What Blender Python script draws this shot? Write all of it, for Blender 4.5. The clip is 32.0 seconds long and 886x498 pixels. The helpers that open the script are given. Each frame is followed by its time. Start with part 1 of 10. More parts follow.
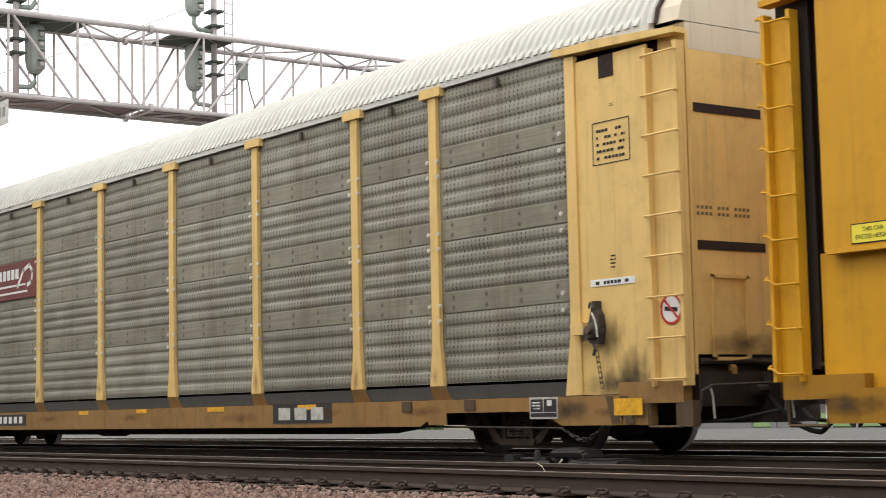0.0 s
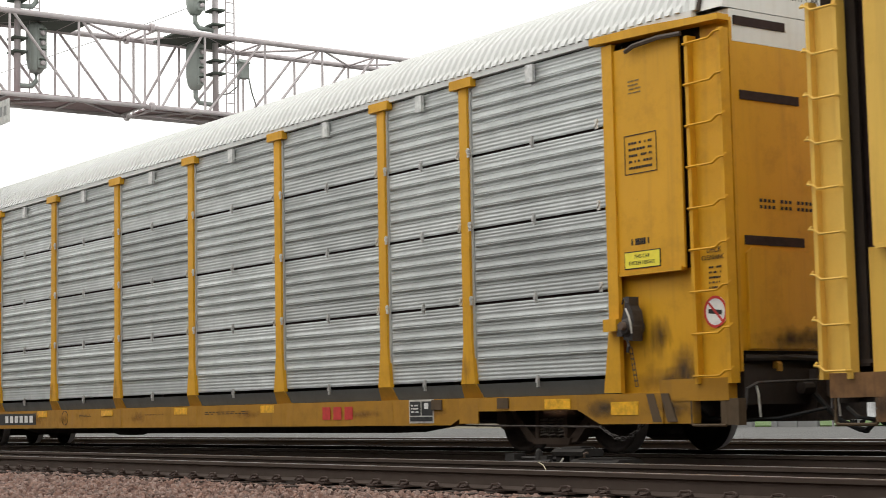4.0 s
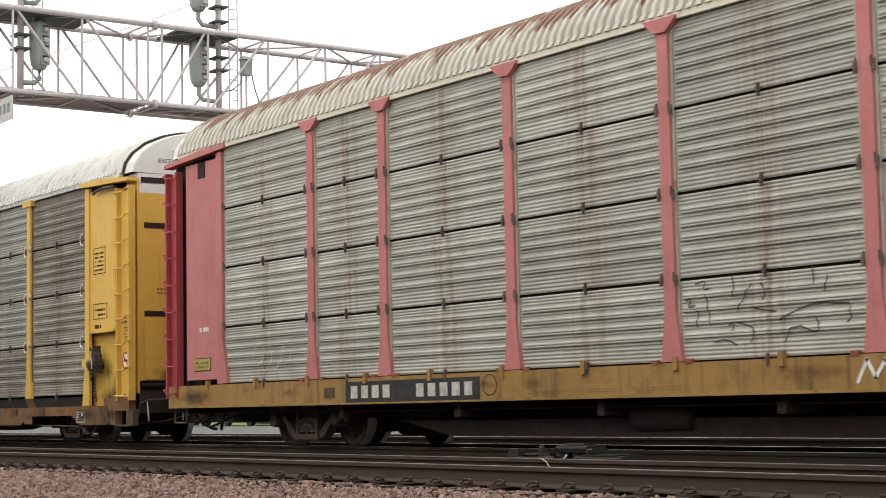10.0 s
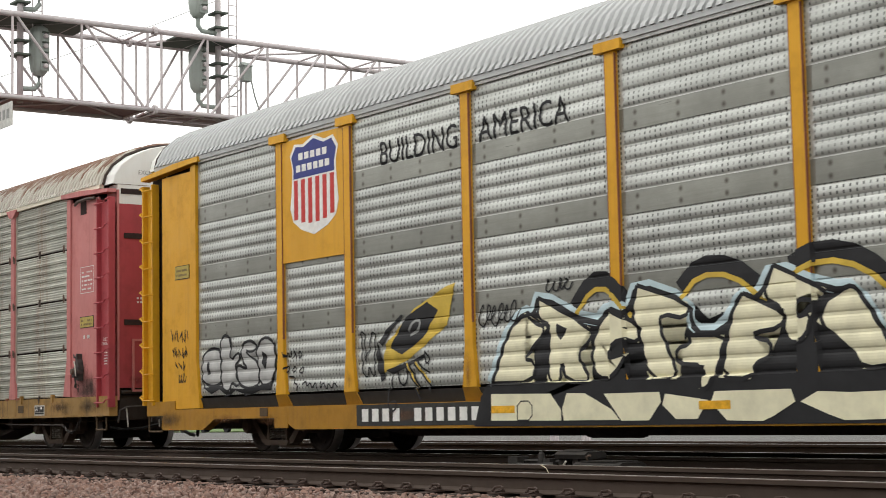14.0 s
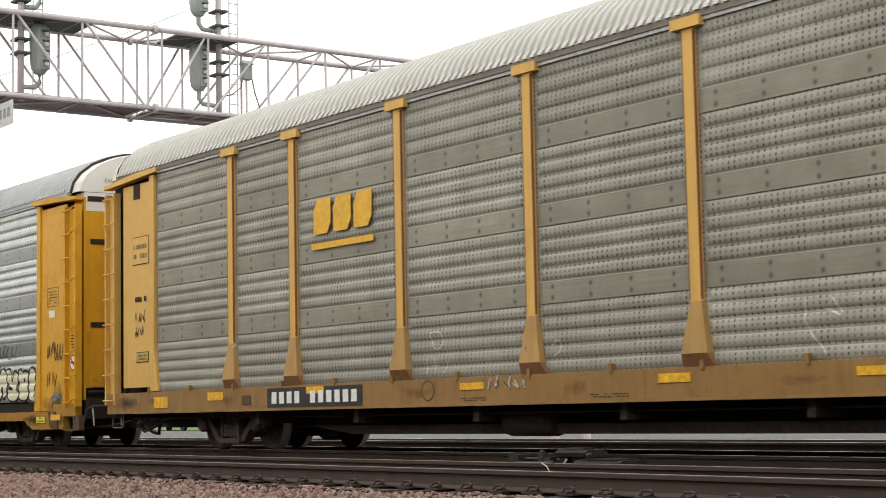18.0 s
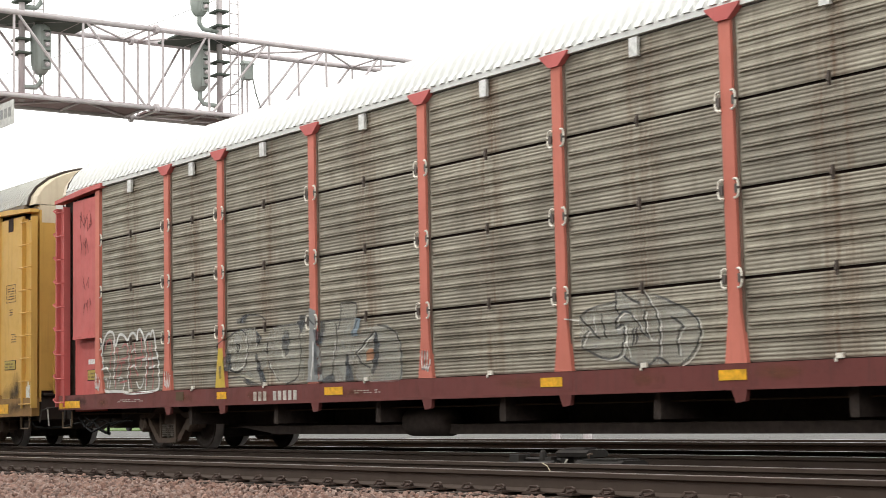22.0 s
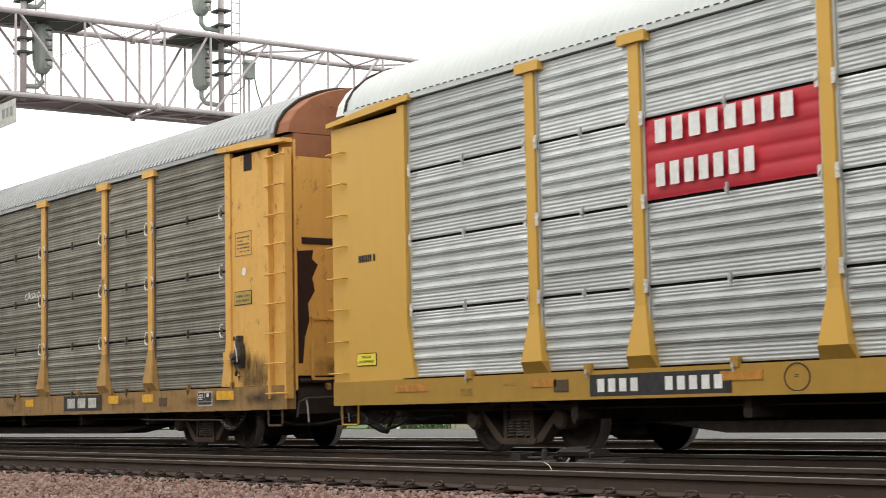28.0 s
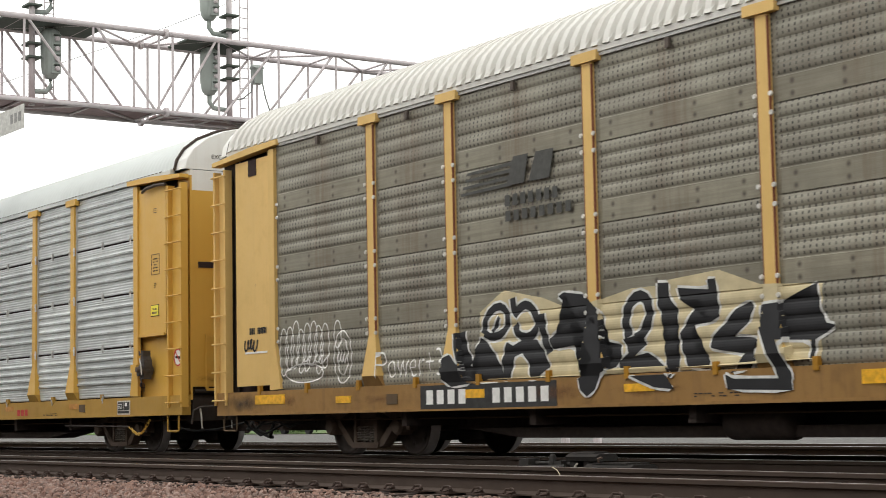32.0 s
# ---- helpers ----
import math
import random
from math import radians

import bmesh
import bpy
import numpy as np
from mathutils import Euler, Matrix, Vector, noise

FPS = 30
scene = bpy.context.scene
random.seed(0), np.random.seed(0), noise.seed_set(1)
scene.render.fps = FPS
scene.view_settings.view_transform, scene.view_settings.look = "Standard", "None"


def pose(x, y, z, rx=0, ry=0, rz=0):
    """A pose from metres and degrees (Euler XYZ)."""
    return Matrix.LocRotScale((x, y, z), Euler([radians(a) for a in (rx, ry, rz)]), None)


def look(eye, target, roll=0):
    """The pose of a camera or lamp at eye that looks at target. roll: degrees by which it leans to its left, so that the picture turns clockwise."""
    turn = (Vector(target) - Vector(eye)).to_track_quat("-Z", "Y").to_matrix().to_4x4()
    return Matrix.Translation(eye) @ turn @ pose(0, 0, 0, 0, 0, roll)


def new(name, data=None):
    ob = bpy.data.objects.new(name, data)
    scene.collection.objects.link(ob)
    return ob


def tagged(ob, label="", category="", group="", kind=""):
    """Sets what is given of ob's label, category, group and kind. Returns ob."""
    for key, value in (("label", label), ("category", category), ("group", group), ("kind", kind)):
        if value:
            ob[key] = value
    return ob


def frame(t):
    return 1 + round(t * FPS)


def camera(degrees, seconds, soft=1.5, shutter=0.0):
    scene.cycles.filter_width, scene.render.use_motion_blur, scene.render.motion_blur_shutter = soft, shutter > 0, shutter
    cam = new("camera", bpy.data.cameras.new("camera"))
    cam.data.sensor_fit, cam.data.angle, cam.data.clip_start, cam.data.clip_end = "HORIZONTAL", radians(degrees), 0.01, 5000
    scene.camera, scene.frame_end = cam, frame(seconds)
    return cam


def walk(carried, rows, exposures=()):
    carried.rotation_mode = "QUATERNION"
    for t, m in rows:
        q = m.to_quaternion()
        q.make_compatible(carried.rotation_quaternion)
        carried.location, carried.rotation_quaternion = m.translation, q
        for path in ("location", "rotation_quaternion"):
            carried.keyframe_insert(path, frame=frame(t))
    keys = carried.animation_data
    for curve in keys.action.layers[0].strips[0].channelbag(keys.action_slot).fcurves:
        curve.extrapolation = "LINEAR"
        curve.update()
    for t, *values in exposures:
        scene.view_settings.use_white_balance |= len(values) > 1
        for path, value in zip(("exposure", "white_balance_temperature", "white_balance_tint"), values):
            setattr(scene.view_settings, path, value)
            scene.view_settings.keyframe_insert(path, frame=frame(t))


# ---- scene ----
# Freight train of enclosed car carriers passing a low camera beside a three-track line.
# x runs along the track (the train moves towards -x), y away from the camera, z up from the rail tops.
cam = camera(29.32, 32.0, soft=0.9, shutter=0.1)
EYE_Z = 0.558
LEAN = -1.153
CAM_ROWS = [
    (0, 54.156, 95.467), (0.5, 54.163, 95.474), (1, 54.170, 95.438), (1.5, 54.192, 95.379), (2, 54.192, 95.350),
    (2.5, 54.192, 95.350), (3, 54.214, 95.321), (3.5, 54.214, 95.438), (4, 54.200, 95.430), (4.5, 54.192, 95.379),
    (6.5, 54.185, 95.504), (7, 54.214, 95.394), (7.5, 54.309, 95.379), (8, 54.309, 95.408), (8.5, 54.309, 95.400),
    (9, 54.309, 95.408), (9.5, 54.302, 95.408), (10, 54.309, 95.321), (10.5, 54.309, 95.408), (11, 54.287, 95.474),
    (11.5, 54.287, 95.467), (12, 54.295, 95.474), (12.5, 54.295, 95.467), (13, 54.287, 95.496), (13.5, 54.287, 95.467),
    (14, 54.287, 95.526), (14.5, 54.302, 95.518), (15, 54.295, 95.533), (15.5, 54.302, 95.474), (17.5, 54.309, 95.526),
    (18, 54.309, 95.467), (18.5, 54.317, 95.474), (19, 54.309, 95.526), (19.5, 54.309, 95.400), (20, 54.324, 95.438),
    (20.5, 54.331, 95.482), (21, 54.324, 95.489), (21.5, 54.331, 95.496), (22, 54.339, 95.467), (22.5, 54.331, 95.467),
    (23, 54.339, 95.438), (23.5, 54.331, 95.438), (24, 54.324, 95.445), (24.5, 54.324, 95.496), (26.5, 54.368, 95.379),
    (27, 54.397, 95.379), (27.5, 54.397, 95.438), (28, 54.397, 95.438), (28.5, 54.397, 95.583), (29, 54.397, 95.533),
    (29.5, 54.485, 95.496), (30, 54.573, 95.408), (30.5, 54.543, 95.526), (31, 54.543, 95.591), (31.5, 54.543, 95.613),
    (32, 54.661, 95.606)]
walk(cam, [(t, pose(0, 0, EYE_Z, tilt, 0, turn) @ pose(0, 0, 0, 0, 0, LEAN)) for t, turn, tilt in CAM_ROWS],
     exposures=[(0, 0.19), (1, 0.15), (2, 0.0), (3, -0.1), (4, -0.05), (7, 0.25), (8, 0.36), (9, 0.32), (10, 0.15), (11, 0.18), (12, 0.24), (13, 0.2), (14, 0.05), (15, 0.0), (18, 0.2),
                (19, 0.4), (20, 0.43), (22, 0.4), (23, 0.48), (24, 0.43), (27, 0.48), (27.5, 0.42), (28, 0.2), (28.5, 0.05), (29, -0.08), (30, -0.2), (31, -0.15), (32, 0.08)])

# distance that the train has gone, every second, and the cars' centres at the start
GONE = [0.0, 6.938, 13.899, 20.885, 27.889, 34.941, 42.048, 49.213, 56.434, 63.701, 71.001, 78.331, 85.691, 93.091,
        100.526, 108.005, 115.521, 123.076, 130.672, 138.307, 145.979, 153.688, 161.435, 169.225, 177.058, 184.92,
        192.814, 200.746, 208.719, 216.738, 224.791, 232.863, 240.956]
CENTRES = [-26.92, 1.624, 30.106, 58.823, 87.476, 116.061, 144.544, 173.154, 201.679, 230.129]
TRACK_Y = 14.41     # middle of the train's track
GAUGE = 1.505       # rail head to rail head
WHEEL_R = 0.42

# ---- light ----
world = bpy.data.worlds.new("overcast_sky")
scene.world = world
world.use_nodes = True
wn, wl = world.node_tree.nodes, world.node_tree.links
wn.clear()
sky = wn.new("ShaderNodeTexSky")
sky.sky_type = "NISHITA"
sky.sun_disc = False
sky.sun_elevation, sky.sun_rotation = radians(52), radians(200)
cloud = wn.new("ShaderNodeMix")
cloud.data_type = "RGBA"
cloud.inputs[0].default_value = 0.93
wl.new(sky.outputs[0], cloud.inputs[6])
cloud.inputs[7].default_value = (15.4, 15.3, 14.7, 1)
back = wn.new("ShaderNodeBackground")
back.inputs[1].default_value = 0.1
wl.new(cloud.outputs[2], back.inputs[0])
wl.new(back.outputs[0], wn.new("ShaderNodeOutputWorld").inputs[0])
sun = new("sun", bpy.data.lights.new("sun", "SUN"))
sun.data.energy, sun.data.angle, sun.data.color = 0.7, radians(25), (1, 0.96, 0.9)
sun.matrix_world = look((0, 0, 0), (0.25, 0.6, -1.0))
scene.view_settings.exposure = 0.0


# ---- materials ----
def nodes_of(name):
    m = bpy.data.materials.new(name)
    m.use_nodes = True
    n, l = m.node_tree.nodes, m.node_tree.links
    return m, n, l, n["Principled BSDF"]


def mixer(n, l, fac, a, b, blend="MIX"):
    x = n.new("ShaderNodeMix")
    x.data_type, x.blend_type = "RGBA", blend
    for sock, v in ((0, fac), (6, a), (7, b)):
        if isinstance(v, (int, float)):
            x.inputs[sock].default_value = v
        elif isinstance(v, tuple):
            x.inputs[sock].default_value = (*v, 1)
        else:
            l.new(v, x.inputs[sock])
    return x.outputs[2]


def ramp(n, l, v, lo, hi, a=0.0, b=1.0):
    r = n.new("ShaderNodeMapRange")
    r.inputs[1].default_value, r.inputs[2].default_value = lo, hi
    r.inputs[3].default_value, r.inputs[4].default_value = a, b
    l.new(v, r.inputs[0])
    return r.outputs[0]


def calc(n, l, op, a, b=0.0):
    x = n.new("ShaderNodeMath")
    x.operation = op
    for i, v in enumerate((a, b)):
        if isinstance(v, (int, float)):
            x.inputs[i].default_value = v
        else:
            l.new(v, x.inputs[i])
    return x.outputs[0]


def place(n, l, shift=True):
    """Object coordinates, shifted by a random amount for each object where asked."""
    tc = n.new("ShaderNodeTexCoord").outputs["Object"]
    if not shift:
        return tc
    info = n.new("ShaderNodeObjectInfo").outputs["Random"]
    far = calc(n, l, "MULTIPLY", info, 37.0)
    v = n.new("ShaderNodeVectorMath")
    v.operation = "ADD"
    l.new(tc, v.inputs[0])
    l.new(far, v.inputs[1])
    return v.outputs[0]


def noise_of(n, l, at, scale, stretch=(1, 1, 1), detail=4.0, rough=0.6):
    mp = n.new("ShaderNodeMapping")
    mp.inputs["Scale"].default_value = stretch
    l.new(at, mp.inputs[0])
    t = n.new("ShaderNodeTexNoise")
    t.inputs["Scale"].default_value, t.inputs["Detail"].default_value, t.inputs["Roughness"].default_value = scale, detail, rough
    l.new(mp.outputs[0], t.inputs[0])
    return t.outputs[0]


def bumped(n, l, bs, height, strength, dist=0.01):
    b = n.new("ShaderNodeBump")
    b.inputs["Strength"].default_value, b.inputs["Distance"].default_value = strength, dist
    l.new(height, b.inputs["Height"])
    l.new(b.outputs[0], bs.inputs["Normal"])


def paint(name, rgb, rough=0.55, metal=0.0, fade=0.25, grime=0.3, dirt=(0.06, 0.05, 0.04), rust=0.0, streak=0.35, shift=True, grain=(9, 9, 0.5), crown=0.0):
    """Weathered paint: faded clouds, vertical streaks of dirt, fine specks and patches of rust."""
    m, n, l, bs = nodes_of(name)
    at = place(n, l, shift)
    big = noise_of(n, l, at, 0.9, (1, 1, 0.7))
    run = noise_of(n, l, at, 1.0, grain, 5)
    fine = noise_of(n, l, at, 55.0, detail=3)
    pale = tuple(min(1, c * 1.12 + 0.01) for c in rgb)
    dark = tuple(c * 0.78 for c in rgb)
    col = mixer(n, l, ramp(n, l, big, 0.3, 0.7), dark, pale)
    col = mixer(n, l, 1 - fade, col, rgb)
    col = mixer(n, l, ramp(n, l, run, 0.52, 0.78, 0, streak), col, dirt)
    smut = noise_of(n, l, at, 2.6, detail=6, rough=0.72)
    col = mixer(n, l, ramp(n, l, smut, 0.5, 0.85, 0, grime), col, dirt)
    if rust:
        spots = noise_of(n, l, at, 3.5, (1, 1, 0.55), 8, 0.75)
        if crown:           # rust runs down from the ridge of a roof
            spots = noise_of(n, l, at, 1.0, (5, 1.2, 1.2), 8, 0.7)
            sp = n.new("ShaderNodeSeparateXYZ")
            l.new(at, sp.inputs[0])
            spots = calc(n, l, "ADD", spots, ramp(n, l, sp.outputs[2], 4.9, 5.4, -0.06, crown))
        col = mixer(n, l, ramp(n, l, spots, 0.68 - 0.2 * rust, 0.74 - 0.16 * rust, 0, 0.9), col, (0.17, 0.065, 0.03))
    col = mixer(n, l, ramp(n, l, fine, 0.3, 0.7, 0, 0.12), col, dark)
    l.new(col, bs.inputs["Base Color"])
    l.new(ramp(n, l, smut, 0.3, 0.7, rough - 0.1, min(1, rough + 0.15)), bs.inputs["Roughness"])
    bs.inputs["Metallic"].default_value = metal
    bs.inputs["Specular IOR Level"].default_value = 0.3
    bumped(n, l, bs, fine, 0.12, 0.004)
    return m


def sheet(name, rgb, dirt, metal=0.0, rough=0.5, soil=0.5, holes=False, stain=0.2, band=0.85, rust=(0.13, 0.068, 0.035)):
    """Galvanised or soiled side sheet: cloudy zinc, horizontal soiling along the ribs, vertical rain marks, rust by the middle hook;
    with rows of small punched holes where asked."""
    m, n, l, bs = nodes_of(name)
    raw = place(n, l, False)
    at = place(n, l, True)
    info = n.new("ShaderNodeObjectInfo").outputs["Random"]
    cloud_ = noise_of(n, l, at, 1.6, (1, 1, 1.6), 5)
    along = noise_of(n, l, at, 1.0, (0.7, 0.05, 26), 5, 0.7)
    down = noise_of(n, l, at, 1.0, (7, 0.04, 0.4), 5)
    fine = noise_of(n, l, at, 48.0, (0.4, 1, 1.4), 3)
    tone = ramp(n, l, info, 0, 1, 0.8, 1.14)
    col = mixer(n, l, ramp(n, l, cloud_, 0.3, 0.7), tuple(c * 0.82 for c in rgb), tuple(min(1, c * 1.14) for c in rgb))
    col = mixer(n, l, 1.0, col, tone, "MULTIPLY")
    patchy = noise_of(n, l, at, 1.0, (0.9, 0.05, 1.3), 6, 0.65)
    col = mixer(n, l, ramp(n, l, patchy, 0.46, 0.68, 0, soil * 0.9), col, dirt)
    col = mixer(n, l, ramp(n, l, along, 0.4, 0.68, 0, soil * 0.65), col, dirt)
    col = mixer(n, l, ramp(n, l, down, 0.52, 0.8, 0, soil * 0.6), col, dirt)
    sep = n.new("ShaderNodeSeparateXYZ")
    l.new(raw, sep.inputs[0])
    if stain:
        mid = calc(n, l, "ABSOLUTE", sep.outputs[0])
        strip_ = ramp(n, l, mid, 0.08, 0.45, 1, 0)
        wet = noise_of(n, l, at, 1.0, (16, 0.02, 0.6), 4)
        k = calc(n, l, "MULTIPLY", strip_, ramp(n, l, wet, 0.4, 0.7, 0, stain))
        col = mixer(n, l, k, col, rust)
    col = mixer(n, l, ramp(n, l, fine, 0.35, 0.7, 0, 0.25), col, tuple(c * 0.7 for c in rgb))
    if holes:
        def cell(v, size):
            q = calc(n, l, "FRACT", calc(n, l, "DIVIDE", v, size))
            return calc(n, l, "MULTIPLY", calc(n, l, "ABSOLUTE", calc(n, l, "SUBTRACT", q, 0.5)), size)
        hx = ramp(n, l, cell(sep.outputs[0], 0.085), 0.008, 0.014, 1, 0)
        hz = ramp(n, l, cell(calc(n, l, "ADD", sep.outputs[2], 5.0), 0.058), 0.012, 0.02, 1, 0)
        # some columns are punched deep, some lightly or not at all
        wn = n.new("ShaderNodeTexWhiteNoise")
        wn.noise_dimensions = "1D"
        l.new(calc(n, l, "ADD", calc(n, l, "FLOOR", calc(n, l, "DIVIDE", sep.outputs[0], 0.085)), calc(n, l, "MULTIPLY", info, 91.0)), wn.inputs["W"])
        worn = noise_of(n, l, at, 1.0, (2.2, 1, 3.5), 3)
        hx = calc(n, l, "MULTIPLY", hx, calc(n, l, "MULTIPLY", ramp(n, l, wn.outputs["Value"], 0.1, 0.6, 0.55, 1), ramp(n, l, worn, 0.35, 0.55, 0.5, 1)))
        rows_ = calc(n, l, "GREATER_THAN", sep.outputs[2], 0.27)
        low = calc(n, l, "LESS_THAN", sep.outputs[2], 0.262)
        col = mixer(n, l, low, col, mixer(n, l, 1.0, col, (band, band * 0.98, band * 0.92), "MULTIPLY"))
        bx, bz = cell(sep.outputs[0], 0.7), cell(calc(n, l, "ADD", sep.outputs[2], 0.002), 0.131)
        far = calc(n, l, "SQRT", calc(n, l, "ADD", calc(n, l, "MULTIPLY", bx, bx), calc(n, l, "MULTIPLY", bz, bz)))
        col = mixer(n, l, calc(n, l, "MULTIPLY", ramp(n, l, far, 0.008, 0.045, 0.85, 0), low), col, (0.05, 0.036, 0.027))
        spot = calc(n, l, "MULTIPLY", calc(n, l, "MULTIPLY", hx, hz), rows_)
        col = mixer(n, l, calc(n, l, "MULTIPLY", spot, 0.95), col, (0.012, 0.012, 0.012))
    l.new(col, bs.inputs["Base Color"])
    bs.inputs["Metallic"].default_value = metal
    l.new(ramp(n, l, along, 0.3, 0.7, rough - 0.08, rough + 0.2), bs.inputs["Roughness"])
    bumped(n, l, bs, fine, 0.15, 0.004)
    return m


def thin_spray(name, rgb, cover):
    """Thin, patchy spray paint that lets the sheet show through."""
    m, n, l, bs = nodes_of(name)
    v = noise_of(n, l, place(n, l, False), 2.2, (1, 0.05, 1.6), 5, 0.7)
    l.new(ramp(n, l, v, 0.3, 0.7, cover * 0.35, cover), bs.inputs["Alpha"])
    bs.inputs["Base Color"].default_value = (*rgb, 1)
    bs.inputs["Roughness"].default_value = 0.7
    return m


def smear(name, rgb, strength):
    """Greasy soot rubbed onto a plate: dense in the middle, ragged and thin towards its rim."""
    m, n, l, bs = nodes_of(name)
    raw = place(n, l, False)
    sep = n.new("ShaderNodeSeparateXYZ")
    l.new(raw, sep.inputs[0])
    far = calc(n, l, "SQRT", calc(n, l, "ADD", calc(n, l, "MULTIPLY", sep.outputs[0], sep.outputs[0]), calc(n, l, "MULTIPLY", sep.outputs[2], sep.outputs[2])))
    rag = noise_of(n, l, place(n, l, True), 2.4, (2.2, 1, 0.7), 7, 0.62)
    k = ramp(n, l, calc(n, l, "ADD", rag, ramp(n, l, far, 0.0, 0.5, 0.28, -0.3)), 0.3, 0.95, 0, strength)
    l.new(k, bs.inputs["Alpha"])
    bs.inputs["Base Color"].default_value = (*rgb, 1)
    bs.inputs["Roughness"].default_value = 0.8
    return m


def plain(name, rgb, rough=0.6, metal=0.0, vary=0.25, scale=12.0):
    m, n, l, bs = nodes_of(name)
    at = place(n, l)
    v = noise_of(n, l, at, scale, detail=5)
    l.new(mixer(n, l, ramp(n, l, v, 0.3, 0.7), tuple(c * (1 - vary) for c in rgb), tuple(min(1, c * (1 + vary)) for c in rgb)), bs.inputs["Base Color"])
    bs.inputs["Roughness"].default_value, bs.inputs["Metallic"].default_value = rough, metal
    bs.inputs["Specular IOR Level"].default_value = 0.25 if max(rgb) < 0.05 else 0.4
    bumped(n, l, bs, v, 0.15, 0.006)
    return m


def gravel(name, a, b, c):
    m, n, l, bs = nodes_of(name)
    at = place(n, l, False)
    g = n.new("ShaderNodeTexVoronoi")
    g.inputs["Scale"].default_value = 22
    l.new(at, g.inputs[0])
    big = noise_of(n, l, at, 0.6)
    col = mixer(n, l, g.outputs["Color"], a, b)
    col = mixer(n, l, ramp(n, l, big, 0.35, 0.7, 0, 0.6), col, c)
    l.new(col, bs.inputs["Base Color"])
    bs.inputs["Roughness"].default_value = 0.95
    bumped(n, l, bs, g.outputs["Distance"], 0.9, 0.04)
    return m


def stone_mat(name, *tones):
    m, n, l, bs = nodes_of(name)
    r = n.new("ShaderNodeNewGeometry").outputs["Random Per Island"]
    cr = n.new("ShaderNodeValToRGB")
    cr.color_ramp.elements[0].color, cr.color_ramp.elements[1].color = (*tones[0], 1), (*tones[-1], 1)
    for i, t in enumerate(tones[1:-1]):
        cr.color_ramp.elements.new((i + 1) / (len(tones) - 1)).color = (*t, 1)
    l.new(r, cr.inputs[0])
    v = noise_of(n, l, place(n, l, False), 60)
    l.new(mixer(n, l, ramp(n, l, v, 0.3, 0.7, 0, 0.35), cr.outputs[0], (0.12, 0.1, 0.09)), bs.inputs["Base Color"])
    bs.inputs["Roughness"].default_value = 0.95
    return m


BLACK = plain("black_underframe", (0.055, 0.041, 0.035), 0.95)
TRUCK = paint("truck_iron", (0.125, 0.088, 0.066), 0.75, 0, 0.5, 0.6, (0.05, 0.038, 0.03))
SPRING_STEEL = plain("dusty_spring_steel", (0.2, 0.17, 0.145), 0.7)
TREAD = plain("wheel_steel", (0.05, 0.038, 0.032), 0.7, 0.1)
TREAD_BRIGHT = plain("polished_wheel_tread", (0.45, 0.43, 0.42), 0.35, 0.8, 0.1)
STEEL = plain("bare_steel", (0.42, 0.41, 0.4), 0.4, 0.8)
CLIP_ZINC = plain("zinc_clip", (0.6, 0.58, 0.54), 0.5, 0.3)
CLIP_IRON = plain("iron_clip", (0.1, 0.085, 0.075), 0.7)
HOOK_IRON = plain("hook_iron", (0.085, 0.066, 0.054), 0.7)
BRAKE = plain("brake_iron", (0.06, 0.052, 0.048), 0.6, 0.3)
HOSE = plain("rubber_hose", (0.02, 0.02, 0.02), 0.7)
# near-black colour standing for the shade inside slots, joints and the car
VOID = plain("opening_shade", (0.036, 0.022, 0.02), 0.9)
INK = plain("black_stencil", (0.03, 0.028, 0.027), 0.7, 0, 0.3)
FADED_INK = plain("faded_stencil", (0.2, 0.14, 0.06), 0.7, 0, 0.3)
CHALK = plain("white_marking", (0.75, 0.74, 0.71), 0.7, 0, 0.12)
OLD_CHALK = plain("worn_white_marking", (0.5, 0.48, 0.43), 0.75, 0, 0.3)
PLATE_BLACK = plain("black_plate_paint", (0.035, 0.034, 0.033), 0.6, 0, 0.3)
LABEL_YELLOW = plain("bright_yellow_label", (0.85, 0.72, 0.06), 0.5, 0, 0.06)
OLD_LABEL = plain("aged_yellow_label", (0.42, 0.32, 0.07), 0.6, 0, 0.2)
PATCH_ORANGE = plain("orange_reflector", (0.74, 0.39, 0.02), 0.45, 0, 0.3)
RED_MARK = plain("red_marking", (0.5, 0.035, 0.03), 0.6, 0, 0.15)
BLUE_MARK = plain("deep_blue_marking", (0.03, 0.04, 0.2), 0.6, 0, 0.12)
CREAM_SPRAY = plain("cream_spray_paint", (0.74, 0.7, 0.5), 0.7, 0, 0.12, 4)
BLACK_SPRAY = plain("black_spray_paint", (0.02, 0.02, 0.022), 0.6, 0, 0.2, 4)
WHITE_SPRAY = plain("white_spray_paint", (0.6, 0.6, 0.58), 0.7, 0, 0.25, 6)
GREY_SPRAY = plain("grey_spray_paint", (0.25, 0.255, 0.25), 0.7, 0, 0.3, 3)
GOLD_SPRAY = plain("gold_spray_paint", (0.55, 0.38, 0.05), 0.6, 0, 0.15, 4)


# ---- mesh helpers ----
def put(bm, verts, faces):
    vs = [bm.verts.new(v) for v in verts]
    for f in faces:
        bm.faces.new([vs[i] for i in f])
    return vs


def box(bm, x0, x1, y0, y1, z0, z1):
    put(bm, [(x, y, z) for x in (x0, x1) for y in (y0, y1) for z in (z0, z1)],
        [(0, 1, 3, 2), (4, 6, 7, 5), (0, 4, 5, 1), (2, 3, 7, 6), (0, 2, 6, 4), (1, 5, 7, 3)])
    return bm


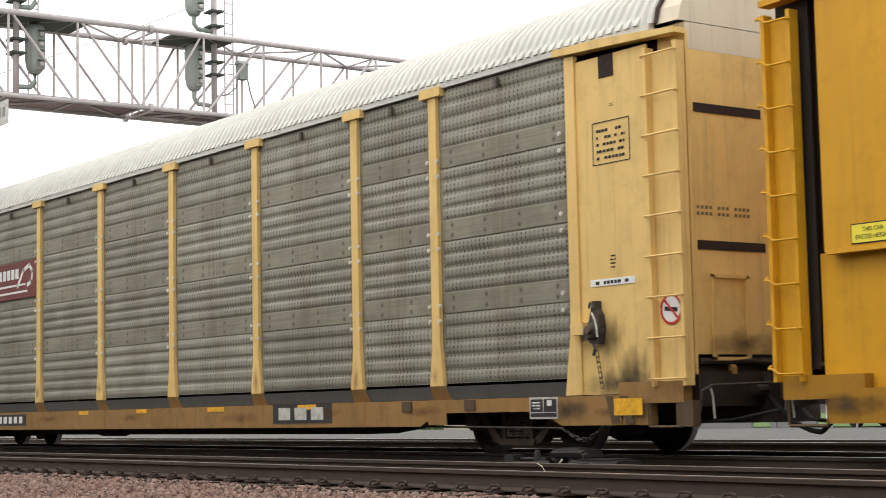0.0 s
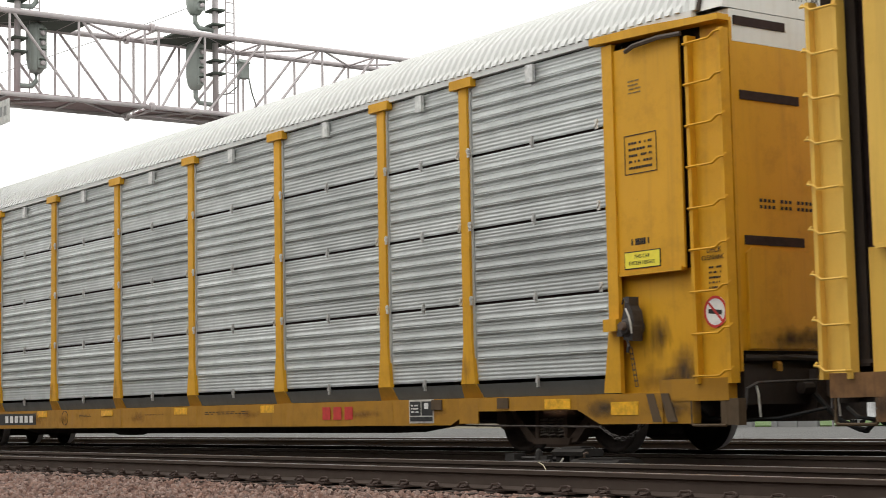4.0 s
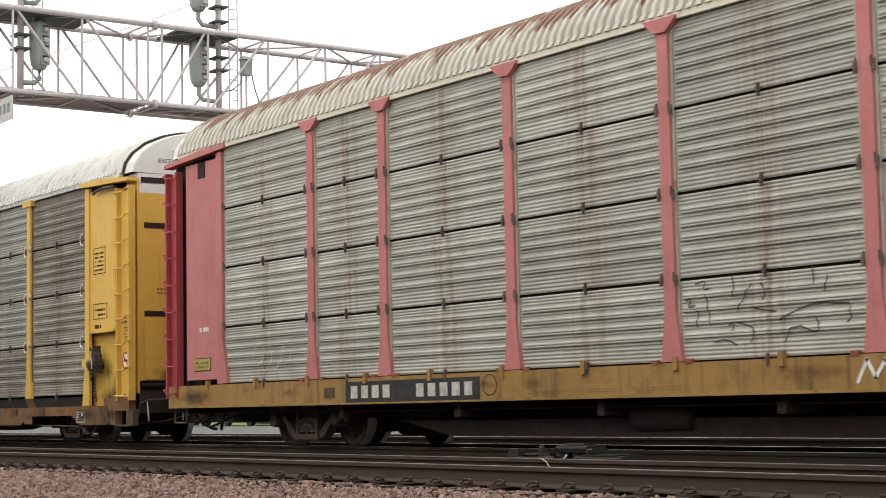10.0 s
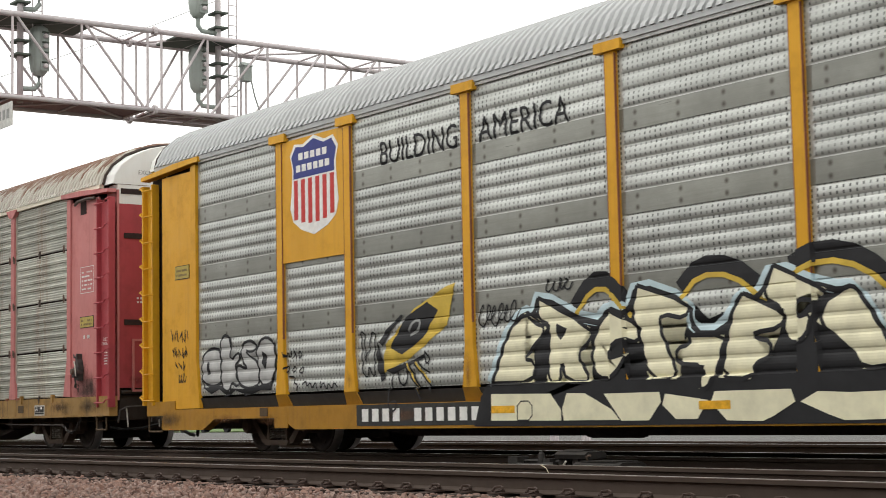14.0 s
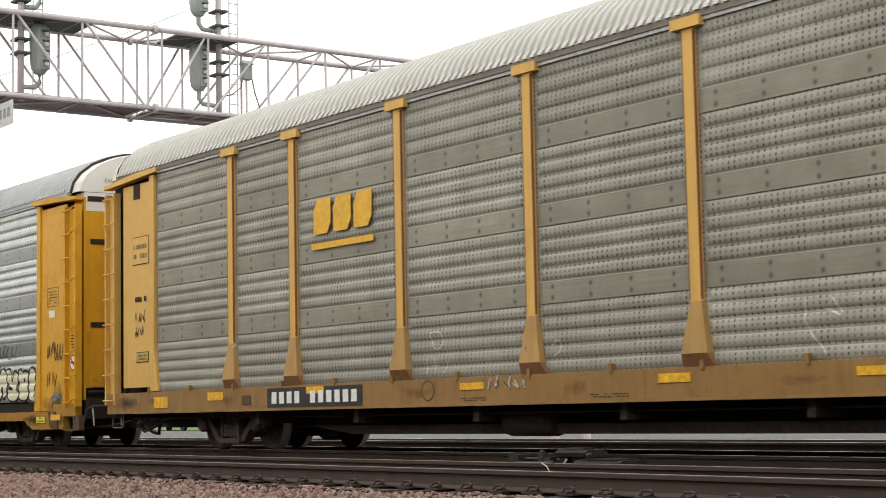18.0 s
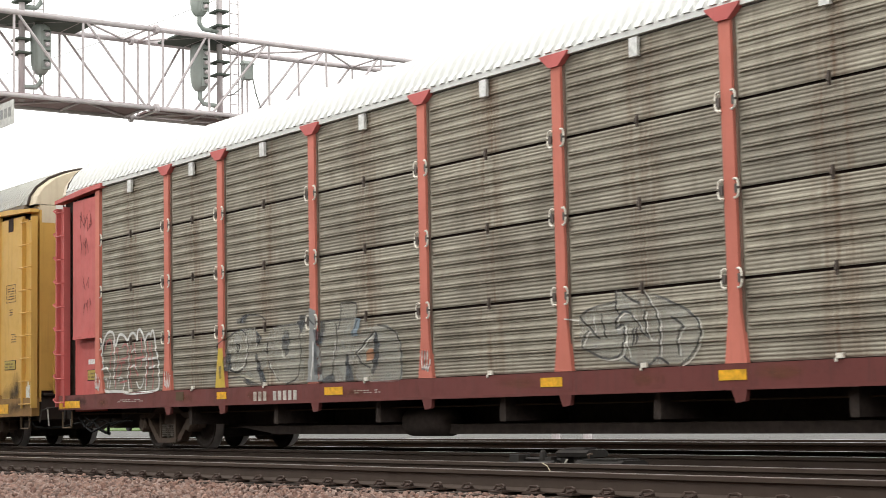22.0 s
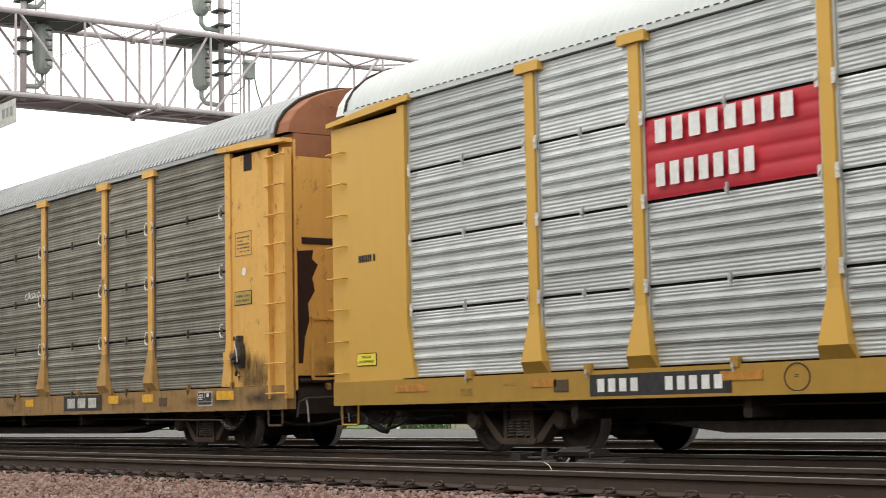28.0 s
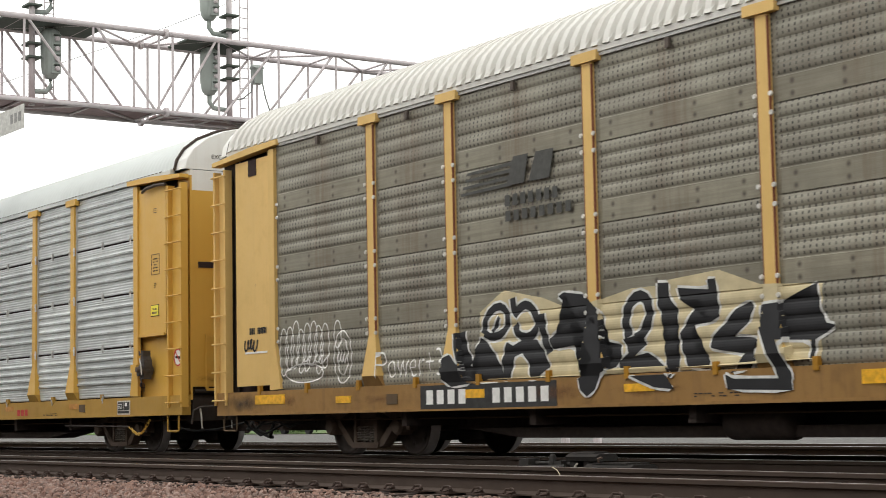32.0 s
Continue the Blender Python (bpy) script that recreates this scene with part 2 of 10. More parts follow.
def slab(bm, pts, y0, y1):
    """A polygon of (x, z) points, extruded from y0 to y1."""
    k = len(pts)
    put(bm, [(x, y0, z) for x, z in pts] + [(x, y1, z) for x, z in pts],
        [tuple(range(k)), tuple(range(2 * k - 1, k - 1, -1))] + [(i, i + k, (i + 1) % k + k, (i + 1) % k) for i in range(k)])
    return bm


def run_x(bm, pts, x0, x1):
    """A polygon of (y, z) points, extruded from x0 to x1."""
    k = len(pts)
    put(bm, [(x0, y, z) for y, z in pts] + [(x1, y, z) for y, z in pts],
        [tuple(range(k)), tuple(range(2 * k - 1, k - 1, -1))] + [(i, i + k, (i + 1) % k + k, (i + 1) % k) for i in range(k)])
    return bm


def tube(bm, pts, r, sides=6):
    """A round bar through the points."""
    pts = [Vector(p) for p in pts]
    rings = []
    for i, p in enumerate(pts):
        d = (pts[min(i + 1, len(pts) - 1)] - pts[max(i - 1, 0)]).normalized()
        q = d.to_track_quat("Z", "Y")
        rings.append([bm.verts.new(p + q @ Vector((r * math.cos(a), r * math.sin(a), 0))) for a in (2 * math.pi * k / sides for k in range(sides))])
    for a, b in zip(rings, rings[1:]):
        for k in range(sides):
            bm.faces.new((a[k], a[(k + 1) % sides], b[(k + 1) % sides], b[k]))
    bm.faces.new(rings[0][::-1])
    bm.faces.new(rings[-1])
    return bm


def turned(bm, prof, axis="Y", at=(0, 0, 0), sides=24):
    """A body of revolution: (offset along the axis, radius) points."""
    rings = []
    for o, r in prof:
        ring = []
        for k in range(sides):
            a = 2 * math.pi * k / sides
            c, s = r * math.cos(a), r * math.sin(a)
            v = {"Y": (c, o, s), "X": (o, c, s), "Z": (c, s, o)}[axis]
            ring.append(bm.verts.new(Vector(at) + Vector(v)))
        rings.append(ring)
    for a, b in zip(rings, rings[1:]):
        for k in range(sides):
            bm.faces.new((a[k], a[(k + 1) % sides], b[(k + 1) % sides], b[k]))
    bm.faces.new(rings[0][::-1])
    bm.faces.new(rings[-1])
    return bm


def B():
    return bmesh.new()


def mesh_of(name, bm, mat, smooth=False):
    bmesh.ops.recalc_face_normals(bm, faces=bm.faces)
    me = bpy.data.meshes.new(name)
    bm.to_mesh(me)
    bm.free()
    me.materials.append(mat)
    if smooth:
        me.shade_smooth()
    return me


def part(name, bm, mat, parent, label="", smooth=False):
    me = bm if isinstance(bm, bpy.types.Mesh) else mesh_of(name, bm, mat, smooth)
    ob = new(name, me)
    ob.parent = parent
    if label:
        ob["label"] = label
    if name == "writing":
        ob["kind"] = "stuff"
    return ob


def part_at(name, me, parent, x, y, z, rz=0.0, label=""):
    ob = part(name, me, None, parent, label)
    ob.matrix_basis = pose(x, y, z, 0, 0, rz)
    return ob


LETTERS = {}


def words(s, size, mat, fat=0.0, narrow=1.0, lean=0.0):
    """A flat mesh of lettering in the built-in font, centred, in the xz plane and facing -y."""
    key = (s, size, mat.name, fat, narrow, lean)
    if key not in LETTERS:
        cu = bpy.data.curves.new("lettering", "FONT")
        cu.body, cu.size, cu.offset, cu.shear = s, size, fat, lean
        cu.align_x, cu.align_y, cu.extrude, cu.resolution_u = "CENTER", "CENTER", 0.001, 3
        ob = new("lettering", cu)
        me = bpy.data.meshes.new_from_object(ob.evaluated_get(bpy.context.evaluated_depsgraph_get()))
        bpy.data.objects.remove(ob)
        me.transform(Matrix.Diagonal((narrow, 1, 1, 1)))
        me.transform(pose(0, 0, 0, 90))
        me.materials.clear()
        me.materials.append(mat)
        LETTERS[key] = me
    return LETTERS[key]


def strokes(bm, lines, w, y=0.0, closed=False):
    """Flat ribbons of width w along lines of (x, z) points, 2 mm thick."""
    for li in lines:
        li = [Vector(p) for p in li]
        if closed:
            li = li + [li[0]]
        for a, b in zip(li, li[1:]):
            d = b - a
            if d.length < 1e-6:
                continue
            d = d.normalized()
            nrm = Vector((-d.y, d.x)) * w / 2
            e = d * w * 0.4
            slab(bm, [tuple(a - e + nrm), tuple(b + e + nrm), tuple(b + e - nrm), tuple(a - e - nrm)], y - 0.002, y)
    return bm


def bars(bm, x0, x1, z0, z1, rows_, y, gap=0.45, chop=0):
    """Rows of unreadable writing as plain bars, chopped into short words where asked."""
    hz = (z1 - z0) / rows_
    rnd = random.Random(int((x0 + z0) * 1000))
    for i in range(rows_):
        zb = z0 + i * hz
        x = x0
        while x < x1 - 0.01:
            w = min(x1 - x, (x1 - x0) * (rnd.uniform(0.07, 0.14) if chop else 1))
            if not chop or rnd.random() < 0.8:
                box(bm, x, x + w * (0.74 if chop else 1), y - 0.002, y, zb, zb + hz * (1 - gap))
            x += w
    return bm


# ---- car carriers ----
POSTS = (-8.99, -7.08, -4.25, -1.42, 1.42, 4.25, 7.08, 8.99)
EDGES = (-11.71, *POSTS, 11.71)
LEVELS = (0.985, 1.885, 2.83, 3.775, 4.762)
BAND_LEVELS = (0.97, 1.815, 2.755, 3.71, 4.745)     # rows of the holed sheets
FACE = -1.6          # outer face of the posts, on the camera's side
SHEETS, ROOFS = {}, {}
# one deep rib, with a groove along its crest and a small wave beside it: height within the pitch, depth
FINE_RIB = ((0.0, 0.0), (0.08, 0.0), (0.15, 0.009), (0.22, 0.009), (0.3, 0.0), (0.36, 0.0), (0.43, 0.026), (0.5, 0.027), (0.54, 0.018), (0.6, 0.018), (0.64, 0.027), (0.72, 0.026), (0.86, 0.002), (0.92, 0.0))
SHARP_RIB = ((0.0, 0.0), (0.08, 0.0), (0.13, 0.006), (0.2, 0.006), (0.26, 0.0), (0.33, 0.0), (0.43, 0.032), (0.49, 0.036), (0.53, 0.028), (0.58, 0.028), (0.62, 0.036), (0.68, 0.034), (0.84, 0.003), (0.9, 0.0))
BROAD_RIB = ((0.03, 0.0), (0.1, 0.0), (0.2, 0.011), (0.34, 0.017), (0.5, 0.0195), (0.66, 0.017), (0.82, 0.011), (0.93, 0.0))


def rib_profile(height, kind):
    """Four deep ribs in the middle of a sheet, small waves below and above them."""
    wave = 0.0075 if kind == "fine" else 0.005
    prof = []

    def waves(z0, z1, n):
        for i in range(n):
            for f, d in ((0.1, 0.0), (0.32, 0.8), (0.5, 1.0), (0.68, 0.8), (0.9, 0.0)):
                prof.append((z0 + (i + f) * (z1 - z0) / n, d * wave))

    low, pitch = 0.205 * height, 0.166 * height
    prof.append((0.0, 0.0))
    waves(0.0, low, 4)
    prof.extend([(low + (i + f) * pitch, d) for i in range(4) for f, d in (FINE_RIB if kind == "fine" else SHARP_RIB)])
    waves(low + 4 * pitch, height, 3)
    prof.append((height, 0.0))
    return prof


def rib_sheet(width, height, kind, mat):
    """One side sheet with lengthwise ribs; its origin is the middle of its lower edge."""
    key = (round(width, 2), round(height, 2), kind, mat.name)
    if key in SHEETS:
        return SHEETS[key]
    bm = B()
    prof = []
    if kind in ("fine", "ribbed"):      # ribs all over, with fine grooves between them
        prof = rib_profile(height, kind)
    elif kind == "sign":            # shallow ribs under the painted sign
        p = height / 5
        prof += [((i + f) * p, d * 0.45) for i in range(5) for f, d in BROAD_RIB] + [(height, 0.0)]
    else:                           # four broad ribs above a flat lower band
        flat = 0.26 if kind == "banded" else 0.0
        if flat:
            prof += [(0.0, 0.012), (flat * 0.5, 0.016), (flat, 0.012)]
        ribs = 4 if flat else 5
        p = (height - flat) / ribs
        for i in range(ribs):
            for f, d in BROAD_RIB:
                prof.append((flat + (i + f) * p, d))
        prof.append((height, 0.0))
        if not flat:
            prof = [(z + 0.3, d) for z, d in prof]
    h = width / 2
    # the ribs stop short of the upright edges; deep ribs stop sooner, with rounded ends
    ins = (0.0, 0.05, 0.065, 0.085, 0.105, 0.13)
    grid = []
    for z, d in prof:
        grow = (0, 0, 0.15, 0.6, 0.9, 1) if d > 0.012 else (0, 0, 1, 1, 1, 1)
        left = [bm.verts.new((-h + q, -d * k, z)) for q, k in zip(ins, grow)]
        grid.append(left + [bm.verts.new((h - q, -d * k, z)) for q, k in zip(ins[::-1], grow[::-1])])
    for a, b in zip(grid, grid[1:]):
        for i in range(len(a) - 1):
            bm.faces.new((a[i], a[i + 1], b[i + 1], b[i]))
    backing = [bm.verts.new((x, 0.02, z)) for x, z in ((-h, prof[0][0]), (h, prof[0][0]), (h, prof[-1][0]), (-h, prof[-1][0]))]
    bm.faces.new(backing[::-1])
    bm.faces.new((grid[0][0], backing[0], backing[1], *grid[0][:0:-1]))
    bm.faces.new((*grid[-1], backing[2], backing[3]))
    me = mesh_of("sheet", bm, mat)
    me.polygons.foreach_set("use_smooth", [True] * len(me.polygons))
    me.set_sharp_from_angle(angle=radians(28))
    SHEETS[key] = me
    return me


def roof_mesh(pitch, deep):
    key = (pitch, deep)
    if key in ROOFS:
        return ROOFS[key]
    bm = B()
    steps = [math.radians(a) for a in (2, 12, 24, 38, 54, 72, 90, 108, 126, 142, 156, 168, 178)]
    n = int(26.5 / pitch)
    rings = []
    for i in range(n + 1):
        x = -13.25 + i * 26.5 / n
        for f, d in ((0.0, 0.0), (0.22, 0.0), (0.38, deep), (0.84, deep)):
            if i == n and f > 0:
                continue
            ring = []
            for a in steps:
                k = 1.545 + d
                ring.append(bm.verts.new((x + f * 26.5 / n, -k * math.cos(a), 4.80 + (0.85 + d) * math.sin(a))))
            rings.append(ring)
    for a, b in zip(rings, rings[1:]):
        for k in range(len(steps) - 1):
            bm.faces.new((a[k], a[k + 1], b[k + 1], b[k]))
    me = bpy.data.meshes.new("roof")
    bm.to_mesh(me)
    bm.free()
    me.polygons.foreach_set("use_smooth", [True] * len(me.polygons))
    me.set_sharp_from_angle(angle=radians(20))
    ROOFS[key] = me
    return me


def wheelset_meshes():
    w = turned(B(), [(-0.07, 0.1), (-0.07, 0.2), (-0.02, 0.22), (-0.02, 0.335), (-0.07, 0.35), (-0.07, 0.415), (0.03, 0.42), (0.05, 0.445), (0.07, 0.445), (0.07, 0.36),
                     (0.03, 0.33), (0.03, 0.2), (0.08, 0.14), (0.08, 0.1)], sides=32)
    for k in range(6):       # small chocks on the plate, so that its turning shows
        a = k * math.pi / 3
        box(w, 0.27 * math.cos(a) - 0.02, 0.27 * math.cos(a) + 0.02, -0.03, -0.018, 0.27 * math.sin(a) - 0.02, 0.27 * math.sin(a) + 0.02)
    axle = turned(B(), [(-1.02, 0.05), (-1.02, 0.07), (-0.8, 0.075), (-0.75, 0.09), (0, 0.08), (0.75, 0.09), (0.8, 0.075), (1.02, 0.07), (1.02, 0.05)], sides=12)
    wheel = mesh_of("wheel", w, TREAD, True)
    wheel.materials.append(TREAD_BRIGHT)
    for f in wheel.polygons:
        if math.hypot(f.center.x, f.center.z) > 0.405 and f.center.y < 0.06:
            f.material_index = 1
    return wheel, mesh_of("axle", axle, TRUCK, True)


WHEEL, AXLE = wheelset_meshes()


def sideframe_mesh():
    bm = B()
    # top member, bottom member, columns and pedestals, leaving the openings free
    slab(bm, [(-1.1, 0.52), (-0.66, 0.53), (-0.42, 0.63), (0.42, 0.63), (0.66, 0.53), (1.1, 0.52), (1.1, 0.6), (0.62, 0.62), (0.4, 0.72), (-0.4, 0.72), (-0.62, 0.62), (-1.1, 0.6)], -0.09, 0.09)
    slab(bm, [(-0.34, 0.11), (0.34, 0.11), (0.38, 0.19), (-0.38, 0.19)], -0.11, 0.11)
    for s in (-1, 1):
        slab(bm, [(s * 0.3, 0.115), (s * 0.35, 0.2), (s * 0.74, 0.54), (s * 0.86, 0.53), (s * 0.47, 0.15)], -0.08, 0.08)
        slab(bm, [(s * 0.24, 0.18), (s * 0.31, 0.18), (s * 0.31, 0.64), (s * 0.24, 0.64)], -0.09, 0.09)
        slab(bm, [(s * 0.84, 0.34), (s * 0.9, 0.34), (s * 0.92, 0.53), (s * 0.8, 0.53)], -0.07, 0.07)
        slab(bm, [(s * 1.04, 0.36), (s * 1.12, 0.36), (s * 1.12, 0.54), (s * 1.02, 0.54)], -0.07, 0.07)
    return mesh_of("sideframe", bm, TRUCK)


SIDEFRAME = sideframe_mesh()


def spring_mesh():
    bm = B()
    for cx in (-0.17, 0.0, 0.17):
        tube(bm, [(cx + 0.062 * math.cos(a), -0.03 + 0.062 * math.sin(a), 0.2 + 0.22 * a / 37.7) for a in [k * 37.7 / 48 for k in range(49)]], 0.015, 5)
    return mesh_of("spring", bm, SPRING_STEEL)


SPRING = spring_mesh()
BEARING = mesh_of("bearing", turned(B(), [(-0.16, 0.05), (-0.16, 0.1), (-0.12, 0.13), (0.08, 0.13), (0.08, 0.05)], sides=14), TRUCK)
WHEELSETS = []


def truck(car, cx):
    b = B()
    box(b, cx - 0.2, cx + 0.2, -1.05, 1.05, 0.4, 0.62)
    box(b, cx - 0.28, cx + 0.28, -0.4, 0.4, 0.55, 0.78)
    bol = part("bolster", b, TRUCK, car)
    part("spring_plank", box(B(), cx - 0.25, cx + 0.25, -0.93, 0.93, 0.19, 0.41), BLACK, bol)
    for s in (-1, 1):
        part_at("sideframe", SIDEFRAME, car, cx, s * 1.0, 0)
        part_at("spring", SPRING, car, cx, s * 1.0, 0)
        for dx in (-0.89, 0.89):
            part_at("bearing", BEARING, car, cx + dx, s * 1.0, WHEEL_R, 0 if s < 0 else 180)
    for dx in (-0.89, 0.89):
        ax = part_at("wheelset", AXLE, car, cx + dx, 0, WHEEL_R)
        for s in (-1, 1):
            part_at("wheel", WHEEL, ax, 0, s * 0.76, 0, 0 if s < 0 else 180)
        WHEELSETS.append((ax, cx + dx))
    b = B()
    for dx in (-0.38, 0.38):
        box(b, cx + dx - 0.05, cx + dx + 0.05, -0.95, 0.95, 0.3, 0.4)
    part("brake_beam", b, BLACK, car)


def chain(bm, pts, r=0.022):
    """Links along a line, turned by turns."""
    for i, (a, b) in enumerate(zip(pts, pts[1:])):
        a, b = Vector(a), Vector(b)
        d = (b - a)
        m = (a + b) / 2
        side = Vector((1, 0, 0)) if i % 2 else Vector((0, 1, 0))
        if abs(d.normalized().dot(side)) > 0.9:
            side = Vector((0, 0, 1))
        side = side.normalized() * r * 1.3
        e = d * 0.6
        ring = [m - e + side, m + e + side, m + e - side, m - e - side, m - e + side]
        tube(bm, ring, r * 0.42, 4)
    return bm


def ladder(car, x0, x1, mat, out, bent):
    """Side ladder: a shallow channel with two stiles, and round rungs of which each is a part."""
    lad = part("ladder", box(B(), x0 + 0.05, x1 - 0.05, FACE + 0.05, FACE + 0.1, 0.78, 4.5), mat, car)
    part("stile", box(B(), x0, x0 + 0.05, FACE - 0.03, FACE + 0.1, 0.78, 4.56), mat, lad)
    part("stile", box(B(), x1 - 0.05, x1, FACE - 0.03, FACE + 0.1, 0.78, 4.56), mat, lad)
    outer, inner = (x1, x0) if out > 0 else (x0, x1)
    for i in range(9):
        z = 0.86 + i * 0.45
        if bent:
            pts = [(inner, FACE - 0.01, z), (inner + out * 0.02, FACE - 0.07, z), (outer - out * 0.12, FACE - 0.075, z), (outer - out * 0.04, FACE - 0.075, z + 0.05),
                   (outer + out * 0.03, FACE - 0.06, z + 0.055), (outer + out * 0.03, FACE - 0.02, z + 0.09)]
        else:
            pts = [(inner - out * 0.01, FACE - 0.02, z), (inner, FACE - 0.065, z), (outer, FACE - 0.065, z), (outer + out * 0.005, FACE - 0.02, z)]
        part("rung", tube(B(), pts, 0.014, 6), mat, lad)
    return lad


def post_shape(x, st, low, slim=False):
    w = 0.085
    if slim:
        return [(x - w, 4.755), (x + w, 4.755), (x + w, 1.56), (x + 0.16, 0.995), (x - 0.16, 0.995), (x - w, 1.56)]
    if st == "L":
        return [(x - w, 4.755), (x + w, 4.755), (x + w, 1.42), (x + 0.15, 0.88), (x - 0.15, 0.88), (x - w, 1.42)]
    return [(x - w, 4.755), (x + w, 4.755), (x + w, 1.68), (x + 0.2, 1.12), (x - 0.2, 1.12), (x - w, 1.68)]


def bent_post(shape, st, end):
    """A post whose flared bottom leans outwards on the high-sill cars."""
    bm = slab(B(), shape, FACE, FACE + 0.06)
    if st != "L" and not end:
        for v in bm.verts:
            if v.co.y < FACE + 0.01 and v.co.z < 1.2:
                v.co.y -= 0.055
    return bm


def car_carrier(cfg):
    car = new("car_carrier")
    tagged(car, cfg["label"], "rail car", "cars of the passing train")
    body, low, st = cfg["body"], cfg["sill"], cfg["style"]
    sheet_mat, roof_mat, hood_mat = cfg["sheet"], cfg["roof"], cfg["hood"]
    zs = 0.70 if st == "L" else (0.98 if st == "H" else 0.99)
    zb = cfg["zb"] if "zb" in cfg else 0.36 if st == "L" else (0.62 if st == "H" else 0.72)
    # underframe
    part("center_sill", box(B(), -13.7, 13.7, -0.4, 0.4, 0.36, 0.92), BLACK, car)
    part("deck", box(B(), -13.45, 13.45, -1.44, 1.44, 0.93, 0.97), BLACK, car)
    for i in range(-3, 4):
        x = i * 2.83
        part("cross_bearer", slab(B(), [(x - 0.06, 0.42), (x + 0.06, 0.42), (x + 0.06, 0.93), (x - 0.06, 0.93)], -1.42, 1.42), BLACK, car)
    bz = cfg.get("belly", 0.25)
    part("belly_beam", slab(B(), [(-7.6, 0.38), (-6.4, bz), (6.4, bz), (7.6, 0.38)], -1.0, -0.45), BLACK, car)
    b = B()
    turned(b, [(-0.5, 0.1), (-0.45, 0.2), (0.45, 0.2), (0.5, 0.1)], "X", (cfg.get("tank", -2.2), -0.95, 0.42), 16)
    part("air_tank", b, low if cfg.get("tank_bright") else BLACK, car, smooth=True)
    if cfg.get("tank_bright"):
        tx = cfg["tank"]
        part("tank_bracket", slab(B(), [(tx + 0.75, 0.4), (tx + 1.15, 0.42), (tx + 1.15, 0.72), (tx + 0.7, 0.72)], -1.2, -1.14), low, car)
        part("tank_strap", turned(B(), [(-0.03, 0.2), (-0.03, 0.212), (0.03, 0.212), (0.03, 0.2)], "X", (tx, -0.95, 0.42), 16), low, car)
        part("brake_valve", turned(box(B(), tx + 1.6, tx + 1.75, -1.2, -1.0, 0.42, 0.68), [(-0.12, 0.03), (-0.1, 0.09), (0.1, 0.09), (0.12, 0.03)], "X", (tx + 1.95, -1.1, 0.5), 10), TRUCK, car)
    # side sills on both sides
    for s in (-1, 1):
        y0, y1 = sorted((s * 1.6, s * 1.44))
        if st == "L":
            pts = [(-12.55, zb), (-11.5, zb), (-11.1, 0.53), (-9.0, 0.53), (-8.6, zb), (8.6, zb), (9.0, 0.53), (11.1, 0.53), (11.5, zb), (12.55, zb), (12.55, zs), (-12.55, zs)]
        elif st == "H":
            pts = [(-13.6, zb), (13.6, zb), (13.6, zs), (-13.6, zs)]
        else:
            pts = [(-13.55, zb), (13.55, zb), (13.55, zs), (-13.55, zs)]
        part("side_sill", slab(B(), pts, y0, y1), low, car)
    b = B()
    box(b, -12.5, 12.5, FACE - 0.006, FACE + 0.018, zb - 0.004, zb + 0.03)
    if st != "L":
        part("sill_flange", b, low, car)
    else:
        b.free()
    if st != "L":
        for i in range(17 if cfg.get("stakes", True) else 0):
            part_at("stake_hook", cfg["stake"], car, (-11.9 + i * 1.4877) if not cfg.get("mid_stakes") else (EDGES[i // 2] + EDGES[i // 2 + 1]) / 2 + (0.06 if i % 2 else 0.0), FACE, 0.99)
        part("brake_pipe", tube(B(), [(-13.2, -1.3, zb - 0.08), (-9, -1.25, zb - 0.1), (9, -1.25, zb - 0.1), (13.2, -1.3, zb - 0.08)], 0.013, 6), END_GRIME, car)
        for x in (-8.99, 8.99):
            part("retainer_box", box(B(), x + 0.35, x + 0.62, FACE - 0.01, FACE + 0.03, zb + 0.1, zb + 0.24), END_GRIME, car)
    else:
        for x in (-9.6, 9.6, 8.2):
            part("retainer_box", box(B(), x, x + 0.22, FACE - 0.02, FACE + 0.04, 0.56, 0.69), END_GRIME, car)
    # dark kick strip under the sheets
    if st == "L":
        for x0, x1 in zip(EDGES, EDGES[1:]):
            part("kick_plate", run_x(B(), [(-1.515, 0.705), (-1.57, 0.872), (-1.5, 0.872), (-1.5, 0.705)], x0 + 0.01, x1 - 0.01), cfg["kick"], car)
    # sheets, hooks and clips
    lv = LEVELS if cfg["kind"] != "banded" else BAND_LEVELS
    if st == "L":
        lv = (0.9, *lv[1:])
    for i, (x0, x1) in enumerate(zip(EDGES, EDGES[1:])):
        xa, xb = x0 + (0.002 if i == 0 else 0.085), x1 - (0.002 if i == len(EDGES) - 2 else 0.085)
        w, cx = xb - xa, (xa + xb) / 2
        for j, (z0, z1) in enumerate(zip(lv, lv[1:])):
            if (i, j) in cfg.get("skip", ()):
                continue
            gap = 0.034 if cfg["kind"] != "banded" else 0.004
            mat = cfg.get("odd", {}).get((i, j), sheet_mat)
            low_row = j == 0 and cfg["kind"] == "banded"
            part_at("side_panel", rib_sheet(w, z1 - z0 - gap, "low_row" if low_row else "sign" if mat.name.endswith("sign_sheet") else cfg["kind"], mat), car, cx, FACE + 0.055, z0 + gap / 2 - (0.3 if low_row else 0))
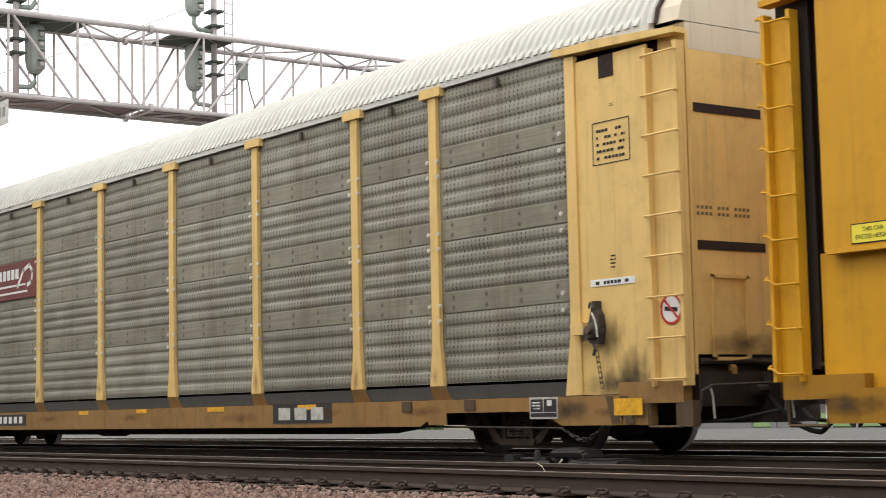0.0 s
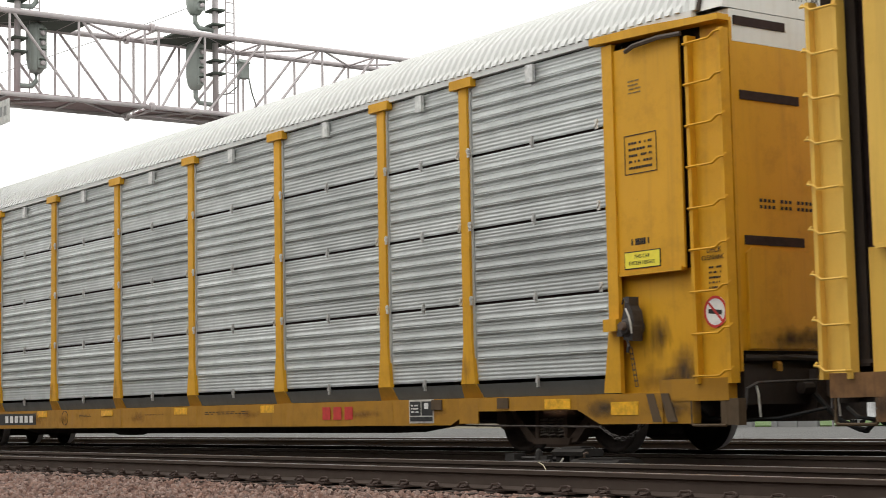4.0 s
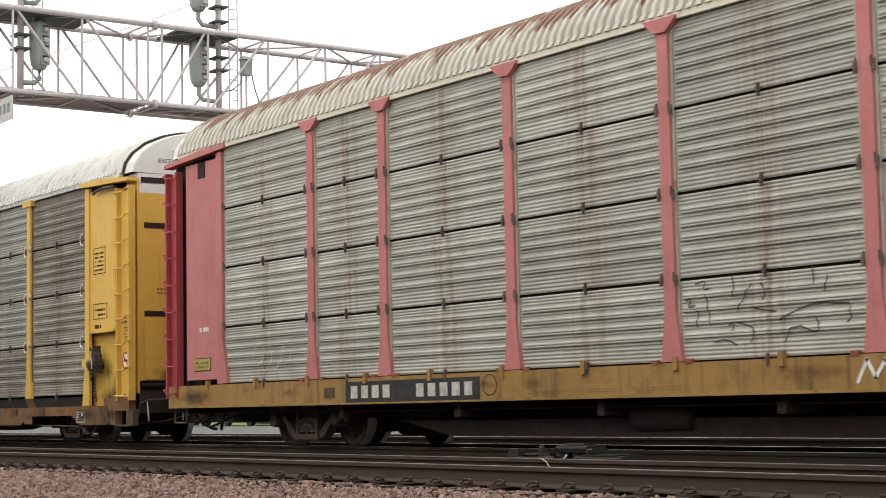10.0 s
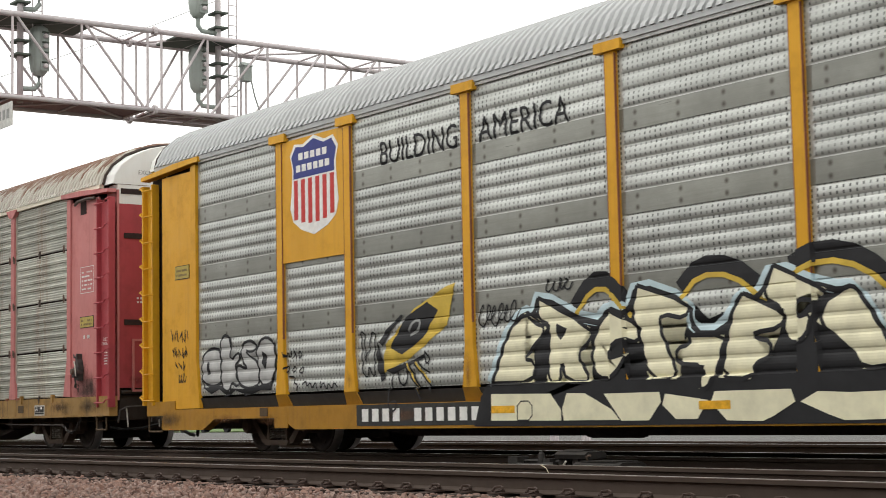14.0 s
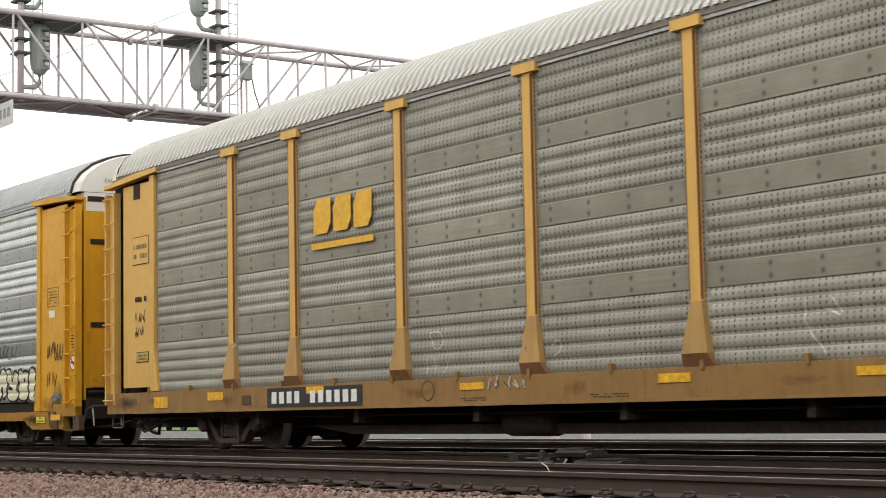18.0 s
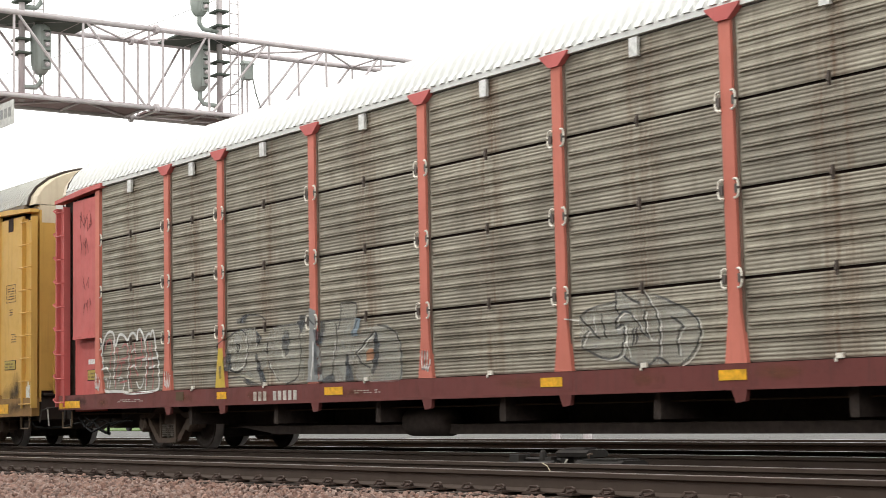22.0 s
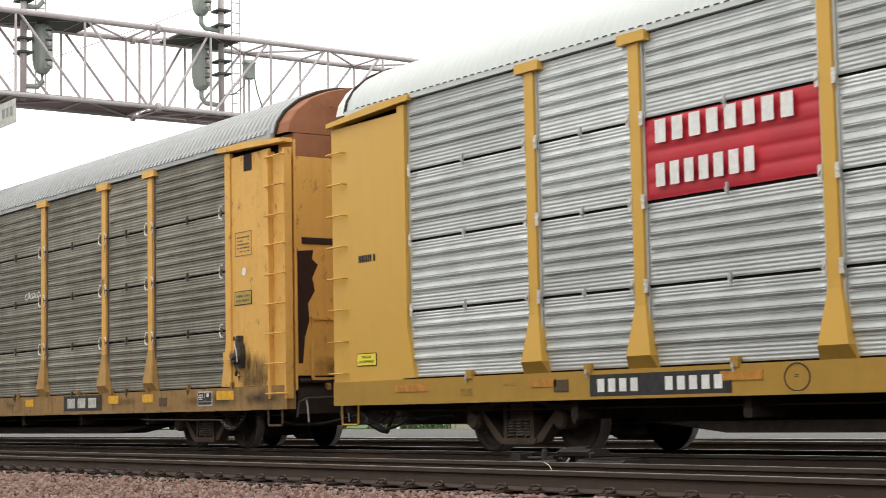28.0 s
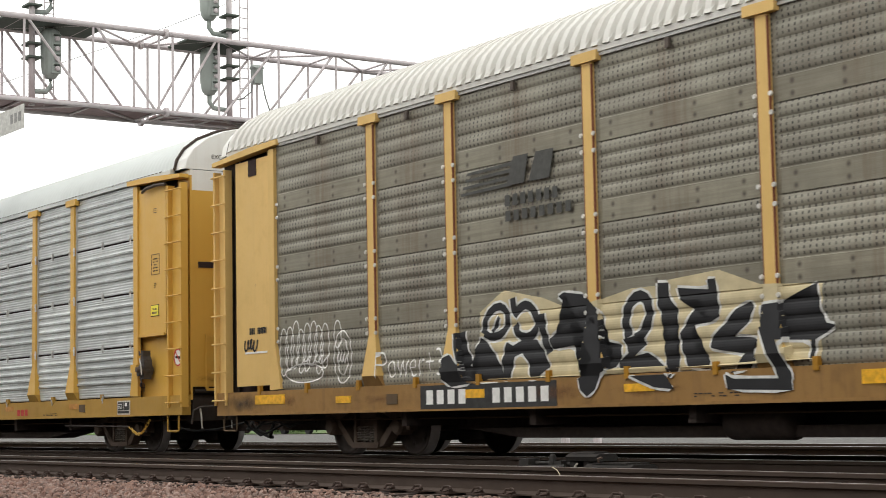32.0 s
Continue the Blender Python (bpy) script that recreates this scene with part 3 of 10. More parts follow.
        if cfg["kind"] != "banded":
            for z in lv[1:-1] + (lv[0] - 0.02,):
                if cfg.get("logo") and i == 1 and z > 3:
                    continue
                if z < 1 and cfg.get("low_bolts"):
                    part_at("bolt", BOLT_PALE, car, cx, FACE + 0.01, z + 0.03)
                    continue
                part_at("hook", cfg["hook"], car, cx, FACE, z)
        if cfg.get("edge"):
            part("top_edge", box(B(), x0 + 0.09, x1 - 0.09, FACE + 0.012, FACE + 0.06, 4.715, 4.757), cfg["edge"], car)
        if cfg.get("tab"):
            part_at("roof_tab", cfg["tab"], car, cx, FACE, 4.6)
    # dark sheet that paints in the shade seen through the panel joints
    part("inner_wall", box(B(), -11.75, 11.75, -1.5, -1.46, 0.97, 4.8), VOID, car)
    for x0, x1 in zip(EDGES, EDGES[1:]):
        ob = part_at("side_panel", rib_sheet(x1 - x0 - 0.17, 3.7, cfg["kind"], sheet_mat), car, (x0 + x1) / 2, -FACE - 0.055, 0.98, 180)
    slim = cfg["caps"] == "gusset"
    for i, x in enumerate(EDGES):
        end = i in (0, len(EDGES) - 1)
        sgn = -1 if i == 0 else 1
        if end:
            shape = [(x, 4.7), (x + sgn * 0.17, 4.7), (x + sgn * 0.17, 0.71 if st == "L" else 0.99), (x - sgn * (0.12 if st == "L" else 0.16), 0.71 if st == "L" else 1.0), (x, 1.5 if st == "L" else 1.68)]
        else:
            shape = post_shape(x, st, zs, slim)
            if cfg.get("flare"):
                shape = [shape[0], shape[1], shape[2], shape[5]]
        post = part("post", bent_post(shape, st, end or slim), cfg.get("post", body), car)
        part("post", slab(B(), shape, -FACE - 0.06, -FACE), body, car)
        if not end and cfg.get("edge"):
            for d in (-1, 1):
                part("rust_edge", box(B(), *sorted((x + d * 0.079, x + d * 0.088)), FACE - 0.003, FACE + 0.03, 1.7, 4.64), RED_RUST, post)
        if not end and cfg.get("flange"):
            for d in (-1, 1):
                part("flange", box(B(), *sorted((x + d * 0.087, x + d * (0.125 if d < 0 else 0.118))), FACE + 0.036, FACE + 0.052, 1.2, 4.7), cfg["flange"], post)
        if not end and cfg.get("flare"):
            part("post_flare", bent_post([(x + 0.085, 1.68), (x + 0.2, 1.12), (x - 0.2, 1.12), (x - 0.085, 1.68)], st, False), cfg["flare"], post)
        if not end:
            if st == "L":
                b = B()
                put(b, [(x - 0.15, FACE, 0.88), (x + 0.15, FACE, 0.88), (x + 0.22, FACE + 0.07, 0.7), (x - 0.18, FACE + 0.07, 0.7),
                        (x - 0.15, FACE + 0.06, 0.88), (x + 0.15, FACE + 0.06, 0.88), (x + 0.22, FACE + 0.12, 0.7), (x - 0.18, FACE + 0.12, 0.7)],
                    [(0, 3, 2, 1), (4, 5, 6, 7), (0, 1, 5, 4), (1, 2, 6, 5), (2, 3, 7, 6), (3, 0, 4, 7)])
                part("post_foot", b, low, post)
                part("sill_pad", box(B(), x - 0.2, x + 0.2, FACE - 0.004, FACE + 0.016, zb + 0.02, 0.69), low, post)
            elif not slim:
                b = B()
                put(b, [(x - 0.2, FACE - 0.055, 1.12), (x + 0.2, FACE - 0.055, 1.12), (x + 0.24, FACE + 0.016, 0.982), (x - 0.24, FACE + 0.016, 0.982),
                        (x - 0.2, FACE + 0.06, 1.12), (x + 0.2, FACE + 0.06, 1.12), (x + 0.24, FACE + 0.056, 0.982), (x - 0.24, FACE + 0.056, 0.982)],
                    [(0, 3, 2, 1), (4, 5, 6, 7), (0, 1, 5, 4), (1, 2, 6, 5), (2, 3, 7, 6), (3, 0, 4, 7)])
                part("post_foot", b, cfg.get("foot", low), post)
            if slim and st == "H":
                part("stake_pocket", slab(B(), [(x - 0.21, 0.64), (x + 0.21, 0.64), (x + 0.19, 0.985), (x - 0.19, 0.985)], FACE - 0.004, FACE + 0.02), low, post)
                for d in (-1, 1):
                    part("pocket_tab", box(B(), *sorted((x + d * 0.22, x + d * 0.32)), FACE - 0.012, FACE + 0.03, 0.97, 1.02), RED_RUST, post)
            if cfg["caps"] == "gusset":
                part("post_cap", slab(B(), [(x - 0.26, 4.80), (x + 0.26, 4.80), (x + 0.24, 4.765), (x + 0.09, 4.64), (x - 0.09, 4.64), (x - 0.24, 4.765)], FACE - 0.035, FACE + 0.05), body, post)
            else:
                part("post_cap", box(B(), x - 0.23, x + 0.23, FACE - 0.04, FACE + 0.05, 4.665, 4.785), body, post)
            if st == "G":
                part("bracket", slab(B(), [(x - 0.2, 0.99), (x + 0.2, 0.99), (x + 0.12, 0.6), (x - 0.02, 0.58)], FACE - 0.002, FACE + 0.05), low, post)
        if cfg["clip"]:
            for z in lv[1:-1]:
                for d in (-1, 1):
                    if end and d == sgn:
                        continue
                    for me_, dz_ in cfg["clip"]:
                        ob = part_at("clip", me_, post, x + d * 0.112, FACE - 0.002, z + dz_, 0)
                        if d < 0:
                            ob.scale = (-1, 1, 1)
    # roof, eave rail
    b = B()
    run_x(b, [(FACE - 0.005, 4.76), (FACE - 0.005, 4.83), (FACE + 0.08, 4.86), (FACE + 0.08, 4.76)], -13.2, 13.2)
    part("eave_rail", b, cfg.get("eave", roof_mat), car)
    part("eave_rail", run_x(B(), [(1.605, 4.76), (1.605, 4.83), (1.52, 4.86), (1.52, 4.76)], -13.2, 13.2), cfg.get("eave", roof_mat), car)
    # corrugation ends along the eave
    b = B()
    pitch = cfg.get("pitch", 0.15)
    for i in range(int(26.3 / pitch)):
        x = -13.15 + i * pitch
        put(b, [(x, FACE - 0.03, 4.835), (x + pitch * 0.55, FACE - 0.03, 4.835), (x + pitch * 0.55, FACE + 0.1, 4.84), (x, FACE + 0.1, 4.84), (x, FACE - 0.012, 4.875), (x + pitch * 0.55, FACE - 0.012, 4.875), (x + pitch * 0.55, FACE + 0.1, 5.0), (x, FACE + 0.1, 5.0)],
            [(0, 3, 2, 1), (4, 5, 6, 7), (0, 1, 5, 4), (1, 2, 6, 5), (3, 0, 4, 7)])
    if cfg.get("ticks", True):
        tagged(part("corrugation_edge", b, roof_mat, car), kind="stuff")
    else:
        b.free()
    if cfg.get("eave_dots"):
        b = B()
        for i in range(170):
            box(b, -12.9 + i * 0.152, -12.82 + i * 0.152, FACE - 0.012, FACE, 4.828, 4.842)
        tagged(part("eave_slot", b, HOOK_IRON, car), kind="stuff")
    me = roof_mesh(cfg.get("pitch", 0.15), cfg.get("deep", 0.038)).copy()
    me.materials.append(roof_mat)
    part("roof", me, None, car, cfg.get("roof_label", ""))
    # ends
    for s in (-1, 1):
        ends(car, cfg, s, body, low, hood_mat if s > 0 else cfg.get("hood_front", hood_mat), st, zs)
    return car


def ends(car, cfg, s, body, low, hood_mat, st, zs):
    def sx(a, c):
        return (s * a, s * c) if s > 0 else (s * c, s * a)
    # hood over the end, with the arched end wall
    b = B()
    ang = [math.radians(a) for a in (2, 14, 28, 44, 60, 75, 90, 105, 120, 136, 152, 166, 178)]
    prev = None
    for x, k in ((13.24, 0.995), (13.54, 0.99), (13.575, 0.98), (13.58, 0.97)):
        cur = [b.verts.new((s * x, -1.545 * k * math.cos(a), 4.78 + 0.85 * k * math.sin(a))) for a in ang]
        if prev:
            for i in range(len(ang) - 1):
                b.faces.new((prev[i], prev[i + 1], cur[i + 1], cur[i]))
        prev = cur
    vs1 = prev
    b.faces.new(vs1)
    box(b, *sx(13.2, 13.58), -1.42, 1.42, cfg.get("white_to", 4.45), 4.8)
    part("end_hood", b, hood_mat, car, cfg.get("hood_label", ""))
    # black bar that paints the shaded gap between roof and hood
    part("roof_lip", tube(B(), [(s * 13.265, -1.56 * math.cos(a), 4.79 + 0.865 * math.sin(a)) for a in ang[:7]], 0.024, 5), BLACK if not cfg.get("lip") else cfg["lip"], car)
    part("end_door", box(B(), *sx(13.3, 13.58), -1.41, 1.41, 1.12, cfg.get("white_to", 4.45) - 0.002), body if not cfg.get("door") else cfg["door"], car)
    for z, y0, wid in cfg.get("slots", ((4.68, -1.36, 0.8), (3.87, -1.3, 0.92), (2.3, -1.3, 0.92))):
        # the slot is a dark box; its inner shade is only colour
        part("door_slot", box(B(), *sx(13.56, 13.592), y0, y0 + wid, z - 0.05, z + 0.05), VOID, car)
    if cfg.get("panel"):
        part("door_panel", run_x(B(), [(-1.3, 1.14), (-0.25, 1.14), (-0.25, 2.18), (-1.22, 2.22), (-1.3, 2.16)], *sx(13.56, 13.615)), cfg.get("door", body), car)
    elif cfg.get("hatch", True):
        b = B()
        for y0, y1, z0, z1 in ((-1.15, -1.11, 1.05, 2.0), (-0.62, -0.58, 1.05, 2.0), (-1.15, -0.58, 1.96, 2.0), (-1.15, -0.58, 1.05, 1.09)):
            box(b, *sx(13.57, 13.61), y0, y1, z0, z1)
        part("hatch_frame", b, body, car)
    for i in range(2):
        part("end_handrail", tube(B(), [(s * 13.58, -0.75 + i * 1.0, 5.25), (s * 13.68, -0.75 + i * 1.0, 5.25), (s * 13.68, -0.3 + i * 1.0, 5.22), (s * 13.58, -0.3 + i * 1.0, 5.22)], 0.014, 6), hood_mat, car)
    # side plate of the end bay, with the brake recess
    x0, x1 = (11.88, 12.95)
    if s > 0 and cfg.get("recess", True) or s < 0 and cfg.get("recess_front", True):
        part("end_plate", box(B(), *sx(x0, x1), FACE + 0.03, FACE + 0.06, 2.05, 4.62), body, car)
        part("recess_lip", box(B(), *sx(x0 + 0.02, x1 - 0.04), FACE + 0.005, FACE + 0.1, 2.02, 2.07), body, car)
        part("recess_plate", box(B(), *sx(x0 - 0.15, x1 + 0.16), FACE + 0.15, FACE + 0.18, 0.68, 2.05), body, car)
    elif s < 0 and cfg.get("flush"):
        part("end_plate", box(B(), *sx(x0, 13.62), FACE + 0.03, FACE + 0.08, 0.85, 4.62), body, car)
    else:
        part("end_plate", box(B(), *sx(x0, 13.1 if s > 0 else 12.98), FACE + 0.03, FACE + 0.06, 0.71 if st == "L" else (0.985 if s > 0 else 1.07), 4.62), body, car)
    # the leading plate is near-black to paint the shade of the ladder gap
    part("corner_plate", box(B(), *sx(13.16, 13.6), FACE + 0.16, FACE + 0.2, 0.9, 4.7), body if s > 0 else GRIME_AND_GAP, car)
    # dark block that paints in the shade inside the end bay
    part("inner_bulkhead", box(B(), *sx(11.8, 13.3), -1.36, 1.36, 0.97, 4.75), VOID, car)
    part("top_cover", slab(B(), [(s * 11.55, 4.735), (s * 13.64, 4.645), (s * 13.64, 4.71), (s * 12.4, 4.80), (s * 11.55, 4.815)], FACE - 0.05, FACE + 0.12), body if not cfg.get("cover") else cfg["cover"], car)
    if cfg.get("notch", True):
        b = B()
        box(b, *sx(12.3, 12.55), FACE + 0.02, FACE + 0.033, 4.36, 4.62)
        part("guide_slot", b, VOID, car)
    if s > 0 and cfg.get("latch"):
        part("latch_bar", tube(B(), [(12.15, FACE - 0.03, 4.56), (12.3, FACE - 0.04, 4.6), (12.7, FACE - 0.04, 4.62), (13.05, FACE - 0.03, 4.6)], 0.028, 6), HOOK_IRON, car)
    if s < 0 and cfg.get("flush"):
        for i in range(8):
            z = 1.1 + i * 0.45
            part("rung", tube(B(), [(-13.64, FACE + 0.04, z), (-13.64, FACE - 0.05, z), (-13.25, FACE - 0.05, z), (-13.24, FACE + 0.04, z)], 0.014, 6), body, car)
    else:
        ladder(car, *(sorted((s * (13.1 if s > 0 else 13.24), s * 13.64))), cfg.get("ladder" if s > 0 else "ladder_front", body), s, cfg.get("bent", True))
    # end sill, step, coupler, hoses
    part("end_beam", box(B(), *sx(13.38, 13.52), -1.38, 1.38, 0.93, 1.12), GRIME_AND_GAP, car)
    part("end_pipe", tube(B(), [(s * 13.56, -1.35, 1.04), (s * 13.58, -0.6, 1.05), (s * 13.6, 0.4, 1.0)], 0.04, 8), GRIME_AND_GAP, car)
    part("coupler_bracket", slab(B(), [(s * 13.54, 0.9), (s * 13.62, 0.9), (s * 13.62, 0.98), (s * 13.54, 1.06)], -0.9, -0.83), low, car)
    part("hose_hook", tube(B(), [(s * 13.66, -1.3, 0.78), (s * 13.7, -1.3, 0.66), (s * 13.7, -1.28, 0.42)], 0.014, 5), OLD_CHALK, car)
    part("angle_cock", turned(B(), [(-0.09, 0.03), (-0.08, 0.07), (0.08, 0.07), (0.09, 0.03)], "Y", (s * 13.68, -0.55, 0.72), 10), GRIME_AND_GAP, car)
    part("end_sill", box(B(), *sx(13.35, 13.6), -1.4, 1.4, 0.55, 0.93), GRIME_AND_GAP, car)
    x0, x1 = (12.98, 13.5) if st == "L" else (13.0, 13.42)
    zt = 0.62 if st == "L" else zs - 0.3
    drop = 0.28 if st == "L" else 0.3
    part("sill_step", tube(B(), [(s * x0, FACE + 0.03, zt), (s * x0, FACE + 0.03, zt - drop + 0.02), (s * (x0 + 0.02), FACE + 0.03, zt - drop), (s * (x1 - 0.02), FACE + 0.03, zt - drop),
                                 (s * x1, FACE + 0.03, zt - drop + 0.02), (s * x1, FACE + 0.03, zt)], 0.018, 6), low if cfg["body"] is YEL_NEW else END_GRIME, car)
    if st == "L":
        part("sill_end", box(B(), *sx(12.5, 13.55), FACE + 0.012, FACE + 0.14, 0.6, 0.84), low, car)
        part("sill_web", box(B(), *sx(12.5, 13.0), FACE + 0.02, FACE + 0.14, 0.36, 0.6), low, car)
        if s > 0:
            for x in (12.3, 12.53):
                part("sill_gusset", slab(B(), [(x, 0.69), (x + 0.12, 0.69), (x + 0.24, 0.38), (x + 0.1, 0.38)], FACE - 0.009, FACE + 0.03), END_GRIME, car)
            part("step_plate", box(B(), 13.42, 13.68, FACE + 0.02, FACE + 0.13, 0.34, 0.62), END_GRIME, car)
    elif s < 0:
        # brake lines sagging under the leading corner
        part("brake_line", tube(B(), [(-13.3, -1.3, 0.58), (-13.05, -1.3, 0.42), (-12.75, -1.28, 0.3), (-12.5, -1.25, 0.36), (-12.2, -1.2, 0.46), (-11.2, -1.2, 0.5)], 0.02, 6), HOSE, car)
        part("brake_line", tube(B(), [(-13.1, -1.28, 0.6), (-12.7, -1.3, 0.47), (-12.2, -1.25, 0.5), (-11.9, -1.25, 0.42), (-11.4, -1.2, 0.55), (-11.0, -1.2, 0.66)], 0.014, 6), HOSE, car)
    if s < 0 and cfg.get("rust_corner"):
        part("corner_plate", box(B(), -13.6, -12.5, FACE - 0.008, FACE + 0.02, 0.63, 0.93), CORNER_RUST, car, "dark rust-eaten corner of the sill")
        part("lever_bracket", box(B(), -10.42, -9.95, FACE - 0.09, FACE, 0.83, 0.99), low, car)
        part("lever_arm", tube(B(), [(-10.55, FACE - 0.05, 0.92), (-9.65, FACE - 0.05, 0.92)], 0.03, 8), END_GRIME, car)
    part("draft_gear", box(B(), *sx(13.5, 13.9), -0.25, 0.25, 0.62, 0.98), BLACK, car)
    b = B()
    box(b, *sx(13.85, 14.15), -0.09, 0.09, 0.75, 0.93)
    slab(b, [(s * 14.08, 0.68), (s * 14.3, 0.68), (s * 14.36, 0.76), (s * 14.36, 0.94), (s * 14.3, 1.0), (s * 14.08, 1.0)], -0.17 * 1, 0.17)
    part("coupler", b, BRAKE, car)
    part("uncoupling_lever", tube(B(), [(s * 13.65, -1.45, 0.5), (s * 13.66, -1.42, 0.72), (s * 13.7, -1.3, 0.78), (s * 13.9, -0.6, 0.8), (s * 14.05, -0.2, 0.85)], 0.018, 6), BRAKE, car)
    part("air_hose", tube(B(), [(s * 13.6, -0.4, 0.72), (s * 13.8, -0.42, 0.55), (s * 14.0, -0.38, 0.36), (s * 14.18, -0.3, 0.27), (s * 14.27, -0.25, 0.25)], 0.03, 7), HOSE, car)
    part("cable", tube(B(), [(s * 12.6, -1.2, 0.6), (s * 12.9, -1.25, 0.42), (s * 13.3, -1.2, 0.38), (s * 13.7, -1.0, 0.4), (s * 14.1, -0.7, 0.5)], 0.022, 6), HOSE, car)
    if s > 0 and cfg.get("brake", True):
        hand_brake(car, cfg, body, st)


def hand_brake(car, cfg, body, st):
    bx, bz = 12.2 + cfg.get("brake_x", 0.0), 1.5
    part("brake_bracket", box(B(), bx - 0.36, bx - 0.14, FACE - 0.12, FACE + 0.03, bz - 0.1, bz + 0.04), body, car)
    b = B()
    turned(b, [(-0.15, 0.02), (-0.15, 0.07), (-0.12, 0.095), (0.02, 0.1), (0.1, 0.08), (0.1, 0.02)], "Y", (bx, FACE + 0.02, bz - 0.06), 16)
    slab(b, [(bx - 0.08, bz - 0.2), (bx + 0.07, bz - 0.22), (bx + 0.1, bz), (bx + 0.08, bz + 0.12), (bx + 0.03, bz + 0.18), (bx + 0.03, bz + 0.28), (bx - 0.03, bz + 0.28), (bx - 0.05, bz + 0.16), (bx - 0.1, bz + 0.02)], FACE - 0.07, FACE + 0.08)
    box(b, bx - 0.15, bx - 0.06, FACE - 0.1, FACE + 0.03, bz - 0.16, bz - 0.02)
    br = part("hand_brake", b, BRAKE, car, "black cast-iron hand brake housing")
    part("brake_wheel", turned(B(), [(-0.2, 0.02), (-0.2, 0.045), (-0.15, 0.05), (-0.15, 0.02)], "Y", (bx, FACE + 0.02, bz - 0.05), 12), TRUCK, br)
    part("release_handle", tube(B(), [(bx - 0.04, FACE - 0.1, bz + 0.2), (bx, FACE - 0.12, bz + 0.26), (bx + 0.06, FACE - 0.12, bz + 0.2)], 0.012, 6), BRAKE, br)
    part("brake_lever", tube(B(), [(bx + 0.05, FACE - 0.14, bz + 0.14), (bx + 0.11, FACE - 0.15, bz + 0.06), (bx + 0.14, FACE - 0.15, bz - 0.04), (bx + 0.15, FACE - 0.15, bz - 0.14)], 0.012, 6), OLD_CHALK if cfg["clip"] else BRAKE, br)
    part("bell_crank", tube(B(), [(bx + 0.02, FACE - 0.1, bz - 0.2), (bx + 0.06, FACE - 0.11, bz - 0.28), (bx + 0.02, FACE - 0.1, bz - 0.34)], 0.022, 6), BRAKE, br)
    z1 = 0.2 if st == "L" else 0.34
    low_z = 0.72 if st == "L" else 1.0
    n = int((bz - 0.3 - low_z) / 0.06)
    part("brake_chain", chain(B(), [(bx + 0.03 + 0.012 * i, FACE - 0.06, bz - 0.3 - i * 0.06) for i in range(n)], 0.016), BRAKE, car)
    pts = []
    for i in range(13):
        f = i / 12
        pts.append((11.5 + 0.8 * f, FACE + 0.03, z1 + 0.12 - 0.18 * math.sin(math.pi * f) + 0.12 * f))
    part("brake_chain", chain(B(), pts, 0.017), cfg.get("chain", BRAKE), car)
    part("brake_rod", tube(B(), [(8.4, FACE + 0.12, z1 + 0.16), (11.5, FACE + 0.04, z1 + 0.13)], 0.014, 6), TREAD, car)


def plate_clip(w, h):
    """A folded zinc plate with a slit, over the end of a joint."""
    b = box(B(), -w, w, -0.012, 0.0, -h, h)
    slab(b, [(-w * 0.7, 0.012), (w * 0.8, -0.022), (w * 0.8, -0.008), (-w * 0.7, 0.026)], -0.026, -0.012)
    return mesh_of("clip", b, CLIP_ZINC)


CLIP_PLATE = [(plate_clip(0.028, 0.08), 0.01)]


def ring_clip(mat):
    """A half ring of flat bar that holds two sheets together, bulging away from the post."""
    b = tube(B(), [(-0.035, -0.012, 0.1), (0.0, -0.02, 0.102), (0.024, -0.022, 0.085), (0.036, -0.022, 0.052), (0.038, -0.022, 0.014)], 0.0135, 6)
    tube(b, [(0.038, -0.022, -0.014), (0.036, -0.022, -0.052), (0.024, -0.022, -0.085), (0.0, -0.02, -0.102), (-0.035, -0.012, -0.1)], 0.0135, 6)
    return mesh_of("clip", b, mat)


RING_ZINC = plain("white_zinc_ring", (0.72, 0.68, 0.6), 0.5, 0.1)
CATCH = mesh_of("clip_catch", box(B(), -0.022, 0.03, -0.022, 0.0, -0.05, 0.045), CLIP_IRON)
CLIP_RING = [(ring_clip(RING_ZINC), 0.0), (CATCH, 0.0)]
CLIP_DARK = [(mesh_of("clip", box(box(B(), -0.02, 0.022, -0.022, 0.0, -0.06, 0.05), -0.026, -0.006, -0.03, -0.008, -0.02, 0.085), plain("rusty_clip_iron", (0.13, 0.09, 0.07), 0.8)), 0.0)]
BOLT = mesh_of("clip", turned(B(), [(-0.02, 0.012), (-0.02, 0.026), (0.0, 0.03), (0.0, 0.012)], "Y", (0, 0, 0), 8), CLIP_ZINC)
BOLT_PALE = mesh_of("bolt", box(box(B(), -0.06, -0.03, -0.03, 0.0, -0.03, 0.0), -0.04, 0.05, -0.03, 0.0, 0.0, 0.055), RING_ZINC)
CLIP_BOLT = [(BOLT, 0.1), (BOLT, -0.1)]
CLIP_SMALL = [(plate_clip(0.022, 0.045), 0.03), (BOLT, 0.075)]
def hook_shape():
    """A flat strap over the joint with a folded tongue."""
    b = box(B(), -0.013, 0.013, -0.012, 0.02, -0.07, 0.075)
    box(b, -0.02, 0.02, -0.022, 0.0, -0.022, 0.03)
    return b


HOOK = mesh_of("hook", hook_shape(), HOOK_IRON)
HOOK_PALE = mesh_of("hook", hook_shape(), plain("zinc_hook", (0.46, 0.45, 0.43), 0.5, 0.3))
TAB = mesh_of("roof_tab", box(B(), -0.07, 0.07, -0.025, 0.02, -0.09, 0.13), plain("zinc_tab", (0.62, 0.62, 0.6), 0.5, 0.3))
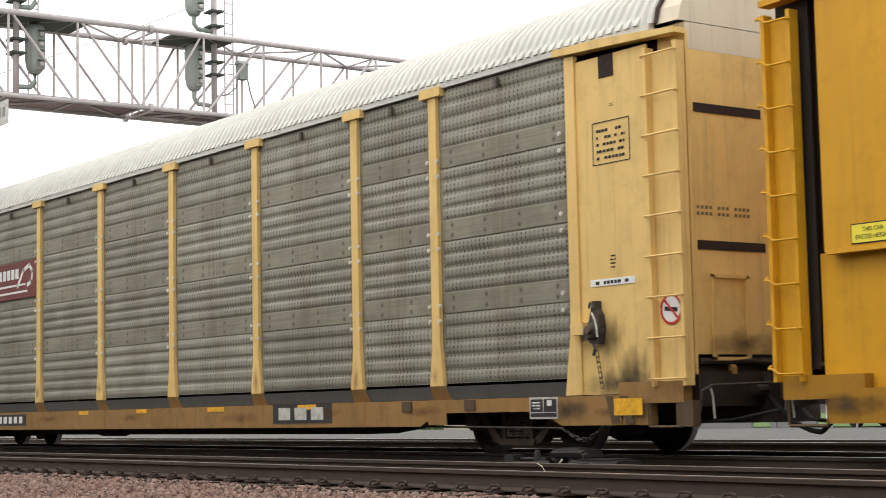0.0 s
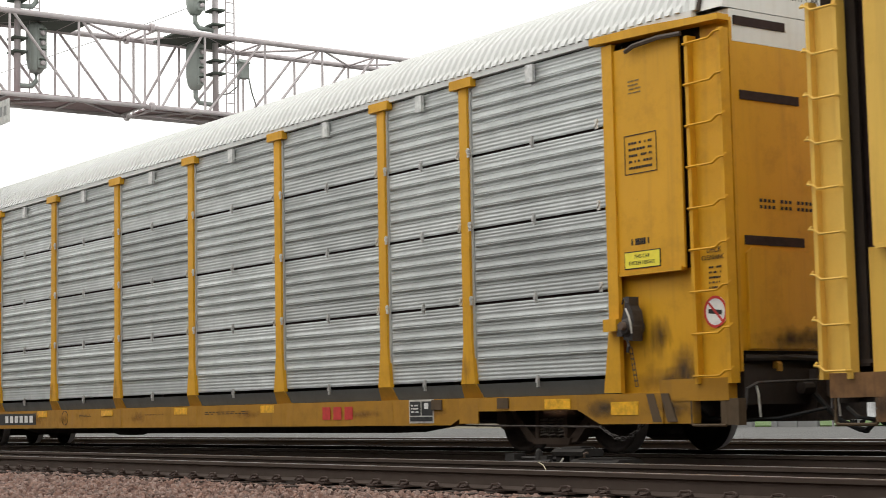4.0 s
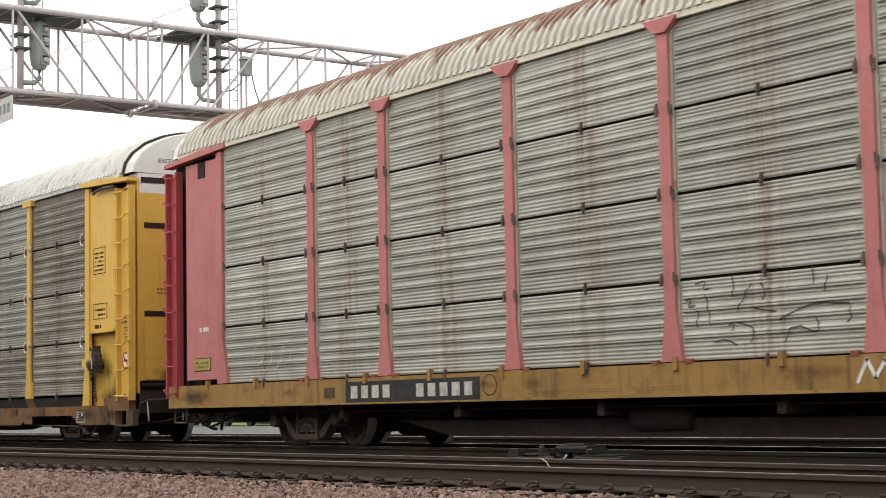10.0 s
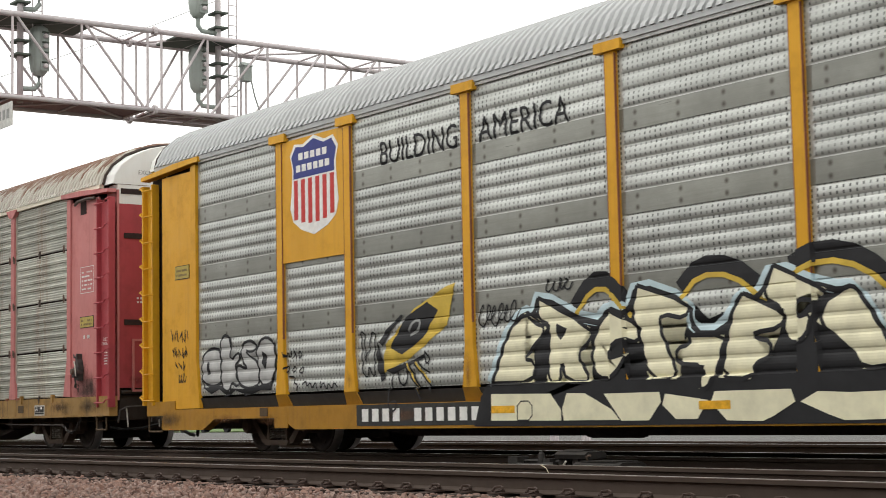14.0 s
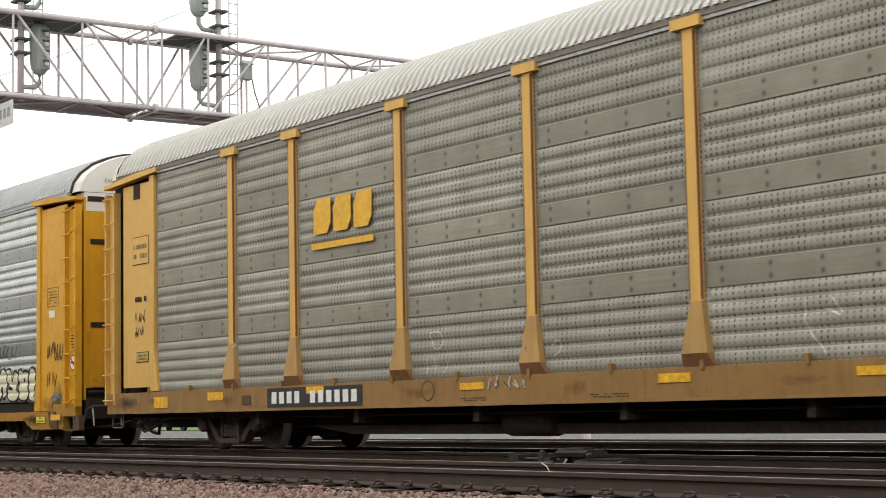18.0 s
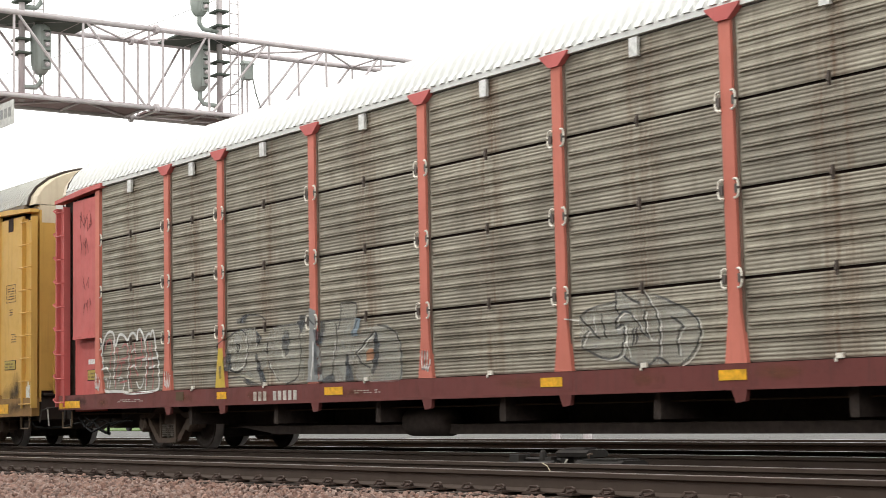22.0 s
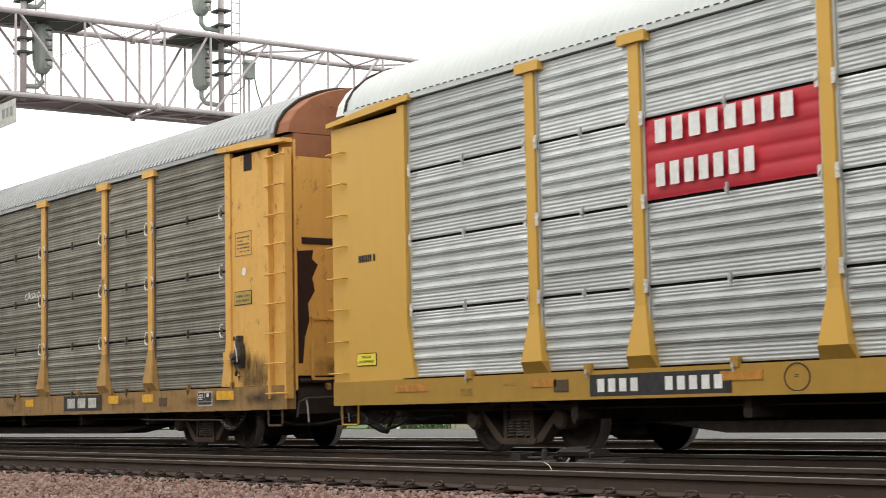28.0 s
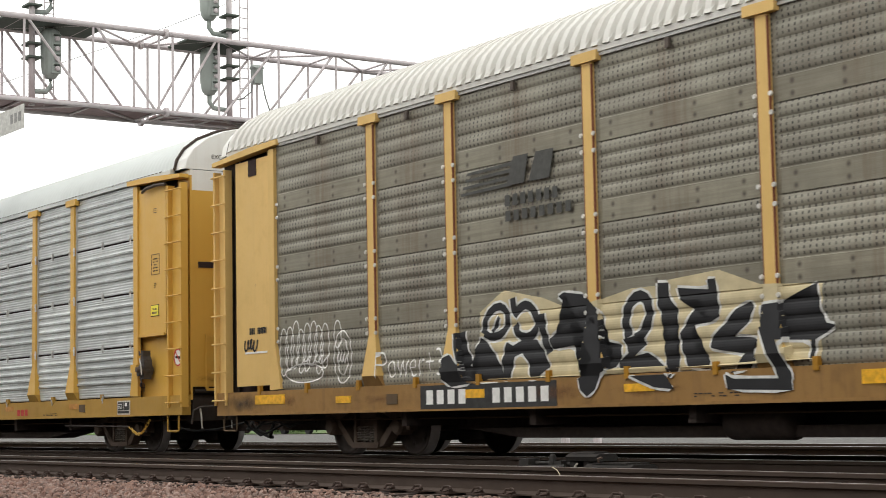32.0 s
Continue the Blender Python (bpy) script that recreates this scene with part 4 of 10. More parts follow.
TAB_SMALL = mesh_of("roof_tab", box(B(), -0.03, 0.03, -0.02, 0.02, -0.02, 0.1), HOOK_IRON)

# oily grime of the end sills, also the painted shade beside leading ladders
GRIME_AND_GAP = paint("oily_grime_and_gap_shade", (0.03, 0.021, 0.016), 0.7, 0, 0.4, 0.5, (0.012, 0.01, 0.009))
FLARE_BROWN = paint("rust_brown_post_foot", (0.3, 0.145, 0.06), 0.7, 0, 0.7, 0.5, (0.12, 0.06, 0.035), 0.2, 0.5)
FLARE_SANDY = paint("dusty_orange_post_foot", (0.43, 0.255, 0.085), 0.7, 0, 0.6, 0.4, (0.2, 0.11, 0.05), 0.1, 0.4)
FLARE_OCHRE = paint("soiled_ochre_post_foot", (0.47, 0.27, 0.085), 0.7, 0, 0.7, 0.5, (0.14, 0.075, 0.04), 0.1, 0.5)
CORNER_RUST = paint("dark_rusted_corner", (0.09, 0.042, 0.026), 0.8, 0, 0.7, 0.6, (0.03, 0.022, 0.018), 0.4, 0.5)
END_GRIME = paint("oily_end_sill_grime", (0.1, 0.065, 0.035), 0.75, 0, 0.4, 0.5, (0.03, 0.025, 0.02))
YEL_CREAM = paint("faded_cream_yellow_paint", (0.76, 0.52, 0.19), 0.6, 0, 0.45, 0.4, (0.2, 0.12, 0.06))
YEL_BRIGHT = paint("fresh_orange_yellow_paint", (0.66, 0.335, 0.012), 0.5, 0, 0.45, 0.45, (0.2, 0.1, 0.025), 0.05, 0.25)
YEL_WARM = paint("sunburnt_yellow_paint", (0.74, 0.46, 0.085), 0.5, 0, 0.3, 0.2, (0.25, 0.14, 0.05), 0, 0.25)
YEL_OCHRE = paint("dull_ochre_yellow_paint", (0.64, 0.385, 0.095), 0.55, 0, 0.3, 0.2, (0.2, 0.12, 0.05), 0, 0.25)
YEL_PALE = paint("pale_yellow_paint", (0.67, 0.44, 0.15), 0.55, 0, 0.35, 0.2, (0.25, 0.15, 0.06), 0.15, 0.08)
YEL_RUST = paint("rusting_yellow_paint", (0.74, 0.42, 0.105), 0.6, 0, 0.35, 0.3, (0.15, 0.08, 0.04), 0.5, 0.15)
YEL_NEW = paint("new_golden_yellow_paint", (0.63, 0.37, 0.07), 0.42, 0, 0.12, 0.06, (0.3, 0.17, 0.04), 0, 0.08)
PINK = paint("faded_pinkish_red_paint", (0.53, 0.19, 0.18), 0.6, 0, 0.5, 0.4, (0.2, 0.06, 0.05), 0, 0.25)
CRIMSON = paint("bright_crimson_door_paint", (0.4, 0.06, 0.072), 0.5, 0, 0.5, 0.45, (0.1, 0.03, 0.03), 0, 0.2)
RED = paint("worn_red_paint", (0.52, 0.12, 0.11), 0.55, 0, 0.4, 0.3, (0.15, 0.05, 0.04), 0, 0.25)
RED_POST = paint("sun_bleached_orange_red_paint", (0.58, 0.18, 0.13), 0.6, 0, 0.7, 0.25, (0.25, 0.08, 0.05), 0, 0.3)
RED_RUST = paint("rusted_red_ladder_paint", (0.27, 0.095, 0.052), 0.65, 0, 0.5, 0.4, (0.12, 0.05, 0.03), 0.5, 0.4)
DEEP_RED = paint("grimy_deep_red_door_paint", (0.3, 0.055, 0.05), 0.6, 0, 0.5, 0.7, (0.07, 0.03, 0.025), 0.1, 0.5)
CREAM_RUST = paint("flaking_cream_paint_over_rust", (0.62, 0.47, 0.22), 0.65, 0, 0.4, 0.4, (0.12, 0.06, 0.03), 0.75, 0.5)
MAROON = paint("maroon_sill_paint", (0.15, 0.04, 0.035), 0.6, 0, 0.3, 0.4, (0.04, 0.03, 0.025), 0, 0.4)
SILL_GOLD = paint("dusty_golden_sill_paint", (0.4, 0.23, 0.038), 0.55, 0, 0.3, 0.3, (0.2, 0.12, 0.04), 0, 0.25)
SILL_TAN = paint("dirty_tan_sill_paint", (0.287, 0.157, 0.047), 0.65, 0, 0.6, 0.7, (0.13, 0.075, 0.035), 0, 0.5)
SILL_BROWN = paint("rust_brown_sill_paint", (0.209, 0.104, 0.037), 0.7, 0, 0.8, 0.95, (0.045, 0.028, 0.02), 0.35, 0.7)
SILL_YEL = paint("soiled_yellow_sill_paint", (0.38, 0.185, 0.012), 0.55, 0, 0.4, 0.6, (0.14, 0.075, 0.03), 0, 0.35)
SILL_SOILED = paint("soiled_ochre_sill_paint", (0.322, 0.187, 0.065), 0.65, 0, 0.7, 0.95, (0.06, 0.04, 0.027), 0.15, 0.8)
SILL_GRIME = paint("grimy_yellow_sill_paint", (0.348, 0.2, 0.057), 0.6, 0, 0.6, 0.9, (0.06, 0.042, 0.027), 0, 0.8)
KICK_GREY = paint("dark_grey_kick_paint", (0.1, 0.103, 0.1), 0.6, 0, 0.3, 0.3)
KICK_DARK = paint("black_brown_kick_paint", (0.03, 0.027, 0.025), 0.7, 0, 0.3, 0.4)
ROOF_WHITE = paint("clean_white_roof", (0.68, 0.685, 0.665), 0.5, 0, 0.2, 0.2, (0.4, 0.38, 0.34), 0, 0.2, True, (6, 0.5, 0.5))
ROOF_PALE = paint("pale_grey_white_roof", (0.56, 0.59, 0.575), 0.5, 0, 0.15, 0.1, (0.4, 0.4, 0.38), 0, 0.1, True, (6, 0.5, 0.5))
ROOF_DULL = paint("dull_white_roof", (0.62, 0.61, 0.57), 0.6, 0, 0.3, 0.25, (0.3, 0.24, 0.19), 0, 0.4, True, (6, 0.5, 0.5))
ROOF_STAINED = paint("stained_white_roof", (0.68, 0.67, 0.63), 0.6, 0, 0.3, 0.75, (0.17, 0.13, 0.1), 0.12, 0.6, True, (6, 0.5, 0.5))
ROOF_RUST = paint("rust_streaked_white_roof", (0.52, 0.495, 0.43), 0.6, 0, 0.3, 0.35, (0.25, 0.12, 0.08), 0.42, 0.5, False, (6, 0.5, 0.5), 0.22)
ROOF_GREY = paint("galvanised_grey_roof", (0.42, 0.43, 0.43), 0.5, 0.2, 0.3, 0.2, (0.25, 0.24, 0.22), 0, 0.2)
ROOF_TAN = paint("dusty_grey_roof", (0.47, 0.46, 0.42), 0.6, 0.1, 0.3, 0.25, (0.3, 0.28, 0.24), 0, 0.2)
HOOD_WHITE = paint("white_end_paint", (0.72, 0.72, 0.69), 0.55, 0, 0.2, 0.15, (0.35, 0.28, 0.2), 0, 0.15)
EAVE_CREAM = paint("pale_cream_eave_paint", (0.74, 0.69, 0.56), 0.6, 0, 0.2, 0.2, (0.4, 0.3, 0.18), 0, 0.2)
EAVE_DULL = paint("dusty_brown_grey_eave", (0.2, 0.17, 0.14), 0.7, 0, 0.4, 0.4)
HOOD_CREAM = paint("stained_cream_end_paint", (0.66, 0.58, 0.46), 0.6, 0, 0.3, 0.3, (0.3, 0.18, 0.1), 0, 0.3)
HOOD_RUST = paint("rust_red_end_paint", (0.29, 0.115, 0.055), 0.7, 0, 0.8, 0.7, (0.15, 0.06, 0.03), 0.3, 0.3)
HOOD_TAN = paint("tan_end_paint", (0.64, 0.56, 0.42), 0.6, 0, 0.3, 0.3, (0.3, 0.2, 0.1), 0, 0.3)

FLANGE_RUST = paint("rust_stained_sheet_flange", (0.19, 0.13, 0.1), 0.7, 0, 0.5, 0.6, (0.09, 0.05, 0.035), 0.5, 0.5)
FLANGE_ZINC = paint("pale_zinc_flange", (0.55, 0.55, 0.52), 0.5, 0.2, 0.4, 0.5, (0.25, 0.22, 0.18), 0.05, 0.4)
FLANGE_PALE = paint("rust_spotted_pale_flange", (0.48, 0.44, 0.37), 0.7, 0, 0.5, 0.6, (0.25, 0.14, 0.06), 0.4, 0.5)
ZINC_DULL = sheet("dull_galvanised_sheet", (0.55, 0.57, 0.56), (0.3, 0.31, 0.3), 0.45, 0.42, 0.35, False, 0.0)
ZINC_BRIGHT = sheet("bright_galvanised_sheet", (0.585, 0.605, 0.6), (0.315, 0.33, 0.33), 0.5, 0.41, 0.3, False, 0.0)
ZINC_SOOT = sheet("soot_darkened_sheet", (0.325, 0.295, 0.245), (0.09, 0.068, 0.05), 0.1, 0.6, 0.65, False, 0.8)
ZINC_PATCHED = sheet("renewed_pale_grey_sheet", (0.44, 0.44, 0.39), (0.17, 0.155, 0.125), 0.2, 0.55, 0.5, False, 0.15)
ZINC_SLATE = sheet("weathered_slate_grey_sheet", (0.3, 0.285, 0.235), (0.095, 0.082, 0.063), 0.1, 0.6, 0.7, False, 0.5)
ZINC_AGED = sheet("lichen_grey_sheet", (0.465, 0.465, 0.41), (0.235, 0.215, 0.165), 0.1, 0.6, 0.42, False, 0.8, 0.85, (0.23, 0.115, 0.06))
ZINC_BROWN = sheet("brown_grey_aged_sheet", (0.35, 0.322, 0.258), (0.1, 0.08, 0.057), 0.1, 0.6, 0.7, False, 0.85)
HOLED_DARK = sheet("holed_dark_grey_sheet", (0.29, 0.275, 0.22), (0.12, 0.098, 0.073), 0.1, 0.55, 0.5, True, 0.55, 0.9)
HOLED_GREEN = sheet("holed_green_grey_sheet", (0.325, 0.31, 0.252), (0.18, 0.16, 0.12), 0.1, 0.5, 0.4, True, 0.0, 0.84)
HOLED_BRIGHT = sheet("holed_pale_zinc_sheet", (0.565, 0.58, 0.55), (0.36, 0.365, 0.33), 0.4, 0.34, 0.35, True, 0.0, 0.5)

CARS = [
    dict(label="cream-yellow car carrier with holed dark grey side sheets", body=YEL_CREAM, sill=SILL_TAN, style="L", kind="banded", sheet=HOLED_DARK, roof=ROOF_DULL,
         hood=HOOD_CREAM, kick=KICK_GREY, caps="box", clip=CLIP_BOLT, hook=HOOK, tab=TAB_SMALL, recess=False, bent=False),
    dict(label="orange-yellow car carrier with bright galvanised ribbed sides", body=YEL_BRIGHT, sill=SILL_YEL, style="L", kind="ribbed", sheet=ZINC_DULL, roof=ROOF_WHITE,
         hood=HOOD_WHITE, kick=KICK_GREY, caps="box", clip=CLIP_SMALL, hook=HOOK_PALE, tab=TAB, notch=False),
    dict(label="yellow car carrier with soot-dark ribbed side sheets", body=YEL_WARM, sill=SILL_BROWN, style="L", kind="fine", sheet=ZINC_SOOT, roof=ROOF_STAINED,
         hood=HOOD_WHITE, kick=KICK_DARK, caps="box", clip=CLIP_RING, hook=HOOK, tab=None, notch=False),
    dict(label="faded pink-red car carrier with rust-streaked white roof", body=PINK, sill=SILL_GRIME, style="H", kind="fine", sheet=ZINC_AGED, roof=ROOF_RUST,
         hood=HOOD_WHITE, caps="gusset", clip=CLIP_DARK, hook=HOOK, tab=None, door=CRIMSON, ladder=CRIMSON, foot=PINK, pitch=0.15, deep=0.06, belly=0.17, recess=False, recess_front=False),
    dict(label="yellow car carrier with pale holed sides covered in graffiti", body=YEL_BRIGHT, sill=SILL_YEL, style="L", kind="banded", sheet=HOLED_BRIGHT, roof=ROOF_GREY,
         hood=HOOD_WHITE, kick=KICK_DARK, caps="box", clip=None, hook=HOOK, tab=None, notch=False, recess=False, recess_front=False),
    dict(label="ochre-yellow car carrier with holed green-grey side sheets", body=YEL_OCHRE, sill=SILL_TAN, style="H", kind="banded", sheet=HOLED_GREEN, roof=ROOF_TAN,
         hood=HOOD_TAN, caps="box", clip=None, hook=HOOK, tab=None, recess=False, recess_front=False, bent=False),
    dict(label="worn red car carrier with brown-grey ribbed sides and graffiti", body=RED, sill=MAROON, style="G", kind="fine", sheet=ZINC_BROWN, roof=ROOF_WHITE,
         hood=HOOD_CREAM, caps="gusset", clip=CLIP_RING, hook=HOOK, tab=TAB, ladder=RED_RUST, foot=RED, pitch=0.2, notch=False),
    dict(label="rusting yellow car carrier with soot-dark ribbed side sheets", body=YEL_RUST, sill=SILL_GRIME, style="H", kind="fine", sheet=ZINC_SLATE, roof=ROOF_GREY,
         hood=HOOD_RUST, caps="box", clip=CLIP_RING, hook=HOOK, tab=None, recess=False, bent=False, recess_front=False),
    dict(label="new golden-yellow car carrier with bright galvanised ribbed sides", body=YEL_NEW, sill=YEL_NEW, style="H", kind="ribbed", sheet=ZINC_BRIGHT, roof=ROOF_WHITE,
         hood=HOOD_WHITE, caps="box", clip=CLIP_PLATE, hook=HOOK_PALE, tab=None, recess_front=False, bent=False, flush=True, tank_bright=True, notch=False),
    dict(label="pale yellow car carrier with holed dark sheets and black graffiti", body=YEL_PALE, sill=SILL_TAN, style="H", kind="banded", sheet=HOLED_DARK, roof=ROOF_DULL,
         hood=HOOD_WHITE, caps="box", clip=CLIP_BOLT, hook=HOOK, tab=TAB_SMALL, recess=False, recess_front=False, bent=False),
]
SIGN_OLD = sheet("faded_red_sign_paint", (0.47, 0.15, 0.14), (0.3, 0.1, 0.085), 0.0, 0.6, 0.4, False, 0.3)
SIGN_NEW_SHEET = sheet("new_red_sign_sheet", (0.5, 0.015, 0.03), (0.4, 0.015, 0.03), 0.0, 0.45, 0.1, False, 0.0)
CARS[0].update(slots=((3.85, -1.33, 1.05), (2.32, -1.33, 1.05)), white_to=4.5)
CARS[4]["edge"] = CARS[5]["edge"] = CARS[9]["edge"] = plain("grey_zinc_edge", (0.4, 0.4, 0.38), 0.5, 0.2)
CARS[5]["eave"] = EAVE_DULL
CARS[7]["slots"] = ((3.16, -1.3, 1.1),)
CARS[5].update(flare=FLARE_SANDY, foot=FLARE_BROWN)
CARS[7].update(flare=FLARE_OCHRE, foot=FLARE_OCHRE)
CARS[5]["slots"] = ()
CARS[8]["slots"] = ((3.18, -1.28, 1.1),)
CARS[3]["ladder_front"] = CRIMSON
CARS[6].update(door=DEEP_RED, ladder_front=RED)
CARS[7].update(hood_front=ROOF_GREY, ladder_front=CREAM_RUST, ladder=YEL_RUST)
for k_ in (1, 2, 3, 6, 8):
    CARS[k_]["latch"] = True
for k_, m_ in ((1, FLANGE_ZINC), (2, FLANGE_RUST), (3, FLANGE_PALE), (6, FLANGE_RUST), (7, FLANGE_RUST), (8, FLANGE_ZINC)):
    CARS[k_]["flange"] = m_
CARS[1]["panel"] = CARS[2]["panel"] = CARS[4]["panel"] = True
CARS[4]["brake"] = CARS[5]["brake"] = False
CARS[1]["brake_x"], CARS[3]["brake_x"], CARS[8]["chain"] = -0.1, 0.12, YEL_NEW
CARS[1]["logo"] = CARS[2]["logo"] = True
CARS[6]["post"] = RED_POST
CARS[8].update(ticks=False, deep=0.008, roof=ROOF_PALE, sill=SILL_GOLD, eave_dots=True)
CARS[7].update(sill=SILL_SOILED, rust_corner=True)
CARS[3].update(eave=EAVE_CREAM, stakes=False)
CARS[9]["stakes"] = CARS[6]["stakes"] = False
CARS[6]["low_bolts"] = True
CARS[8].update(mid_stakes=True, tank=-1.25, zb=0.65)
CARS[9].update(deep=0.07, pitch=0.21)
CARS[2]["odd"] = {(7, j_): ZINC_PATCHED for j_ in range(1, 4)}
CARS[3]["odd"] = {(6, 2): SIGN_OLD}
CARS[8]["odd"] = {(2, 2): SIGN_NEW_SHEET}
for cfg in CARS:
    cfg["stake"] = mesh_of("stake_hook", box(B(), -0.028, 0.028, -0.02, 0.03, -0.04, 0.07), cfg["sill"])
TRAIN = []
for cfg in CARS:
    first = len(WHEELSETS)
    c_ = car_carrier(cfg)
    for cx_ in (-10.0, 10.0):
        truck(c_, cx_)
    TRAIN.append((c_, WHEELSETS[first:]))


# ---- ground and tracks ----
GROUND_Z = -0.36
SOIL = gravel("dark_brown_ground", (0.022, 0.014, 0.011), (0.038, 0.026, 0.021), (0.014, 0.01, 0.008))
PINKISH = gravel("pinkish_ballast_bed", (0.2, 0.13, 0.1), (0.3, 0.21, 0.17), (0.15, 0.1, 0.08))
STONES = stone_mat("pinkish_ballast_stones", (0.11, 0.06, 0.048), (0.25, 0.14, 0.108), (0.4, 0.29, 0.245), (0.16, 0.11, 0.095), (0.34, 0.2, 0.152), (0.22, 0.145, 0.12))
DARK_STONES = stone_mat("dark_brown_ballast_stones", (0.018, 0.012, 0.01), (0.036, 0.024, 0.018), (0.026, 0.018, 0.014))
RAIL_SIDE = paint("rusty_rail_side", (0.062, 0.043, 0.033), 0.8, 0.0, 0.4, 0.5, (0.045, 0.033, 0.028), 0, 0.0, False)
RAIL_TOP = plain("worn_rail_top", (0.55, 0.53, 0.52), 0.32, 0.85, 0.08)
TIE = paint("creosoted_timber", (0.045, 0.03, 0.023), 0.9, 0, 0.5, 0.5)
PLATE_RUST = plain("rusty_tie_plate", (0.055, 0.034, 0.026), 0.8)

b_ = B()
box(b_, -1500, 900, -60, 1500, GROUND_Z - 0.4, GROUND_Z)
tagged(part("ground", b_, SOIL, None), "dark brown ground under and beyond the tracks, unseen before them to cut bounced light", "ground", kind="structure")

NEAR_Y = 9.655 + GAUGE / 2
FAR_Y = 19.4


def rail_profile():
    return [(-0.076, -0.186), (0.076, -0.186), (0.076, -0.174), (0.012, -0.148), (0.009, -0.05), (0.036, -0.038), (0.037, -0.006), (0.028, 0.0), (-0.028, 0.0), (-0.037, -0.006), (-0.036, -0.038),
            (-0.009, -0.05), (-0.012, -0.148), (-0.076, -0.174)]


def track(cy, label, x0=-260, x1=60, tie_x=(-60, 12)):
    tr = tagged(new("railway_track"), label, "railway track", "tracks of the line", "structure")
    for s in (-1, 1):
        y = cy + s * GAUGE / 2
        rail = part("rail", run_x(B(), [(y + a, c) for a, c in rail_profile()], x0, x1), RAIL_SIDE, tr)
        part("rail_top", box(B(), x0, x1, y - 0.027, y + 0.027, -0.004, 0.002), RAIL_TOP, rail)
    me = mesh_of("tie", box(B(), -0.11, 0.11, -1.3, 1.3, -0.16, 0.0), TIE)
    n = int((tie_x[1] - tie_x[0]) / 0.5)
    for i in range(n):
        ob = part_at("tie", me, tr, tie_x[0] + i * 0.5 + random.uniform(-0.03, 0.03), cy, -0.2 + random.uniform(-0.006, 0.004), random.uniform(-1, 1))
    return tr


near = track(NEAR_Y, "near railway track with rusty rails and spring clips", tie_x=(-45, 10))
track(TRACK_Y, "middle railway track under the passing train", tie_x=(-45, 12))
track(FAR_Y, "far railway track behind the train", tie_x=(-60, 20))

# fastenings along the near rail
b_ = B()
box(b_, -0.1, 0.1, -0.17, 0.17, -0.004, 0.012)
tube(b_, [(-0.07, -0.13, 0.02), (-0.07, -0.1, 0.055), (0.0, -0.08, 0.06), (0.06, -0.1, 0.05), (0.06, -0.14, 0.03), (0.01, -0.15, 0.02)], 0.014, 5)
box(b_, -0.05, 0.05, -0.12, -0.075, 0.0, 0.035)
CLIP_ME = mesh_of("rail_clip", b_, PLATE_RUST)
for i in range(90):
    for s in (-1, 1):
        part_at("rail_clip", CLIP_ME, near, -36 + i * 0.5 + 0.02, NEAR_Y + s * GAUGE / 2, -0.19)


def stones(name, n, xr, yr, zf, size, mat, label):
    """Loose stones: flattened, dented lumps joined into one mesh."""
    rnd = random.Random(7 + n)
    base = bmesh.new()
    bmesh.ops.create_icosphere(base, subdivisions=1, radius=1)
    tv = [v.co.copy() for v in base.verts]
    tf = [[v.index for v in f.verts] for f in base.faces]
    base.free()
    shapes = [[v * rnd.uniform(0.7, 1.15) for v in tv] for _ in range(12)]
    vs, fs = [], []
    for _ in range(n):
        x, y = rnd.uniform(*xr), rnd.uniform(*yr)
        r = rnd.uniform(*size)
        q = Euler((rnd.uniform(0, 6), rnd.uniform(0, 6), rnd.uniform(0, 6))).to_matrix() @ Matrix.Diagonal((r * rnd.uniform(0.8, 1.4), r, r * rnd.uniform(0.6, 0.9)))
        o, k = Vector((x, y, zf(x, y) + rnd.uniform(-0.3, 0.5) * r)), len(vs)
        vs += [tuple(q @ v + o) for v in rnd.choice(shapes)]
        fs += [[i + k for i in f] for f in tf]
    me = bpy.data.meshes.new(name)
    me.from_pydata(vs, [], fs)
    me.materials.append(mat)
    return tagged(new(name, me), label, "ballast", kind="stuff")


def shoulder(x, y):
    return -0.235 - max(0.0, 9.1 - y) * 0.06 - 0.02 * noise.noise(Vector((x * 0.8, y * 2, 0)))


# ballast bed on the camera's side
b_ = B()
xs = [-60 + i * 1.0 for i in range(76)]
ys = [-3 + j * 0.75 for j in range(17)] + [9.5]
# bed ends at y 5.2: unseen dark ground nearer cuts light bounced upwards
ys = [y for y in ys if y >= 5.2]
grid = [[b_.verts.new((x, y, shoulder(x, y) - 0.03)) for y in ys] for x in xs]
for a, c in zip(grid, grid[1:]):
    for j in range(len(ys) - 1):
        b_.faces.new((a[j], a[j + 1], c[j + 1], c[j]))
tagged(part("ballast_bed", b_, PINKISH, None), "sloping bed of pinkish crushed stone", "ballast", kind="structure")
stones("ballast_stones", 26000, (-36, -6), (6.3, 9.42), shoulder, (0.016, 0.042), STONES, "loose pinkish-brown crushed stones beside the near track")
stones("track_ballast", 7000, (-34, 6), (9.75, 11.1), lambda x, y: -0.22, (0.02, 0.04), DARK_STONES, "dark brown stones between the rails")
stones("track_ballast", 7000, (-34, 6), (11.3, 16.5), lambda x, y: -0.26, (0.02, 0.045), DARK_STONES, "dark brown stones between the tracks")
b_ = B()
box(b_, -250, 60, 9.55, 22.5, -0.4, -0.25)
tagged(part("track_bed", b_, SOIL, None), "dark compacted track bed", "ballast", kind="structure")

